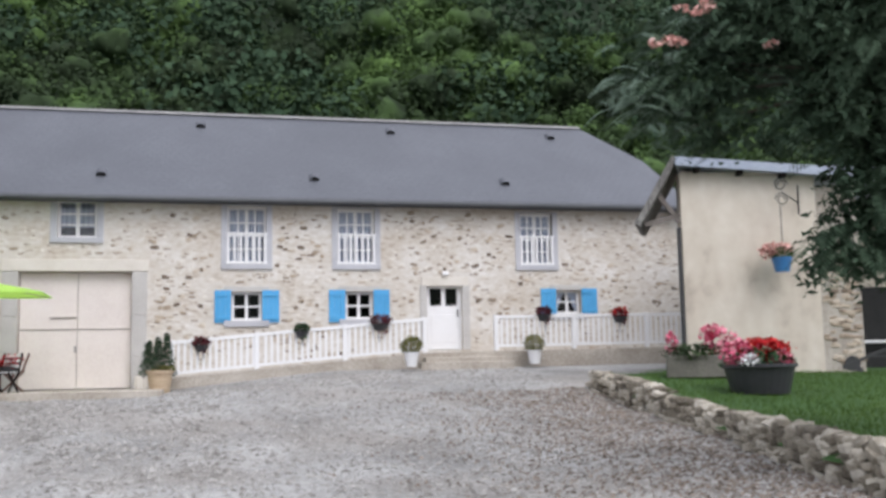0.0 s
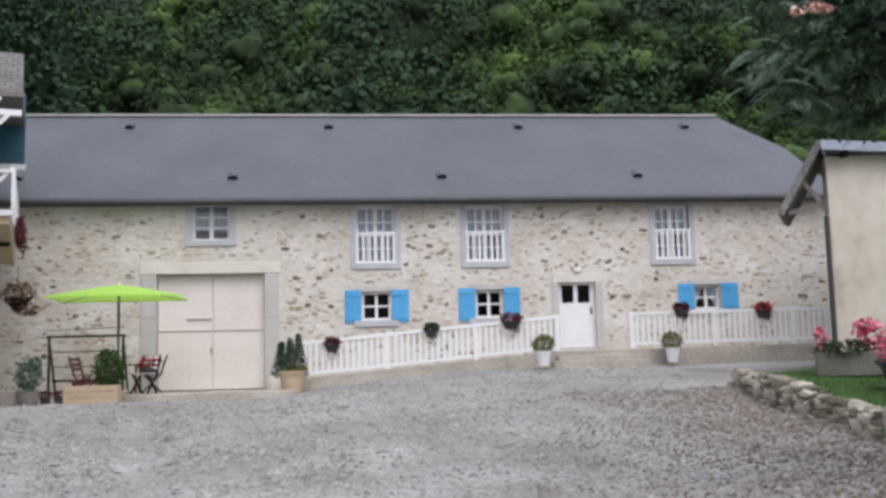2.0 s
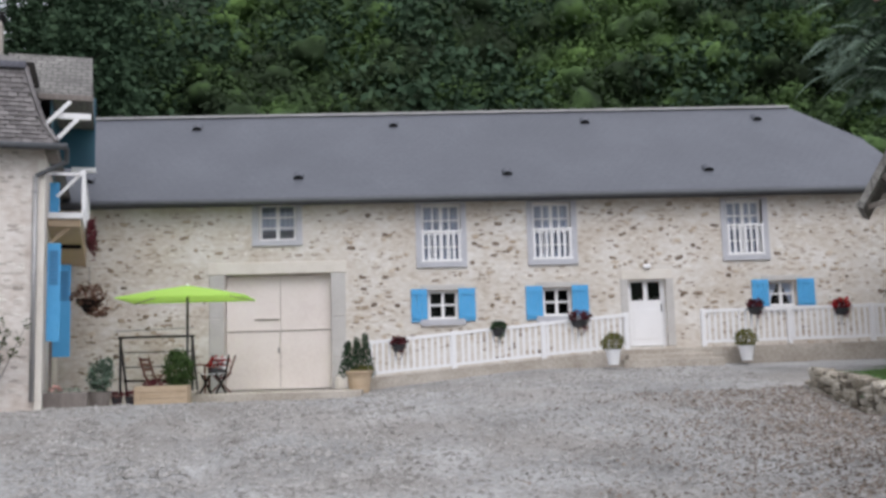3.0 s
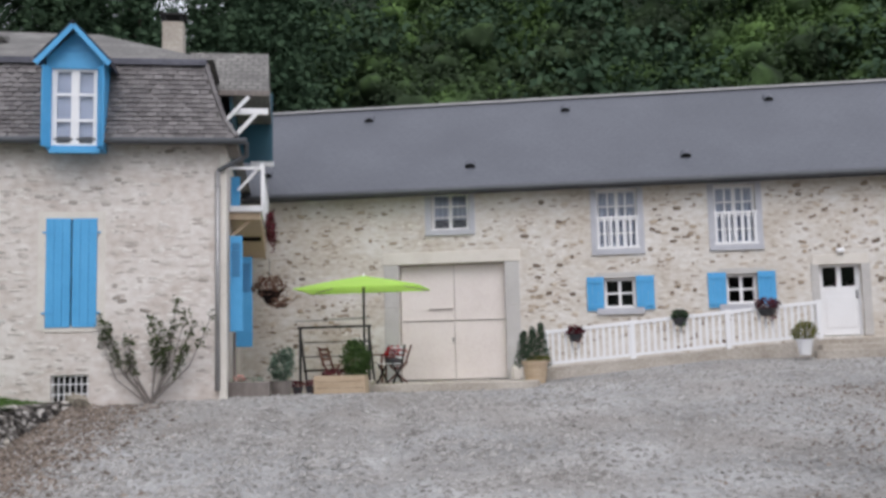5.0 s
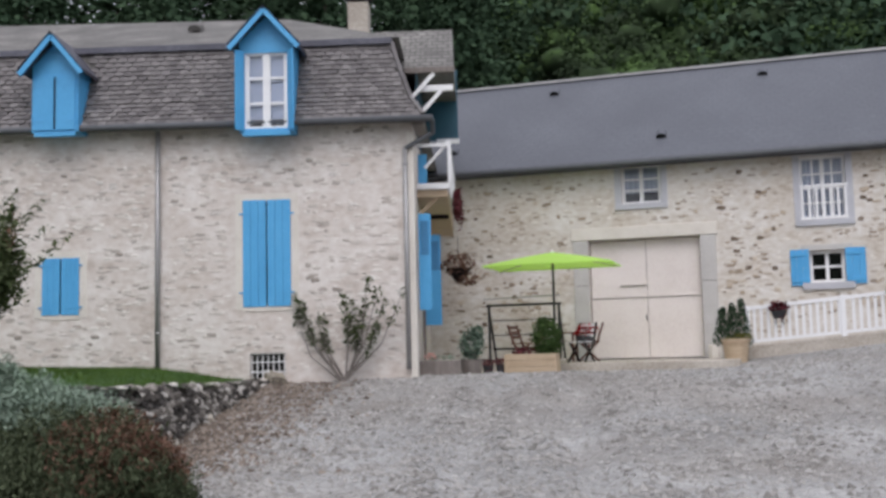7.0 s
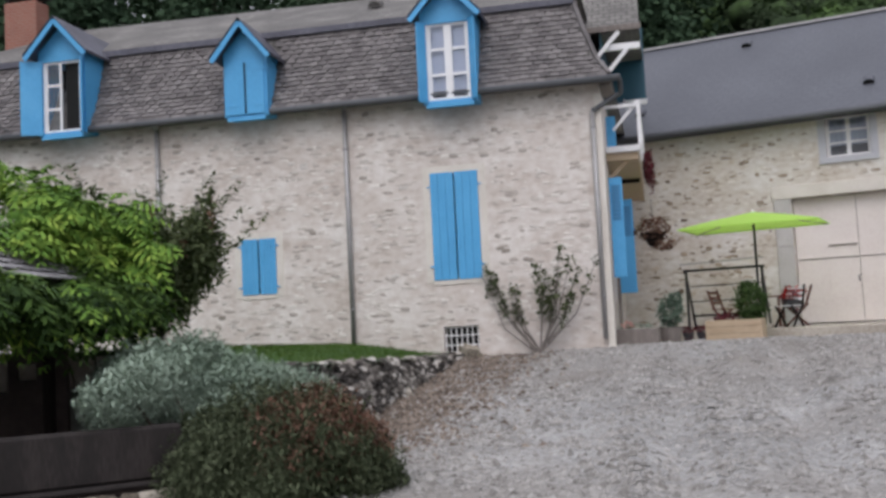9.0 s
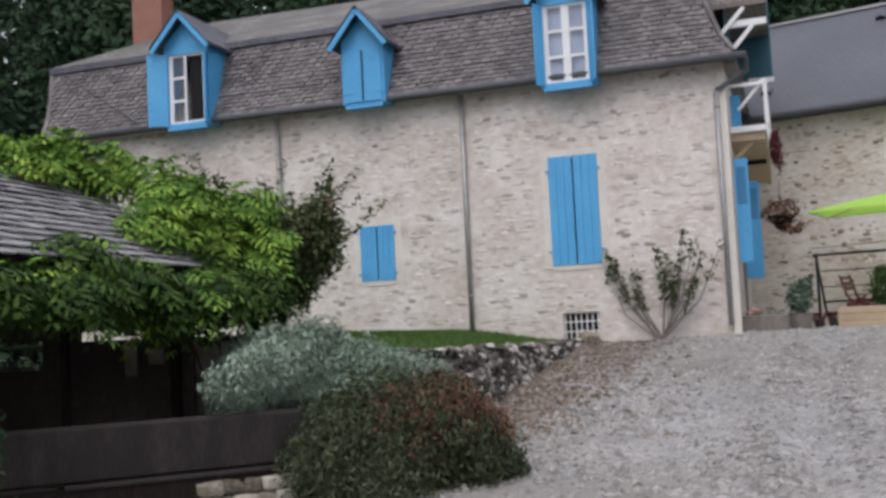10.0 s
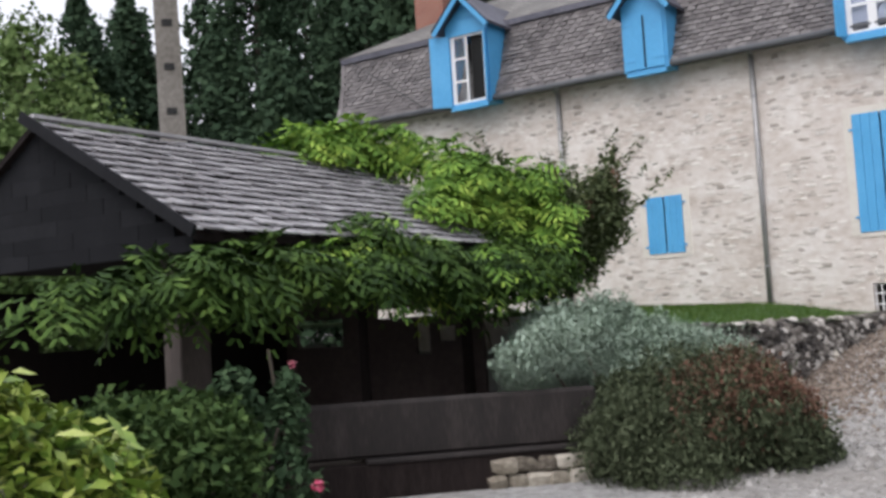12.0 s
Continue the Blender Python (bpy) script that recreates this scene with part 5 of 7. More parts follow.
part("bush", leaf_mesh("bush", rng, np.concatenate([cloud(rng, (0.36, 0, 0.68), (0.33, 0.3, 0.36), 2000, 0.6), cloud(rng, (0.28, 0, 0.95), (0.16, 0.16, 0.16), 300)]), 0.07, M_MIDGREEN), None, t)
part("blossom", leaf_mesh("blossom", rng, cloud(rng, (-0.15, 0, 0.42), (0.3, 0.16, 0.09), 150), 0.07, M_WINE, 1.2), None, t, kind="stuff")


def folding_chair(x, y, z, rz, material, seat, label):
    c = thing("folding_chair", label, "chair", pose(x, y, z, 0, 0, rz), "chairs under the parasol")
    for s in (-0.22, 0.22):
        part("leg", plank((s, -0.24, 0), (s, 0.26, 0.5), 0.03, 0.045), material, c)
        part("leg", plank((s * 0.9, 0.24, 0), (s * 0.9, -0.22, 0.46), 0.03, 0.045), material, c)
        part("back_upright", plank((s, 0.2, 0.44), (s, 0.36, 0.92), 0.03, 0.045), material, c)
    for k in range(4):
        part("seat_slat", box(-0.21, 0.21, -0.2 + k * 0.105, -0.11 + k * 0.105, 0.455, 0.475, 0.003), seat, c)
    for k in range(3):
        zz = 0.58 + k * 0.12
        part("back_slat", box(-0.2, 0.2, 0.245 + k * 0.04, 0.262 + k * 0.04, zz, zz + 0.07, 0.003), seat, c)


folding_chair(-5.75, 26.5, 1.36, 75, M_REDWOOD, M_REDWOOD, "reddish wooden folding chair")
folding_chair(-4.35, 26.25, 1.36, -20, M_OLDWOOD, M_WHITE, "dark crossed-leg chair with a pale seat")
folding_chair(-4.3, 27.0, 1.36, -80, M_REDWOOD, M_REDWOOD, "reddish wooden folding chair")
t = thing("garden_table", "small reddish wooden garden table", "table", pose(-4.95, 26.75, 1.36))
for k in range(5):
    part("top_slat", box(-0.42, 0.42, -0.36 + k * 0.145, -0.225 + k * 0.145, 0.68, 0.71, 0.003), M_REDWOOD, t)
for sx in (-0.36, 0.36):
    for sy in (-0.28, 0.28):
        part("leg", box(sx - 0.025, sx + 0.025, sy - 0.025, sy + 0.025, 0, 0.678), M_REDWOOD, t)
flowers("flower_pot", "pot of dark red flowers on the terrace", -4.3, 26.62, 1.95, 0.55, M_WINE, M_RED, M_BLACKTUB, 200, size=0.08)

# ---- by the house corner ----
t = thing("stone_trough", "low grey stone trough with small plants", "trough", pose(-6.95, 23.2, 1.16, 0, 0, 12))
bm = bmesh.new()
add_box(bm, -0.5, 0.5, -0.22, -0.14, 0.0, 0.34, 0.02)
add_box(bm, -0.5, 0.5, 0.14, 0.22, 0.0, 0.34, 0.02)
add_box(bm, -0.5, -0.42, -0.14, 0.14, 0.0, 0.34, 0.02)
add_box(bm, 0.42, 0.5, -0.14, 0.14, 0.0, 0.34, 0.02)
add_box(bm, -0.42, 0.42, -0.14, 0.14, 0.0, 0.24)
part("basin", bm, M_GREYWOOD, t)
part("foliage", leaf_mesh("foliage", rng, cloud(rng, (0.0, 0, 0.36), (0.42, 0.14, 0.08), 160), 0.06, M_SAGE), None, t, kind="stuff")
part("blossom", leaf_mesh("blossom", rng, cloud(rng, (-0.15, 0, 0.42), (0.14, 0.1, 0.07), 70), 0.05, M_PALEPINK, 1.2), None, t, kind="stuff")
t = thing("potted_shrub", "rounded grey-green shrub in a stone pot", "potted plant", pose(-6.5, 24.3, 1.14) @ Matrix.Diagonal((0.75, 0.75, 0.85, 1)))
part("pot", lathe([(0.26, 0), (0.34, 0.4), (0.36, 0.42), (0.3, 0.42), (0.29, 0.36)], 16), M_GREYWOOD, t)
part("foliage", leaf_mesh("foliage", rng, np.concatenate([cloud(rng, (0, 0, 0.8), (0.36, 0.36, 0.42), 1500, 0.5), cloud(rng, (0.2, 0, 1.1), (0.2, 0.2, 0.2), 300)]), 0.08, M_FROND), None, t)
for x, y in ((-5.98, 24.9), (-6.2, 24.6)):
    flowers("flower_pot", "small dark pot of red flowers by the wall", x, y, 1.33, 0.3, M_WINE, M_WINE, M_BLACKTUB, 90, "small pots by the wall")
t = thing("hanging_basket", "brown flower basket hung on the house side", "hanging basket", pose(-6.55, 23.6, 3.45))
part("basket", lathe([(0.08, -0.25), (0.26, 0.0), (0.28, 0.04), (0.22, 0.03)], 12), M_OLDWOOD, t)
part("foliage", leaf_mesh("foliage", rng, np.concatenate([cloud(rng, (0, 0, 0.12), (0.38, 0.34, 0.25), 420), cloud(rng, (0.2, 0, -0.2), (0.25, 0.2, 0.15), 200)]), 0.09, M_RUST), None, t)
part("hanger", bar((0, 0, 0.0), (0, 0, 0.75), 0.008), M_IRON, t)
t = thing("balcony_flowers", "trailing wine-red balcony flowers", "flowers", pose(-7.22, 22.13, 0, 0, 0, 15.37))
part("foliage", leaf_mesh("foliage", rng, cloud(rng, (1.0, 4.2, 5.3), (0.12, 1.6, 0.35), 500), 0.09, M_WINE), None, t)
part("blossom", leaf_mesh("blossom", rng, cloud(rng, (1.04, 4.2, 5.2), (0.12, 1.7, 0.5), 170), 0.07, M_WINE, 1.4), None, t, kind="stuff")

# ---- bare shrub against the house ----
t = thing("wall_shrub", "sparse rose-like shrub with bare stems against the house", "shrub", pose(-8.45, 21.55, 1.1))
pts, sr = [], random.Random(4)
for k in range(17):
    an = radians(-58 + 116 * k / 16) + sr.uniform(-0.2, 0.2)
    h = 1.25 + 1.0 * sr.random() * (0.75 + 0.25 * math.cos(an))
    a_ = Vector((sr.uniform(-0.08, 0.08), 0.0, 0))
    c_ = a_ + Vector((math.sin(an) * h * 0.5 + sr.uniform(-0.08, 0.08), sr.uniform(-0.1, 0.12), h * 0.4))
    e_ = a_ + Vector((math.sin(an) * h * 0.78, sr.uniform(-0.2, 0.2), h * (0.86 + 0.1 * math.cos(an))))
    bm = bmesh.new()
    add_bar(bm, a_, c_, 0.02, 5, 0.015)
    add_bar(bm, c_, e_, 0.015, 5, 0.006)
    for q in range(3):
        f_ = 0.3 + 0.2 * q
        s_ = c_.lerp(e_, f_)
        add_bar(bm, s_, s_ + Vector((sr.uniform(-0.2, 0.2), sr.uniform(-0.1, 0.1), sr.uniform(0.05, 0.22))), 0.007, 4, 0.003)
    part("stem", bm, M_GREYWOOD, t)
    for f_ in (0.2, 0.45, 0.7, 0.9, 1.05):
        if sr.random() < 0.75:
            s_ = c_.lerp(e_, f_)
            pts.append(cloud(rng, tuple(s_), (0.11, 0.10, 0.14), 26, 0.2))
part("foliage", leaf_mesh("foliage", rng, np.concatenate(pts), 0.08, M_CRAPE, 1.8), None, t)

# ---- right-hand lawn with its dry-stone wall ----
lx = [6.2 + 0.4 * i for i in range(50)]
ly = [6.0 + 0.4 * i for i in range(44)]
solo("lawn_east", mesh_of("lawn_east", *sheet(lx, ly, lambda x, y: lawn_z(x, y) - 0.25 * (x < wall_x(y) + 0.1), lambda x, y: x < wall_x(y) + 0.12 or (x < 10.4 and y > 21.3 - 0.35 * (10.4 - x)) or y > 22.6), M_GRASSSOIL, True), None, "green mown lawn behind the low stone wall", "lawn", kind="structure")


def blades(rng, n, place, height=0.06):
    v, fcs = [], []
    for k in range(n):
        x, y, z = place()
        an, h = rng.random() * 6.28, height * (0.5 + rng.random())
        dx, dy = 0.006 * math.cos(an), 0.006 * math.sin(an)
        lean = rng.normal(size=2) * 0.35 * h
        v += [(x - dx, y - dy, z - 0.01), (x + dx, y + dy, z - 0.01), (x + lean[0], y + lean[1], z + h)]
        fcs.append((3 * k, 3 * k + 1, 3 * k + 2))
    return v, fcs


def on_right_lawn():
    while True:
        y = 9 + 13 * rng.random()
        x = wall_x(y) + 0.2 + (7.0 * rng.random())
        if not (x < 10.4 and y > 21.2 - 0.35 * (10.4 - x)) and y < 21.0 - 0.24 * (x - 10.5):
            return x, y, lawn_z(x, y)


solo("grass_east", mesh_of("grass_east", *blades(rng, 32000, on_right_lawn), M_GRASS), None, "short green grass blades of the lawn", "grass", kind="stuff")

# tub, trough, hanging pot and flowers on the lawn
t = thing("flower_tub", "round black tub full of red and pink flowers on the lawn", "planter", pose(9.86, 16.95, 1.12))
part("tub", lathe([(0.5, 0), (0.62, 0.46), (0.67, 0.47), (0.67, 0.53), (0.6, 0.53), (0.58, 0.45)], 26), M_BLACKTUB, t, smooth=False)
part("soil", lathe([(0.59, 0.42), (0.59, 0.46)], 20), M_EARTH, t)
part("foliage", leaf_mesh("foliage", rng, cloud(rng, (0, 0, 0.6), (0.62, 0.6, 0.24), 900), 0.1, M_ROSE), None, t)
part("red_blossom", leaf_mesh("red_blossom", rng, cloud(rng, (0.12, 0.05, 0.78), (0.5, 0.4, 0.22), 800, 0.6), 0.085, M_RED, 1.2), None, t, kind="stuff")
part("pink_blossom", leaf_mesh("pink_blossom", rng, np.concatenate([cloud(rng, (-0.45, -0.1, 0.72), (0.28, 0.3, 0.26), 330), cloud(rng, (0.3, -0.3, 0.62), (0.2, 0.2, 0.16), 160)]), 0.08, M_PINK, 1.2), None, t, kind="stuff")
part("white_blossom", leaf_mesh("white_blossom", rng, cloud(rng, (-0.4, -0.42, 0.58), (0.2, 0.15, 0.12), 110), 0.07, M_WHITE, 1.2), None, t, kind="stuff")
t = thing("flower_trough", "long grey stone trough of pink flowers before the outbuilding", "trough", pose(10.0, 19.6, 1.4, 0, 0, -24))
bm = bmesh.new()
for q in ((-0.62, 0.62, -0.28, -0.2), (-0.62, 0.62, 0.2, 0.28), (-0.62, -0.54, -0.2, 0.2), (0.54, 0.62, -0.2, 0.2)):
    add_box(bm, *q, 0.0, 0.46, 0.02)
add_box(bm, -0.54, 0.54, -0.2, 0.2, 0.0, 0.36)
part("basin", bm, M_TROUGH, t)
part("foliage", leaf_mesh("foliage", rng, cloud(rng, (-0.1, -0.1, 0.5), (0.55, 0.25, 0.2), 700), 0.09, M_WOODS), None, t)
part("pink_blossom", leaf_mesh("pink_blossom", rng, np.concatenate([cloud(rng, (0.45, 0, 0.72), (0.35, 0.2, 0.3), 360), cloud(rng, (-0.5, 0.05, 0.72), (0.12, 0.12, 0.24), 110), cloud(rng, (0.3, 0, 0.95), (0.2, 0.12, 0.16), 120)]), 0.085, M_PINK, 1.2), None, t, kind="stuff")
t = thing("hanging_pot", "blue pot of pink flowers on a scrolled iron bracket", "hanging pot", pose(10.5, 21.0, 0, 0, 0, -13.5))
part("pot", lathe([(0.15, 0), (0.21, 0.26), (0.225, 0.27), (0.225, 0.31), (0.19, 0.31)], 16), M_BLUEPOT, t, "glazed blue pot", m=pose(2.02, -0.5, 3.63), smooth=False)
part("foliage", leaf_mesh("foliage", rng, cloud(rng, (2.02, -0.5, 4.02), (0.28, 0.26, 0.14), 420), 0.075, M_WOODS), None, t)
part("blossom", leaf_mesh("blossom", rng, np.concatenate([cloud(rng, (1.9, -0.5, 4.14), (0.34, 0.28, 0.13), 330), cloud(rng, (1.7, -0.5, 4.04), (0.14, 0.14, 0.14), 90)]), 0.07, M_PALEPINK, 1.2), None, t, kind="stuff")


def scroll(cx, cz, r, turns, flip=1):
    bm = bmesh.new()
    last = None
    for k in range(int(18 * turns) + 1):
        an = 2 * math.pi * k / 18
        rr = r * (1 - 0.62 * k / (18 * turns))
        p = (cx + flip * rr * math.cos(an), -0.5, cz + rr * math.sin(an))
        if last:
            add_bar(bm, last, p, 0.014, 5)
        last = p
    return bm


part("scroll", scroll(2.08, 5.55, 0.15, 1.6), M_IRON, t)
part("scroll", scroll(2.1, 5.22, 0.15, 1.6, -1), M_IRON, t)
part("arm", bar((2.1, -0.5, 5.38), (2.62, -0.02, 5.2), 0.016), M_IRON, t)
part("wall_bar", bar((2.62, -0.02, 5.6), (2.62, -0.02, 4.95), 0.016), M_IRON, t)
chain = part("chain", bar((2.05, -0.5, 5.08), (2.05, -0.5, 4.3), 0.01), M_IRON, t)
t = thing("iron_implement", "old black iron farm implement on the grass", "farm tool", pose(13.5, 19.2, 1.47, 0, 0, -13))
part("beam", plank((-0.35, 0, 0.1), (0.8, 0, 0.52), 0.06, 0.06), M_IRON, t)
part("foot", plank((-0.35, 0, 0.1), (0.05, 0, 0.02), 0.05, 0.1), M_IRON, t)
part("handle", plank((0.3, 0.02, 0.3), (0.9, 0.1, 0.3), 0.04, 0.04), M_IRON, t)
part("wheel", lathe([(0.13, -0.02), (0.16, -0.02), (0.16, 0.02), (0.13, 0.02)], 16), M_IRON, t, m=pose(-0.15, 0, 0.16, 90, 0, 0))

# ---- left lawn ----
LWX = [(12.6, -8.35), (15.0, -8.55), (16.6, -8.98), (19.0, -9.55), (21.6, -10.08)]


def lw_x(y):
    return ramp_of(LWX, y)


def lw_top(y):
    return ramp_of([(13, 1.34), (16, 1.26), (19.7, 1.19), (21.7, 1.17)], y)


def lawn_west_z(x, y):
    return lw_top(y) - 0.02 + 0.3 * ease(0.1, 2.6, lw_x(y) - x)


lx = [-24 + 0.4 * i for i in range(42)]
ly = [12.4 + 0.4 * i for i in range(26)]
solo("lawn_west", mesh_of("lawn_west", *sheet(lx, ly, lawn_west_z, lambda x, y: x > lw_x(y) - 0.1 or y > 21.5), M_GRASSSOIL, True), None, "raised strip of green lawn before the house", "lawn", kind="structure")


def on_left_lawn():
    y = 14 + 7.4 * rng.random()
    x = lw_x(y) - 0.15 - 6.0 * rng.random()
    return x, y, lawn_west_z(x, y)


solo("grass_west", mesh_of("grass_west", *blades(rng, 22000, on_left_lawn), M_GRASS), None, "short green grass blades before the house", "grass", kind="stuff")

# ---- shrubs and climbers round the shed ----
def shrub(name, label, category, blobs, size, leaf, aspect=2.0, up=0.35, stems=0, extra=None, rise=0.0):
    base = np.mean([np.array(b[0]) for b in blobs], axis=0)
    t = thing(name, label, category, pose(base[0], base[1], ground_z(base[0], base[1])))
    off = np.array([base[0], base[1], ground_z(base[0], base[1])])
    pts = np.concatenate([cloud(rng, np.array(c) - off, r, n, sh) for c, r, n, sh in blobs])
    part("foliage", leaf_mesh("foliage", rng, pts, size, leaf, aspect, up, rise=rise), None, t)
    for k in range(stems):
        b = blobs[k % len(blobs)]
        e = Vector(np.array(b[0]) - off) + Vector(rng.normal(size=3) * 0.15)
        part("stem", bar((0.25 * math.cos(k * 2.4), 0.25 * math.sin(k * 2.4), -0.05), e, 0.03, 6, 0.012), M_BARK, t)
    if extra:
        nm, blobs2, s2, mat2 = extra
        pts = np.concatenate([cloud(rng, np.array(c) - off, r, n, sh) for c, r, n, sh in blobs2])
        part(nm, leaf_mesh(nm, rng, pts, s2, mat2, 2.2, up, rise=rise), None, t, kind="stuff")
    return t


def tufts(blobs, n, size, per):
    """Small shoots that stand out all over the upper skin of a bush."""
    out = []
    for k in range(n):
        c, r, _, _ = blobs[k % len(blobs)]
        d = rng.normal(size=3)
        d[2] = abs(d[2]) * 0.9 + 0.1
        d /= np.linalg.norm(d)
        p = np.array(c) + d * np.array(r) * rng.uniform(0.95, 1.2)
        w = size * rng.uniform(0.6, 1.3)
        out.append((tuple(p), (w * 0.7, w * 0.7, w * 1.5), per, 0.15))
    return out


SAGE = [
    ((-9.55, 11.9, 1.2), (0.55, 0.7, 0.5), 0, 0), ((-8.65, 12.4, 0.9), (0.62, 0.7, 0.5), 0, 0), ((-9.1, 12.1, 1.5), (0.3, 0.35, 0.22), 0, 0), ((-7.86, 11.65, 0.98), (0.55, 0.55, 0.42), 0, 0), ((-8.35, 10.7, 1.25), (0.5, 0.5, 0.33), 0, 0)]
HEATH = [
    ((-7.1, 10.1, 0.35), (0.55, 0.55, 0.5), 0, 0), ((-6.7, 10.6, 0.45), (0.62, 0.6, 0.52), 0, 0), ((-6.25, 11.0, 0.28), (0.48, 0.5, 0.42), 0, 0), ((-6.9, 11.3, 0.6), (0.5, 0.5, 0.48), 0, 0), ((-7.45, 10.65, 0.6), (0.4, 0.42, 0.42), 0, 0)]
shrub("sage_bush", "mounded grey-green lavender bush by the shed", "bush", [
    ((-9.55, 11.9, 1.2), (0.55, 0.7, 0.5), 9500, 0.7), ((-8.65, 12.4, 0.9), (0.62, 0.7, 0.5), 9500, 0.7), ((-9.3, 11.0, 0.95), (0.36, 0.42, 0.42), 3000, 0.6),
    ((-9.35, 12.6, 1.3), (0.45, 0.5, 0.36), 3000, 0.7), ((-8.5, 11.9, 0.6), (0.5, 0.5, 0.4), 3500, 0.7), ((-9.1, 12.1, 1.5), (0.3, 0.35, 0.22), 2200, 0.6), ((-7.95, 9.5, 1.18), (0.26, 0.26, 0.2), 1300, 0.5), ((-7.9, 9.95, 1.32), (0.36, 0.36, 0.25), 2000, 0.6), ((-8.35, 10.7, 1.25), (0.5, 0.5, 0.33), 3000, 0.65), ((-7.86, 11.65, 0.98), (0.55, 0.55, 0.42), 6000, 0.6), ((-7.85, 12.3, 0.95), (0.55, 0.6, 0.38), 5000, 0.6), ((-7.75, 11.0, 0.75), (0.42, 0.5, 0.42), 4500, 0.5)] + tufts(SAGE, 90, 0.11, 70), 0.065, M_SAGE, 3.6, 1.0, 6, rise=0.5)
shrub("heath_bush", "tall loose dark green bush with rusty twigs at the gravel edge", "bush", [
    ((-7.1, 10.1, 0.35), (0.55, 0.55, 0.5), 9000, 0.45), ((-6.7, 10.6, 0.45), (0.62, 0.6, 0.52), 10000, 0.45), ((-6.25, 11.0, 0.28), (0.48, 0.5, 0.42), 6000, 0.45), ((-6.9, 11.3, 0.6), (0.5, 0.5, 0.48), 6000, 0.45),
    ((-6.6, 10.05, 0.15), (0.55, 0.4, 0.35), 5000, 0.45), ((-7.45, 10.65, 0.6), (0.4, 0.42, 0.42), 5000, 0.45), ((-6.05, 11.35, 0.15), (0.3, 0.35, 0.25), 2500, 0.4), ((-6.75, 10.7, 0.5), (0.85, 0.85, 0.68), 2600, 0.85), ((-7.1, 10.9, 0.75), (0.6, 0.6, 0.5), 1800, 0.7)] + tufts(HEATH, 130, 0.11, 60),
    0.06, M_HEATH, 3.6, 0.3, 5, ("rusty_growth", [((-6.85, 11.45, 0.72), (0.52, 0.5, 0.42), 5200, 0.5), ((-6.4, 11.35, 0.52), (0.42, 0.42, 0.38), 4200, 0.5), ((-6.65, 10.8, 0.62), (0.62, 0.6, 0.46), 4200, 0.7)] + tufts(HEATH[1:4], 30, 0.12, 40), 0.05, M_RUST), 1.1)
shrub("variegated_bush", "yellow-green glossy variegated bush beside the gravel", "bush", [
    ((-7.1, 4.5, 0.8), (0.55, 0.5, 0.55), 2000, 0.6), ((-6.85, 4.9, 0.7), (0.4, 0.36, 0.42), 1400, 0.6), ((-6.95, 4.3, 1.22), (0.36, 0.36, 0.3), 800, 0.6), ((-6.65, 5.05, 0.45), (0.32, 0.32, 0.35), 800, 0.6)], 0.13, M_LAUREL, 2.3, 0.45, 4)
shrub("green_bush", "dark green leafy bush before the shed", "bush", [
    ((-8.2, 5.7, 0.72), (0.7, 0.6, 0.5), 4200, 0.5), ((-8.45, 6.3, 0.85), (0.55, 0.5, 0.34), 3200, 0.5), ((-8.0, 6.2, 0.6), (0.5, 0.5, 0.5), 2600, 0.5)], 0.085, M_MIDGREEN, 1.9, 0.35, 4)
t = shrub("rose_bush", "upright rose bush with a few pink blooms", "rose bush", [
    ((-8.15, 7.05, 0.9), (0.16, 0.16, 0.42), 520, 0.3), ((-8.3, 6.75, 0.8), (0.22, 0.2, 0.4), 520, 0.4), ((-8.1, 7.0, 0.35), (0.26, 0.26, 0.3), 420, 0.4), ((-8.2, 6.6, 1.2), (0.16, 0.16, 0.16), 160, 0.4)], 0.085, M_ROSE, 1.6, 0.3, 5,
    ("blossom", [((-7.6, 6.95, 0.42), (0.05, 0.05, 0.045), 40, 0.2), ((-8.12, 7.1, 1.33), (0.02, 0.02, 0.03), 10, 0.2)], 0.06, M_PINK))


def frond_points(rng, c, r, n, leaflets=9, length=0.34):
    """Leaflets set in pairs along drooping stalks."""
    st = cloud(rng, c, r, n, 0.6)
    d = st - np.array(c)
    d[:, 2] = np.abs(d[:, 2]) * 0.2
    d += rng.normal(size=d.shape) * 0.35 * np.array(r)
    d /= np.linalg.norm(d, axis=1)[:, None] + 1e-6
    out = []
    for k in range(leaflets):
        f_ = k / (leaflets - 1)
        p = st + d * length * f_
        p[:, 2] -= 0.30 * length * f_ * f_
        out.append(p + rng.normal(size=p.shape) * 0.025)
    return np.concatenate(out)


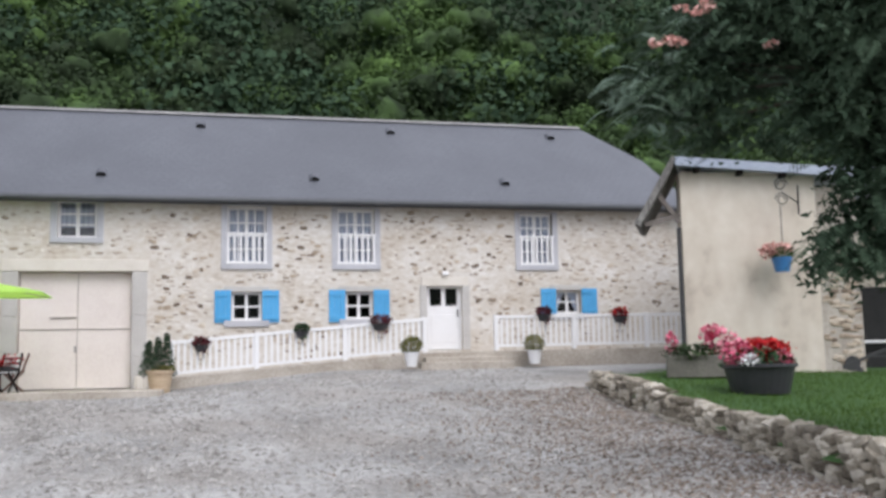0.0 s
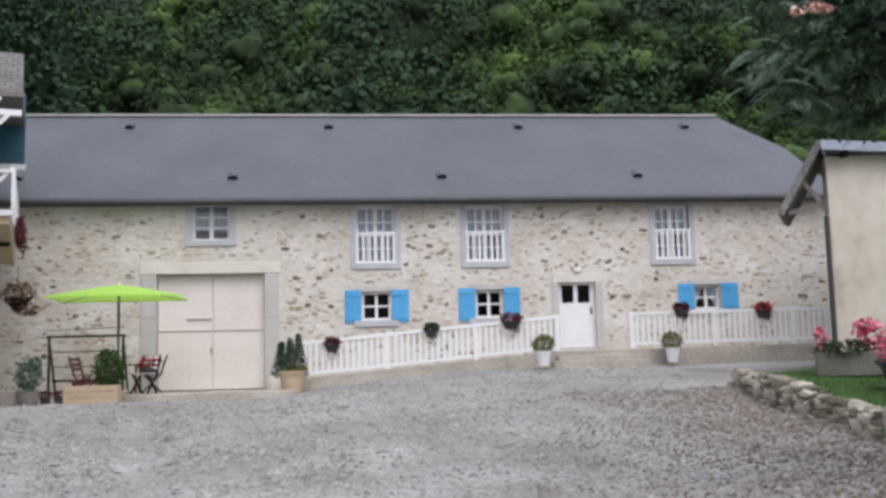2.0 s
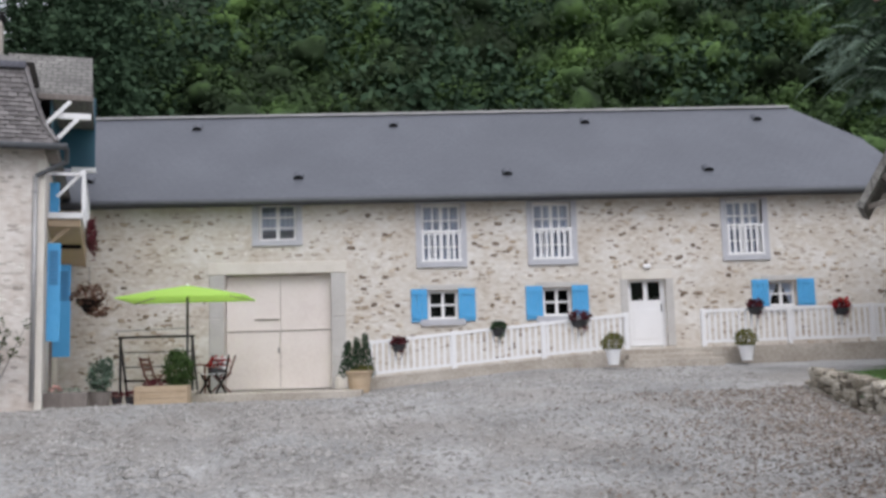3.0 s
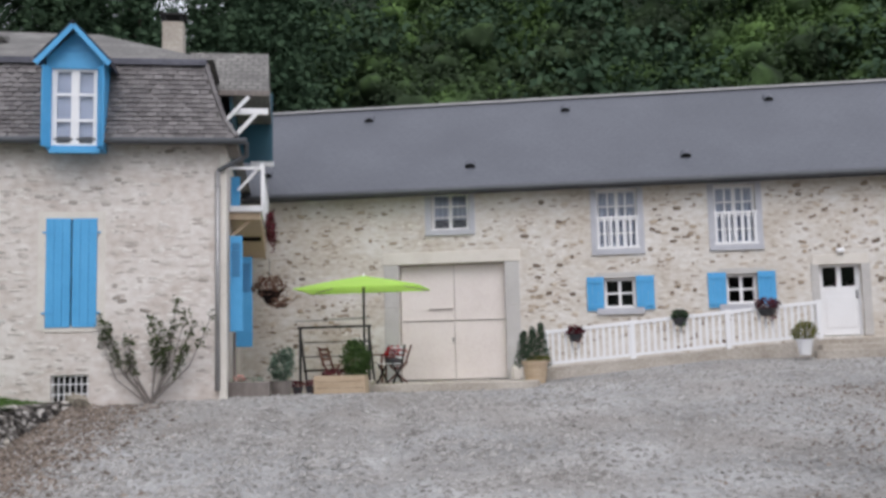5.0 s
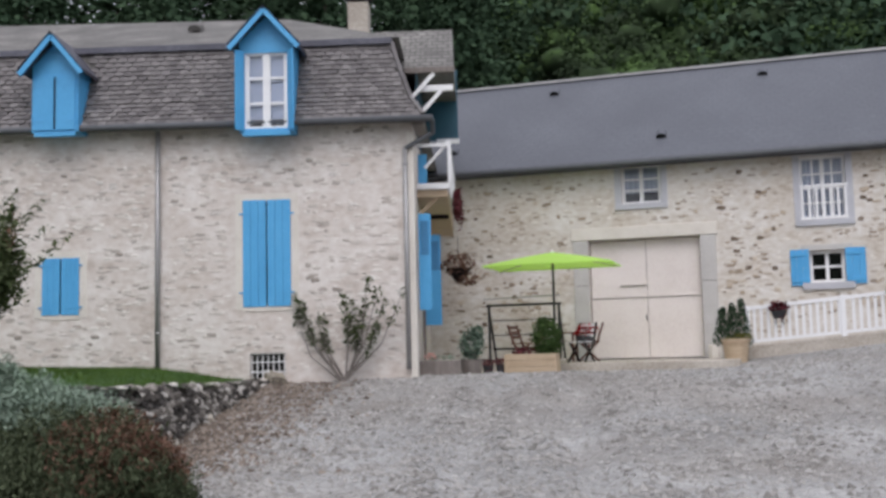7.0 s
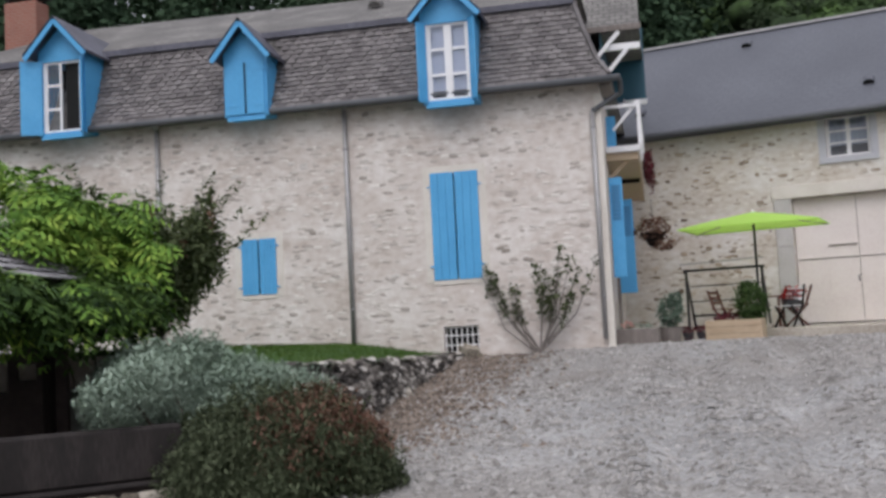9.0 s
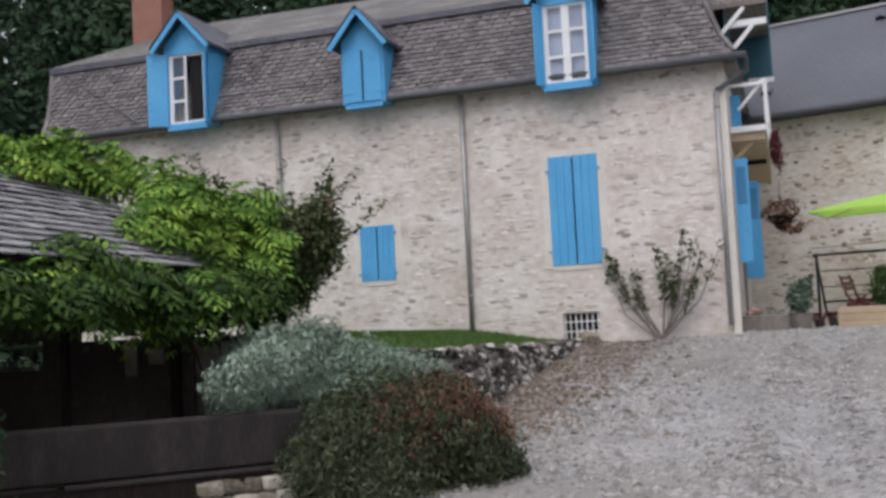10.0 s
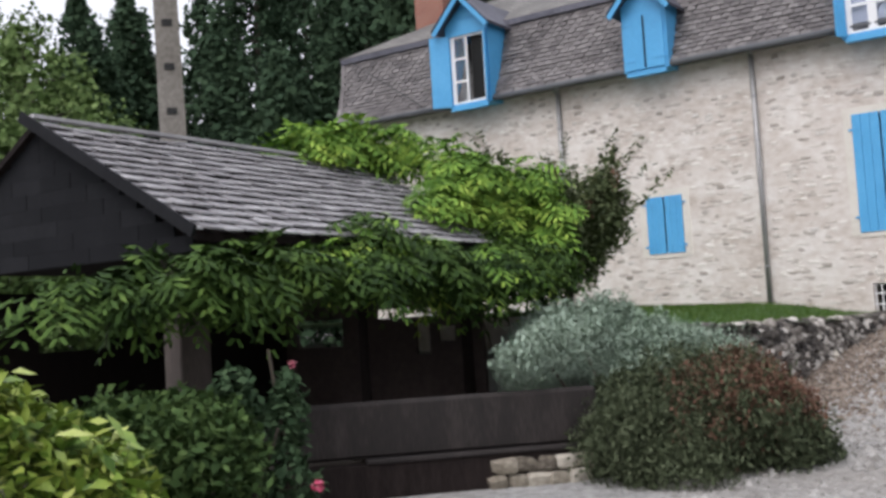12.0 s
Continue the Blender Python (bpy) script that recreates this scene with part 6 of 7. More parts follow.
def feathers(name, rng, roots, length, material, pairs=14, wide=0.34, thin=0.026, droop=0.75):
    """Drooping feather-shaped fronds: narrow pinnae in pairs along each arching stalk."""
    v, fcs = [], []
    for c, out in roots:
        d = Vector(out).normalized()
        side = d.cross(Vector((0, 0, 1))).normalized()
        side = (side + Vector(rng.normal(size=3)) * 0.25).normalized()
        ln = length * (0.7 + 0.6 * rng.random())
        for k in range(pairs):
            f_ = (k + 0.5) / pairs
            p = Vector(c) + d * ln * f_ + Vector((0, 0, -droop * ln * f_ * f_))
            run = (d + Vector((0, 0, -1.5 * f_))).normalized()
            w = ln * wide * math.sin(math.pi * min(0.97, 0.18 + 0.78 * f_))
            for s in (-1, 1):
                tip = p + (side * s * 0.85 + run * 0.5).normalized() * w + Vector((0, 0, -0.25 * w))
                mid = p.lerp(tip, 0.5)
                b = len(v)
                v += [p, mid + run * ln * thin, tip, mid - run * ln * thin]
                fcs.append((b, b + 1, b + 2, b + 3))
    return mesh_of(name, v, fcs, material)


def frond_roots(rng, c, r, n):
    """Roots and headings of fronds all over a clump."""
    lumps = cloud(rng, c, np.array(r) * 0.75, 9, 0.7)
    p = np.concatenate([cloud(rng, q, np.array(r) * 0.42, n // 9 + 1, 0.4) for q in lumps])
    d = (p - np.array(c)) / np.array(r)
    return [(tuple(q), (e[0] + 0.8 * rng.normal(), e[1] + 0.8 * rng.normal() - 0.2, 0.15 + 0.4 * e[2] + 0.3 * rng.normal())) for q, e in zip(p, d)]


t = thing("wisteria", "lush bright green wisteria climbing over the shed eaves", "climber", pose(-9.0, 6.75, 0, 0, 0, 106.9))
W = [((0.6, -0.15, 2.2), (0.9, 0.35, 0.17), 200), ((-0.5, -0.05, 2.12), (0.7, 0.35, 0.18), 110), ((1.9, -0.15, 2.22), (0.8, 0.35, 0.18), 220), ((3.1, -0.1, 2.24), (0.8, 0.35, 0.2), 240), ((4.3, -0.1, 2.26), (0.8, 0.35, 0.2), 230),
     ((5.35, -0.1, 2.3), (0.62, 0.4, 0.36), 200), ((6.1, 0.0, 2.3), (0.5, 0.4, 0.3), 120), ((5.6, 0.5, 3.25), (0.55, 0.4, 0.35), 240), ((5.5, 0.8, 3.55), (0.65, 0.5, 0.35), 260), ((6.1, 0.4, 3.35), (0.6, 0.5, 0.45), 260), ((6.4, 0.4, 3.05), (0.45, 0.45, 0.42), 170),
     ((4.3, 2.3, 4.02), (0.5, 0.4, 0.2), 130), ((5.2, 2.3, 4.12), (0.6, 0.4, 0.28), 180), ((6.1, 2.2, 4.1), (0.6, 0.4, 0.3), 170), ((6.2, -0.1, 2.75), (0.4, 0.36, 0.4), 130), ((4.7, 0.5, 3.1), (0.25, 0.2, 0.2), 50), ((2.4, -0.05, 2.5), (0.28, 0.2, 0.27), 60), ((-1.2, 0.2, 2.0), (0.5, 0.3, 0.12), 50)]
# low fronds get the shaded leaf tone, high and outer ones the lit tone
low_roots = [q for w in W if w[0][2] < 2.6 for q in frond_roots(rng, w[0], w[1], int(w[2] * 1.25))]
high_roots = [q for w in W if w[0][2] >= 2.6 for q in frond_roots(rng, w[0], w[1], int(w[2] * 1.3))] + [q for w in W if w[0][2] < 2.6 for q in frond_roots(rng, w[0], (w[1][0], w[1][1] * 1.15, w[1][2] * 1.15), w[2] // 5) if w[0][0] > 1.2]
part("foliage", feathers("foliage", rng, low_roots, 0.46, M_WISTDARK, 5, 0.46, 0.065, 0.6), None, t, "leaves hanging along the eaves, shade put into their green", kind="stuff")
part("young_foliage", feathers("young_foliage", rng, high_roots, 0.46, M_WISTERIA, 5, 0.46, 0.065, 0.65), None, t, "lit leaves in the brighter wisteria tone", kind="stuff")
for k in range(2):
    part("vine", bar((6.0 - k * 0.04, 0.2 + 0.03 * k, 0.0 + 0.02 * k), (5.6 - 0.9 * k, 0.15, 2.1 + 0.05 * k), 0.025, 6, 0.012), M_BARK, t)

t = thing("crape_myrtle", "small dark tree with reddish flower tips before the house", "tree", pose(-12.28, 14.58, 1.3) @ Matrix.Diagonal((1.3, 1.3, 1.08, 1)))
pts, tips = [], []
for k in range(11):
    an = 2 * math.pi * k / 11
    e_ = Vector((0.75 * math.cos(an) * (0.6 + 0.4 * (k % 3) / 2), 0.75 * math.sin(an), 1.2 + 0.9 * ((k * 5) % 11) / 11))
    part("stem", bar((0.05 * math.cos(an), 0.05 * math.sin(an), 0), e_, 0.028, 6, 0.008), M_BARK, t)
    pts.append(cloud(rng, tuple(e_ * 0.92), (0.42, 0.42, 0.42), 2000, 0.15))
    for q in range(8):
        s_ = e_ + Vector(rng.normal(size=3)) * 0.22
        o_ = s_ + Vector((0.45 * math.cos(an) + 0.12 * rng.normal(), 0.45 * math.sin(an) + 0.12 * rng.normal(), 0.55))
        pts.append(np.array([s_.lerp(o_, i / 34) for i in range(35)]) + rng.normal(size=(35, 3)) * 0.028)
    up_ = e_ + Vector((0.2 * math.cos(an), 0.2 * math.sin(an), 0.45))
    pts.append(cloud(rng, tuple(e_.lerp(up_, 0.6)), (0.12, 0.12, 0.36), 120, 0.2))
    pts.append(cloud(rng, tuple(e_ * 0.55), (0.34, 0.34, 0.34), 200, 0.3))
    tips.append(cloud(rng, tuple(up_), (0.07, 0.07, 0.26), 34, 0.2))
part("crown", leaf_mesh("crown", rng, np.concatenate(pts), 0.095, M_CRAPE, 2.8, rise=0.6), None, t)
part("flower_spray", leaf_mesh("flower_spray", rng, np.concatenate(tips), 0.06, M_RUST, 1.4), None, t, kind="stuff")

# ---- pole ----
t = thing("utility_pole", "tapered aged concrete pole with dark climbing slots", "utility pole", pose(-16.0, 10.1, 0, 0, -1.2, 20))
part("shaft", bar((0, 0, -0.2), (0, 0, 11), 0.33, 4, 0.23), M_POLE, t)
# dark blocks on the shaft paint the shade of its hollow slots
for k in range(11):
    z = 2.2 + k * 0.72
    w = 0.33 - 0.10 * z / 11
    part("slot_shade", box(-0.08, 0.08, -w * 0.72 - 0.012, -w * 0.70 + 0.05, z, z + 0.11), M_DARK, t, m=pose(0, 0, 0, 0, 0, 45))
    part("slot_shade", box(w * 0.70 - 0.05, w * 0.72 + 0.012, -0.08, 0.08, z, z + 0.11), M_DARK, t, m=pose(0, 0, 0, 0, 0, 45))

# ---- silk tree at the right ----
t = thing("silk_tree", "feathery green silk tree with pink tufts, its crown toned as backlit", "tree", pose(8.9, 8.5, 0.5))
part("trunk", bar((0, 0, -0.1), (-0.2, 0.1, 3.6), 0.2, 10, 0.13), M_BARK, t)
limbs = [(-0.9, 0.8, 5.0), (-2.2, 1.5, 5.2), (-1.6, 1.0, 4.0), (-3.2, 2.1, 4.6), (0.6, -0.6, 5.4), (-1.4, 0.9, 3.0)]
for e_ in limbs:
    part("limb", bar((-0.2, 0.1, 3.3), e_, 0.07, 7, 0.02), M_BARK, t)
S = [((-1.2, 0.9, 4.75), (1.2, 0.9, 0.9), 420), ((-2.5, 1.7, 4.95), (0.8, 0.7, 0.45), 200), ((-1.7, 1.2, 3.9), (0.7, 0.5, 0.5), 160), ((-3.3, 2.2, 4.35), (0.45, 0.45, 0.35), 90), ((-1.55, 1.1, 3.05), (0.42, 0.4, 0.42), 110), ((-1.9, 1.35, 2.35), (0.3, 0.3, 0.32), 60), ((-1.3, 0.9, 2.5), (0.35, 0.35, 0.4), 80), ((-2.9, 1.9, 3.75), (0.35, 0.3, 0.25), 30), ((0.2, 0.0, 5.2), (1.4, 1.2, 0.9), 250), ((-1.9, 1.3, 5.5), (1.0, 0.8, 0.5), 220)]
part("crown", leaf_mesh("crown", rng, np.concatenate([frond_points(rng, c, r, int(n * 2.6), 12, 0.4) for c, r, n in S]), 0.1, M_FEATHER, 2.4, 0.3), None, t)
FR = [(-4.0, 2.45, 4.25), (-3.8, 2.35, 4.05), (-3.65, 2.3, 4.7), (-3.5, 2.2, 5.1), (-3.2, 2.05, 5.25), (-3.3, 2.1, 4.35), (-2.9, 1.9, 5.0), (-2.5, 1.65, 4.85), (-3.6, 2.25, 3.8), (-4.05, 2.5, 4.5), (-2.2, 1.4, 5.1), (-2.7, 1.75, 4.3)]

roots = []
for c in FR:
    for k in range(15):
        an = 2.4 * k
        roots.append((tuple(np.array(c) + rng.normal(size=3) * 0.16), (math.cos(an) - 0.5, math.sin(an) - 0.3, 0.25 + 0.3 * rng.random())))
part("pale_frond", feathers("pale_frond", rng, roots, 0.42, M_FROND), None, t, "pale feathery outer fronds", kind="stuff")
roots = []
for c, r, n in S:
    for p in cloud(rng, c, r, n // 3, 0.85):
        d = p - np.array(c)
        roots.append((tuple(p), (d[0] / r[0] - 0.2, d[1] / r[1] - 0.3, 0.15)))
part("dark_frond", feathers("dark_frond", rng, roots, 0.5, M_FEATHER), None, t, "hanging fronds, back light put into their dark tone", kind="stuff")
for c in FR[::2]:
    part("limb", bar((-1.6, 1.0, 4.2), c, 0.03, 6, 0.01), M_BARK, t)
part("pink_tuft", leaf_mesh("pink_tuft", rng, np.concatenate([cloud(rng, c, (0.09, 0.09, 0.05), 40, 0.3) for c in ((-3.75, 1.56, 5.03), (-3.6, 1.48, 4.96), (-3.44, 1.39, 5.0), (-4.01, 1.69, 4.65), (-3.79, 1.58, 4.64), (-2.95, 1.11, 4.52), (-3.87, 1.62, 4.67), (-3.52, 1.44, 5.04))]), 0.05, M_PALEPINK, 2.0), None, t, kind="stuff")

# ---- woods ----
wr = np.random.default_rng(11)


def clumps(n, xr, yr, per, size_r, floor, lift=0.5):
    """Leaf places all over many bush-like crowns, and the way out of its crown for each."""
    out, ways, cores = [], [], []
    for k in range(n):
        x, y = wr.uniform(*xr), yr[0] + (yr[1] - yr[0]) * wr.random() ** 1.15
        r = wr.uniform(*size_r)
        c = np.array((x, y, floor(x, y) + r * lift))
        tall = wr.uniform(0.8, 1.25)
        lumps = [(c, (r * 0.8, r * 0.75, r * 0.8 * tall), per // 3)]
        for q in range(8):
            d = wr.normal(size=3) + np.array((0, -0.5, 0.35))
            d /= np.linalg.norm(d)
            lr = r * wr.uniform(0.28, 0.52)
            lumps.append((c + d * r * 0.82 * np.array((1, 1, tall)), (lr, lr, lr * 0.85), per // 10))
        for lc, lr, m in lumps:
            cores.append((lc, np.array(lr) * 0.52))
            p = cloud(wr, lc, lr, m, 0.62)
            w = (p - lc) / np.array(lr)
            out.append(p)
            ways.append(w * 5.5 + (p - c) / r * 4.0 + np.array((0, -1.0, 3.5)))
    return np.concatenate(out), np.concatenate(ways), cores


def core_mesh(name, cores, material):
    """Uneven closed leaf masses inside the crowns."""
    bm = bmesh.new()
    bmesh.ops.create_icosphere(bm, subdivisions=2, radius=1)
    tv, tf = np.array([v.co[:] for v in bm.verts]), np.array([[v.index for v in f.verts] for f in bm.faces], dtype=np.int32)
    bm.free()
    v = np.concatenate([c + tv * r * (1 + 0.2 * wr.normal(size=(len(tv), 1))) for c, r in cores])
    f = np.concatenate([tf + k * len(tv) for k in range(len(cores))])
    me = bpy.data.meshes.new(name)
    me.vertices.add(len(v))
    me.vertices.foreach_set("co", v.ravel())
    me.loops.add(3 * len(f))
    me.loops.foreach_set("vertex_index", f.ravel())
    me.polygons.add(len(f))
    me.polygons.foreach_set("loop_start", np.arange(len(f), dtype=np.int32) * 3)
    me.update(calc_edges=True)
    me.materials.append(material)
    me.shade_smooth()
    return me


pts, ways, cores = clumps(330, (-28, 46), (36.5, 62), 1750, (1.5, 3.6), hill_z, 0.6)
solo("woodland", leaf_mesh("woodland", wr, pts, 0.22, M_WOODS, 1.5, face=ways), None, "dense green broadleaf wood on the slope", "woodland", kind="stuff")
solo("woodland", core_mesh("woodland", cores, M_WOODS), None, "dense inner foliage of the wood on the slope", "woodland", kind="stuff")
pts, ways, cores = clumps(150, (-60, 55), (46, 80), 800, (2.2, 4.4), hill_z, 1.1)
solo("woodland", leaf_mesh("woodland", wr, pts, 0.34, M_DARKWOODS, 1.6, face=ways), None, "darker trees among the wood on the slope", "woodland", kind="stuff")


def tall_tree(x, y, h, r, leaf, label, n=3600, conic=True, size=0.3, low=0.12):
    z0 = max(ground_z(x, y), hill_z(x, y) if y > 37 else -9)
    t = thing("tree", label, "tree", pose(x, y, z0), "trees behind the house")
    part("trunk", bar((0, 0, -0.3), (0.2, 0.1, h * 0.92), 0.28, 8, 0.05), M_BARK, t)
    pts = []
    k = 0
    for zf in np.linspace(low, 1.0, 15):
        rad = r * ((1.02 - zf) ** 0.7 if conic else math.sqrt(max(0.05, 1 - (2 * (zf - 0.45)) ** 2 * 0.85)))
        for q in range(5 if zf < 0.85 else 2):
            an = k * 2.4 + wr.random()
            e_ = (rad * 0.75 * math.cos(an), rad * 0.75 * math.sin(an), h * zf - (0.3 if conic else 0))
            if q < 2:
                part("limb", bar((0.1, 0, h * zf * 0.97), e_, 0.06, 5, 0.02), M_BARK, t)
            pts.append(cloud(wr, e_, (rad * 0.42 + 0.25, rad * 0.42 + 0.25, 0.55 + 0.03 * h), n // 15, 0.4))
            k += 1
    part("crown", leaf_mesh("crown", wr, np.concatenate(pts), size * 0.85, leaf, 1.6, face=(1.0, -0.6, 0.9)), None, t)


TREES = [(-22, 36, 17, 3.4), (-26, 33, 18, 3.6), (-30, 30, 17, 3.4), (-33.5, 27, 18, 3.6), (-36, 23.5, 17.5, 3.5), (-29, 38, 20, 4), (-38, 30, 19, 4), (-17, 40, 15, 3.4), (-12, 42, 15, 3.6), (-40, 20, 13.8, 3.2), (-43, 25, 15.6, 3.8), (-20.5, 41, 19, 3.8), (-24.5, 22.5, 13, 2.6), (-34, 34, 21, 4.2), (-23.5, 40.5, 20, 3.8), (-21.5, 43, 20.5, 4.0), (-19.0, 43.5, 20, 3.8), (-26.5, 39.5, 19.5, 3.6), (-44, 31, 19.5, 4.6), (-37, 39.5, 22, 4.6), (-41, 34, 20, 4.4), (-31.5, 37, 20, 4.0), (-27, 19, 8.5, 2.8), (-36.2, 16.6, 12.8, 3.0), (-38, 19.2, 13.5, 3.0), (-15.5, 47, 14, 4.2), (-13.2, 49, 15, 4.4)]
for x, y, h, r in TREES:
    tall_tree(x, y, h, r, M_DARKWOODS, "tall dark conifer behind the house")
for x, y, h, r in ((-30, 12.5, 9.4, 3.2), (-27, 9.0, 8.2, 2.8), (-36, 13.5, 12.5, 3.6), (-38, 9.5, 12, 3.8)):
    tall_tree(x, y, h, r, M_LIGHTLEAF, "olive-green broadleaf tree beyond the shed", 4200, False, 0.24, 0.1)

# ---- pieces: stones and slates ----
pr_ = random.Random(21)


def keep_clear(x, z, w, h, zones):
    return not any(a - w < x < b + w and c - h < z < d + h for a, b, c, d in zones)


def joined_stones(name, places, material, parent):
    """Small stones as one mesh; places: x, z, width, height, depth."""
    tb = bmesh.new()
    bmesh.ops.create_cube(tb, size=1)
    bmesh.ops.bevel(tb, geom=list(tb.edges), offset=0.25, segments=1, affect="EDGES")
    tv = np.array([v.co[:] for v in tb.verts])
    tf = [[v.index for v in f.verts] for f in tb.faces]
    tb.free()
    verts, faces = [], []
    jr = np.random.default_rng(8)
    for x, z, w, h, d in places:
        base = len(verts)
        q = tv * (1 + 0.18 * jr.normal(size=(len(tv), 1)))
        an = jr.normal() * 0.12
        ca, sa = math.cos(an), math.sin(an)
        for a, b, c in q:
            verts.append((x + (a * ca - c * sa) * w, b * d, z + (a * sa + c * ca) * h))
        faces += [[i + base for i in f] for f in tf]
    part(name, mesh_of(name, verts, faces, material), None, parent, kind="stuff")


def wall_stones(parent, variants, n_big, n_small, xr, zr, zones, wr_, hr_, dense, small_material, small_w, small_h, tilt=10):
    count = 0
    while count < n_big:
        x, z = pr_.uniform(*xr), pr_.uniform(*zr)
        if pr_.random() > dense(x, z):
            continue
        w, h = pr_.uniform(*wr_), pr_.uniform(*hr_)
        if not keep_clear(x, z, w * 0.6, h * 0.6, zones):
            continue
        part("stone", variants[count % len(variants)], None, parent, m=pose(x, 0.004, z, 0, pr_.gauss(0, tilt), 0) @ Matrix.Diagonal((w, 0.032, h, 1)))
        count += 1
    places = []
    while len(places) < n_small:
        x, z = pr_.uniform(*xr), pr_.uniform(*zr)
        w, h = pr_.uniform(*small_w), pr_.uniform(*small_h)
        if keep_clear(x, z, w * 0.6, h * 0.6, zones):
            places.append((x, z, w, h, 0.018))
    joined_stones("rubble_infill", places, small_material, parent)


sr_ = random.Random(3)
brown = [stone_mesh("stone", M_STONE, sr_) for k in range(7)]
zones = [(a - 0.2, b + 0.2, c - 0.16, d + 0.16) for a, b, c, d in UPPER] + [(s[0] - 0.03, s[3] + 0.03, s[4] - 0.15, s[5] + 0.16) for s in SHUT]
zones += [(DOOR[0] - 0.22, DOOR[1] + 0.26, 2.0, DOOR[3] + 0.3), (-5.0, -1.2, 1.0, 4.9), (-2, 14.5, 0, 1.9)]


def barn_dense(x, z):
    v = 0.28 + 0.5 * ease(0.45, 0.7, 0.5 + 0.9 * noise.noise(Vector((x * 0.45, z * 0.8, 7))))
    return v * (0.45 if x < -4 else 1.0) * (1.0 if z > 2.6 else 0.6)


wall_stones(barn_wall, brown, 290, 1900, (-8.5, 14.2), (1.5, 6.2), zones, (0.08, 0.23), (0.05, 0.12), barn_dense, M_STONES, (0.06, 0.2), (0.03, 0.08))

pale = [stone_mesh("stone", M_PALESTONE, sr_) for k in range(7)]
zones = [(-3.66, -2.2, 2.5, 5.15), (-7.9, -6.75, 2.45, 4.1), (-3.4, -2.5, 1.1, 1.8), (-0.1, 0.2, 0, 7)] + [(u - 0.62, u + 0.62, 6.1, 7) for u in (-2.85, -7.27, -11.63)] + [(u - 0.09, u + 0.09, 0, 7) for u in (-5.22, -9.57)]
wall_stones(house_wall, pale, 250, 1900, (-15.4, 0.0), (1.4, 6.45), zones, (0.10, 0.22), (0.05, 0.095), lambda x, z: (0.25 + 0.75 * ease(0.4, 0.7, 0.5 + 0.8 * noise.noise(Vector((x * 0.5, z * 0.7, 3))))) * (0.5 + 0.5 * ease(4.6, 5.6, z)), M_PALESTONES, (0.08, 0.24), (0.035, 0.08), 5)

# bare stones of the outbuilding's pier
for k in range(110):
    x, z = pr_.uniform(3.06, 3.86), pr_.uniform(1.5, 4.2)
    part("stone", brown[k % 7], None, stone_pier, m=pose(x, 0.03, z, 0, pr_.gauss(0, 6), 0) @ Matrix.Diagonal((pr_.uniform(0.11, 0.26), 0.05, pr_.uniform(0.05, 0.11), 1)))

# slates of the mansard front
W_, E_ = 0.205, 0.118


def cut_slate(w, low, high, thick, cut, material, flat):
    """A slate with its two lower corners cut off; flat: lies in x and y, else stands in x and z."""
    bm = bmesh.new()
    ring = [(-w / 2 + cut, low), (w / 2 - cut, low), (w / 2, low + cut * 0.8), (w / 2, high), (-w / 2, high), (-w / 2, low + cut * 0.8)]
    a = [bm.verts.new((p, q, 0) if flat else (p, -thick / 2, q)) for p, q in ring]
    b = [bm.verts.new((p, q, thick) if flat else (p, thick / 2, q)) for p, q in ring]
    bm.faces.new(a)
    bm.faces.new(b[::-1])
    for i in range(6):
        bm.faces.new((a[i], a[(i + 1) % 6], b[(i + 1) % 6], b[i]))
    return from_bm("slate", bm, material)


slate_me = cut_slate(W_ - 0.026, -0.025, E_ + 0.05, 0.016, 0.018, M_OLDSLATE, False)
runs = [(MAN[i], MAN[i + 1]) for i in range(3)]
lens = [math.hypot(b[1] - a[1], b[2] - a[2]) for a, b in runs]
tot = sum(lens)
tv_, tf_ = [], []
n_rows = int(tot / E_)
cut = [(-2.85, 0.60, 6.3, 9.2), (-7.27, 0.55, 6.3, 8.75), (-11.63, 0.62, 6.3, 9.3)]
for r in range(n_rows):
    s = r * E_
    i = 0
    while s > lens[i] and i < 2:
        s -= lens[i]
        i += 1
    a, b = runs[i]
    f_ = s / lens[i]
    v, z = a[1] + (b[1] - a[1]) * f_, a[2] + (b[2] - a[2]) * f_
    an = math.degrees(math.atan2(b[2] - a[2], b[1] - a[1]))
    e = a[0] + (b[0] - a[0]) * f_
    west = WEST[i] + (WEST[i + 1] - WEST[i]) * f_
    u = -15.5 - west + (W_ / 2 if r % 2 else W_)
    while u < 0.0 + e - 0.05:
        if not any(abs(u - c) < w - 0.04 and z < zz for c, w, z_, zz in cut):
            m = pose(u + pr_.gauss(0, 0.006), v - 0.03 + pr_.gauss(0, 0.004), z + pr_.gauss(0, 0.004), an - 90 - 13 + pr_.gauss(0, 1.2), pr_.gauss(0, 0.8), 0)
            if u > -3.95:
                part("slate", slate_me, None, mansard, m=m)
            else:
                base = len(tv_)
                tv_ += [m @ vv.co for vv in slate_me.vertices]
                tf_ += [[k + base for k in p.vertices] for p in slate_me.polygons]
        u += W_
part("slate_infill", mesh_of("slate_infill", tv_, tf_, M_OLDSLATES), None, mansard, kind="stuff")

# slates of the shed, front slope
an = math.degrees(math.atan2(SR - SE, SD / 2))
SW, SX = 0.25, 0.185
shed_slate = cut_slate(SW - 0.05, -0.05, SX + 0.06, 0.018, 0.022, M_SHEDSLATE, True)
half_slate = cut_slate(SW / 2 - 0.05, -0.05, SX + 0.06, 0.018, 0.015, M_SHEDSLATE, True)
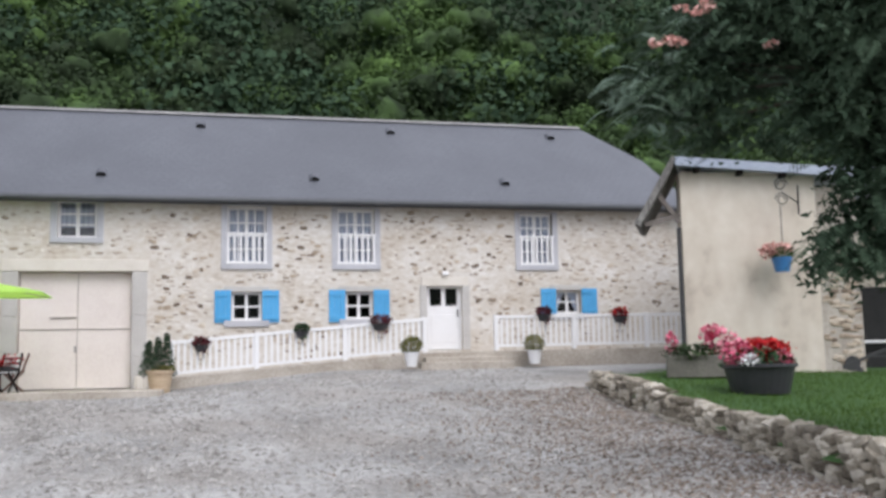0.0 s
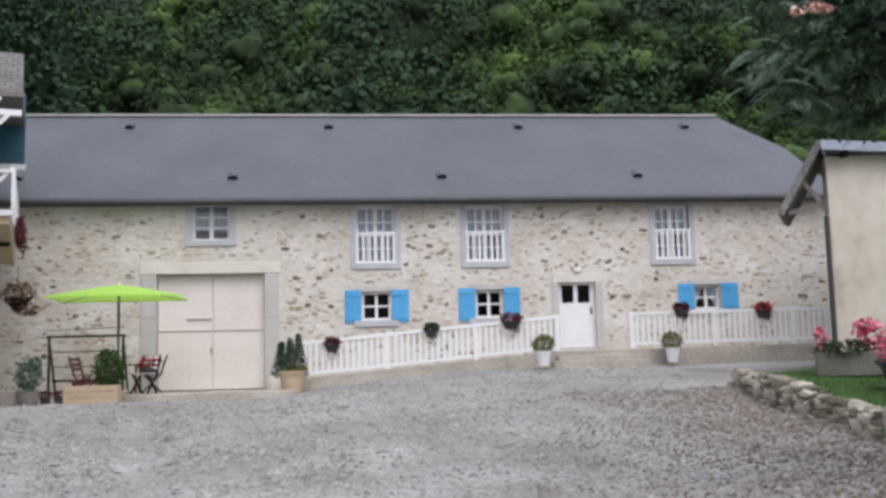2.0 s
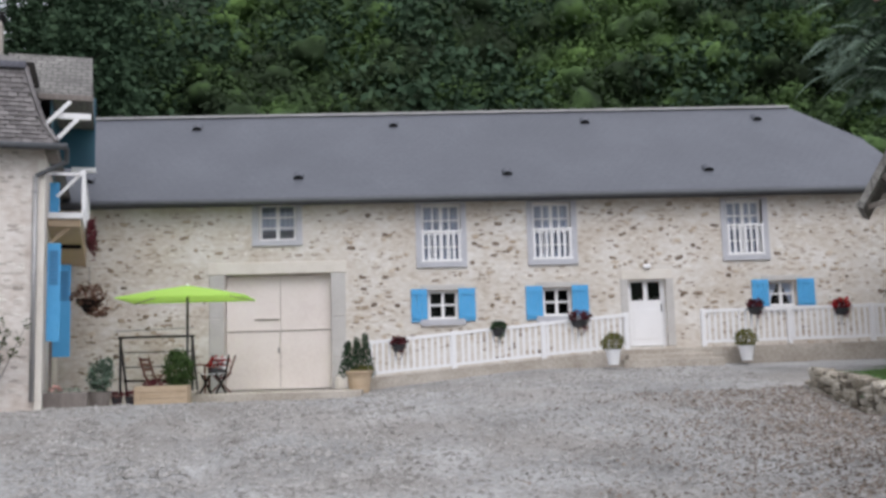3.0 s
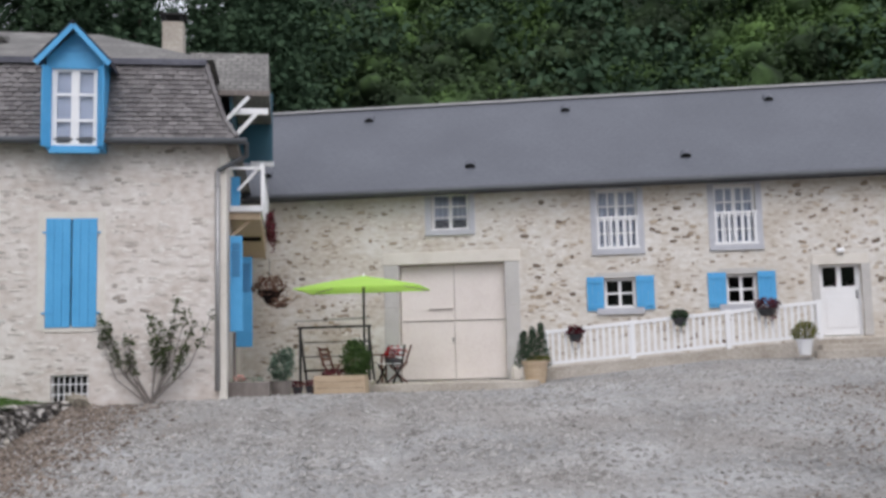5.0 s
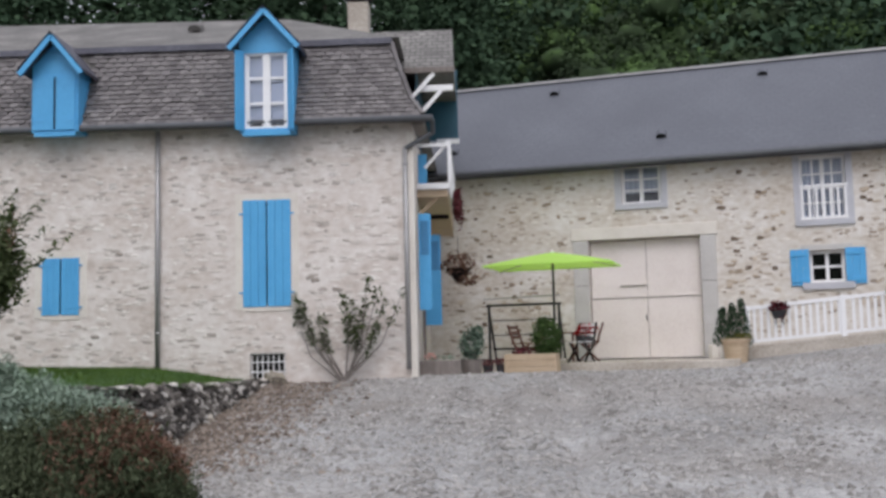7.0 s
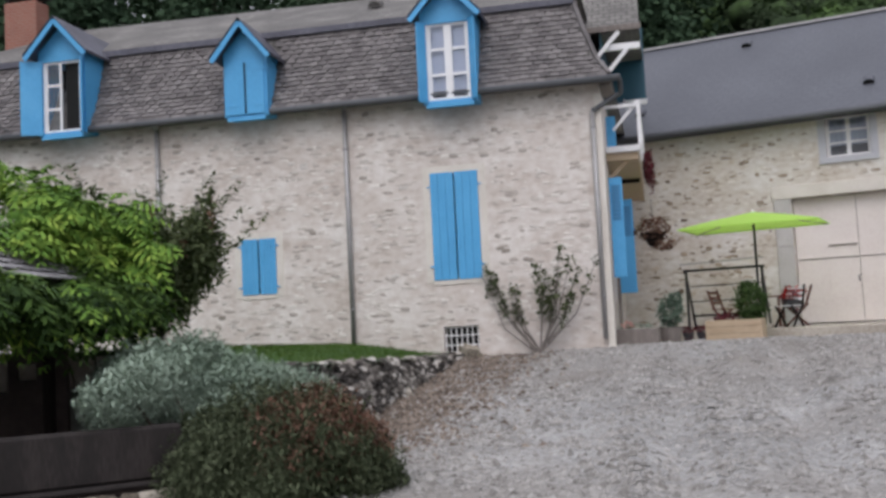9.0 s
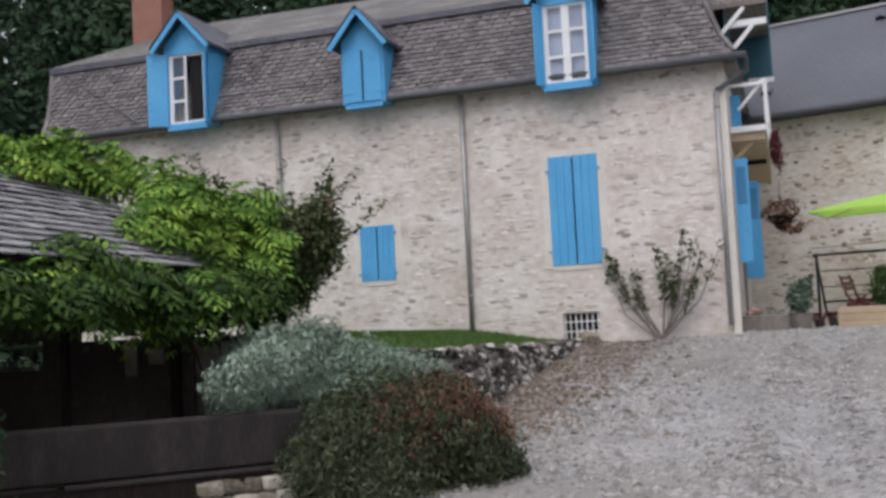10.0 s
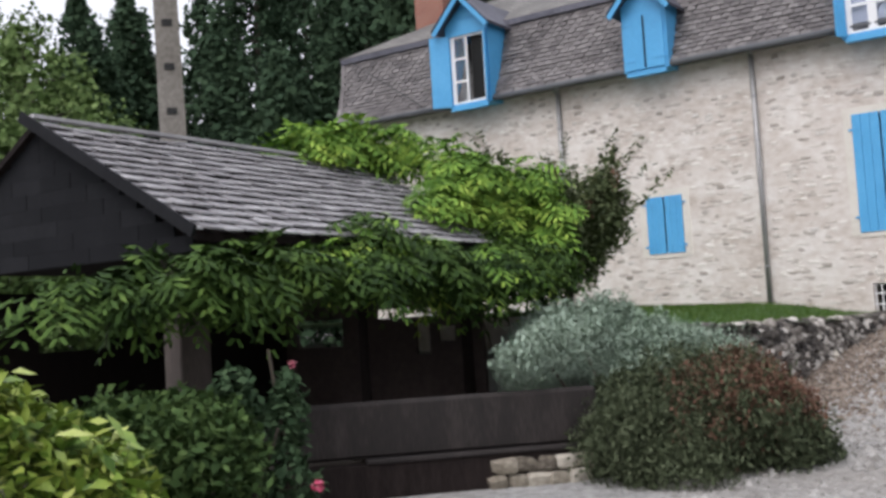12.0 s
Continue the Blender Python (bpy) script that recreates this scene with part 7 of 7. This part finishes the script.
rows_ = int(math.hypot(SR - SE, SD / 2) / SX) + 1
for r in range(rows_):
    f_ = r * SX / math.hypot(SR - SE, SD / 2)
    if f_ > 0.97:
        continue
    y, z = -0.06 + (SD / 2 + 0.06) * f_, SE - 0.06 + (SR - SE) * f_
    x = -0.11 + SW / 2
    if r % 2 == 0:
        part("slate", half_slate, None, shed_roof, m=pose(-0.11 + SW / 4, y, z + 0.04, an - 13, 0, 0))
        x += SW / 2
    while x < SL + 0.02:
        part("slate", shed_slate, None, shed_roof, m=pose(x, y, z + 0.04 + pr_.gauss(0, 0.004), an - 12 + pr_.gauss(0, 0.8), pr_.gauss(0, 0.8), pr_.gauss(0, 1.0)))
        x += SW


def dry_wall(name, label, xs_, ys, base, top, side, variants, rowh, lengths, thick):
    """Courses of uneven stones along a line; side: +1 where the face looks to -x, -1 where it looks to +x."""
    t = thing(name, label, "stone wall", kind="structure")
    core, n = bmesh.new(), 40
    ring = []
    for k in range(n + 1):
        y = ys[0] + (ys[1] - ys[0]) * k / n
        x = xs_(y)
        o = side
        ring.append([core.verts.new(p) for p in ((x + o * 0.12, y, base(x, y) - 0.2), (x + o * (0.12 + thick), y, base(x, y) - 0.2), (x + o * (0.12 + thick), y, top(y) - 0.07), (x + o * 0.12, y, top(y) - 0.07))])
    for a, b in zip(ring, ring[1:]):
        for i in range(4):
            core.faces.new((a[i], a[(i + 1) % 4], b[(i + 1) % 4], b[i]))
    core.faces.new(ring[0][::-1])
    core.faces.new(ring[-1])
    part("core", core, M_EARTH, t)
    count = 0
    y = ys[0]
    off = 0.0
    while True:
        row = off
        off += rowh
        made = 0
        y = ys[0] + pr_.uniform(-0.1, 0.1)
        while y < ys[1]:
            ln = pr_.uniform(*lengths)
            yc = y + ln / 2
            x = xs_(yc)
            z0, zt = base(x, yc) - 0.04, top(yc)
            h = rowh * pr_.uniform(0.75, 1.45)
            if z0 + row < zt - 0.05:
                capped = z0 + row + rowh > zt - 0.05
                deg = math.degrees(math.atan2(xs_(yc + 0.2) - xs_(yc - 0.2), 0.4))
                m = pose(x + side * (0.08 + 0.10 * row + (0.05 if capped else 0)), yc, min(z0 + row + h / 2, zt - h * 0.35), pr_.gauss(0, 12), pr_.gauss(0, 9), -deg + pr_.gauss(0, 9))
                part("stone", variants[count % len(variants)], None, t, m=m @ Matrix.Diagonal(((0.30 if capped else 0.28) * pr_.uniform(0.85, 1.15), ln * 0.97, h * 1.02, 1)))
                count += 1
                made += 1
            y += ln
        if not made:
            break
    return count


pale_dry = [stone_mesh("stone", M_WALLSTONE, sr_, rough=0.2) for k in range(8)]
dark_dry = [stone_mesh("stone", M_DARKSTONE, sr_, rough=0.2) for k in range(8)]
dry_wall("stone_wall", "low pale dry-stone wall along the lawn", wall_x, (8.6, 21.2), ground_z, lambda y: lawn_z(0, y) + 0.03, 1, pale_dry, 0.12, (0.12, 0.3), 0.3)
dry_wall("stone_wall", "weathered dark dry-stone wall holding the raised lawn", lw_x, (12.8, 21.7), ground_z, lw_top, -1, dark_dry, 0.098, (0.09, 0.24), 0.35)
for x, y, z, s in ((-10.0, 21.6, 1.2, 0.42), (-9.7, 21.2, 1.12, 0.3), (-9.2, 17.4, 0.65, 0.24), (-8.8, 15.6, 0.45, 0.3), (-8.3, 14.4, 0.35, 0.34), (-7.9, 13.4, 0.3, 0.3)):
    solo("boulder", pale_dry[int(s * 100) % 8], None, "pale boulder at the foot of the stone wall", "boulder", pose(x, y, z, 10, 8, 40) @ Matrix.Diagonal((s, s * 1.2, s * 0.75, 1)), "boulders by the wall")
for k in range(10):
    a = 2.2 + (k % 5) * 0.19 + 0.08 * (k // 5)
    part("foot_stone", pale_dry[k % 8], None, SHED, m=SHED.matrix_basis.inverted() @ FW @ pose(a - 0.1, -0.11, 0.09 + 0.15 * (k // 5), pr_.gauss(0, 6), pr_.gauss(0, 5), pr_.gauss(0, 8)) @ Matrix.Diagonal((0.2 * pr_.uniform(0.85, 1.2), 0.14, 0.14, 1)))

# loose gravel and fallen leaves
gr = np.random.default_rng(17)


def scatter(name, label, n, place, size, material, category):
    tb = np.array([(1, 0, 0), (0, 1, 0), (-1, 0, 0), (0, -1, 0), (0.1, 0.1, 0.7), (0, 0, -0.6)], float)
    tf = [(0, 1, 4), (1, 2, 4), (2, 3, 4), (3, 0, 4)]
    v, fcs = np.zeros((n * 6, 3)), []
    for k in range(n):
        x, y = place()
        s = size * (0.5 + gr.random() ** 2 * 1.6)
        an = gr.random() * 6.28
        q = tb * s * (1 + 0.3 * gr.normal(size=(6, 1)))
        c, d = math.cos(an), math.sin(an)
        v[6 * k:6 * k + 6] = np.stack([x + q[:, 0] * c - q[:, 1] * d, y + q[:, 0] * d + q[:, 1] * c, gravel_height(x, y) + q[:, 2]], 1)
        fcs += [tuple(i + 6 * k for i in f) for f in tf]
    solo(name, mesh_of(name, v, fcs, material), None, label, category, kind="stuff")


def in_yard():
    while True:
        y = 8 + 19 * gr.random() ** 1.2
        x = -9.5 + 18 * gr.random()
        if x < wall_x(y) - 0.05 and (y < 12.6 or x > lw_x(y) + 0.15) and (y > 13 or x > -6.5):
            return x, y


def by_wall():
    y = 9 + 12.5 * gr.random()
    return wall_x(y) - 0.05 - abs(gr.normal()) * 1.9, y


scatter("pebbles", "loose grey pebbles on the yard", 42000, in_yard, 0.024, M_PEBBLE, "gravel")
def in_ruts():
    while True:
        x, y = -7.5 + 8 * gr.random(), 10.5 + 11 * gr.random()
        if x > lw_x(y) + 0.2 and noise.noise(Vector((x * 0.7, y * 0.7, 3))) > -0.05 * gr.random():
            return x, y


scatter("coarse_gravel", "coarse pale and dark stones churned up in the wheel ruts", 6000, in_ruts, 0.034, M_PEBBLE, "gravel")
scatter("leaf_litter", "brown fallen leaves and grit along the low wall", 17000, by_wall, 0.02, M_LITTER, "fallen leaves")


def by_west_wall():
    y = 12.5 + 9 * gr.random()
    return lw_x(y) - 0.05 + abs(gr.normal()) * 0.9, y


scatter("wall_grit", "reddish-brown grit and stones fallen from the dry-stone wall", 9000, by_west_wall, 0.03, M_LITTER, "gravel")
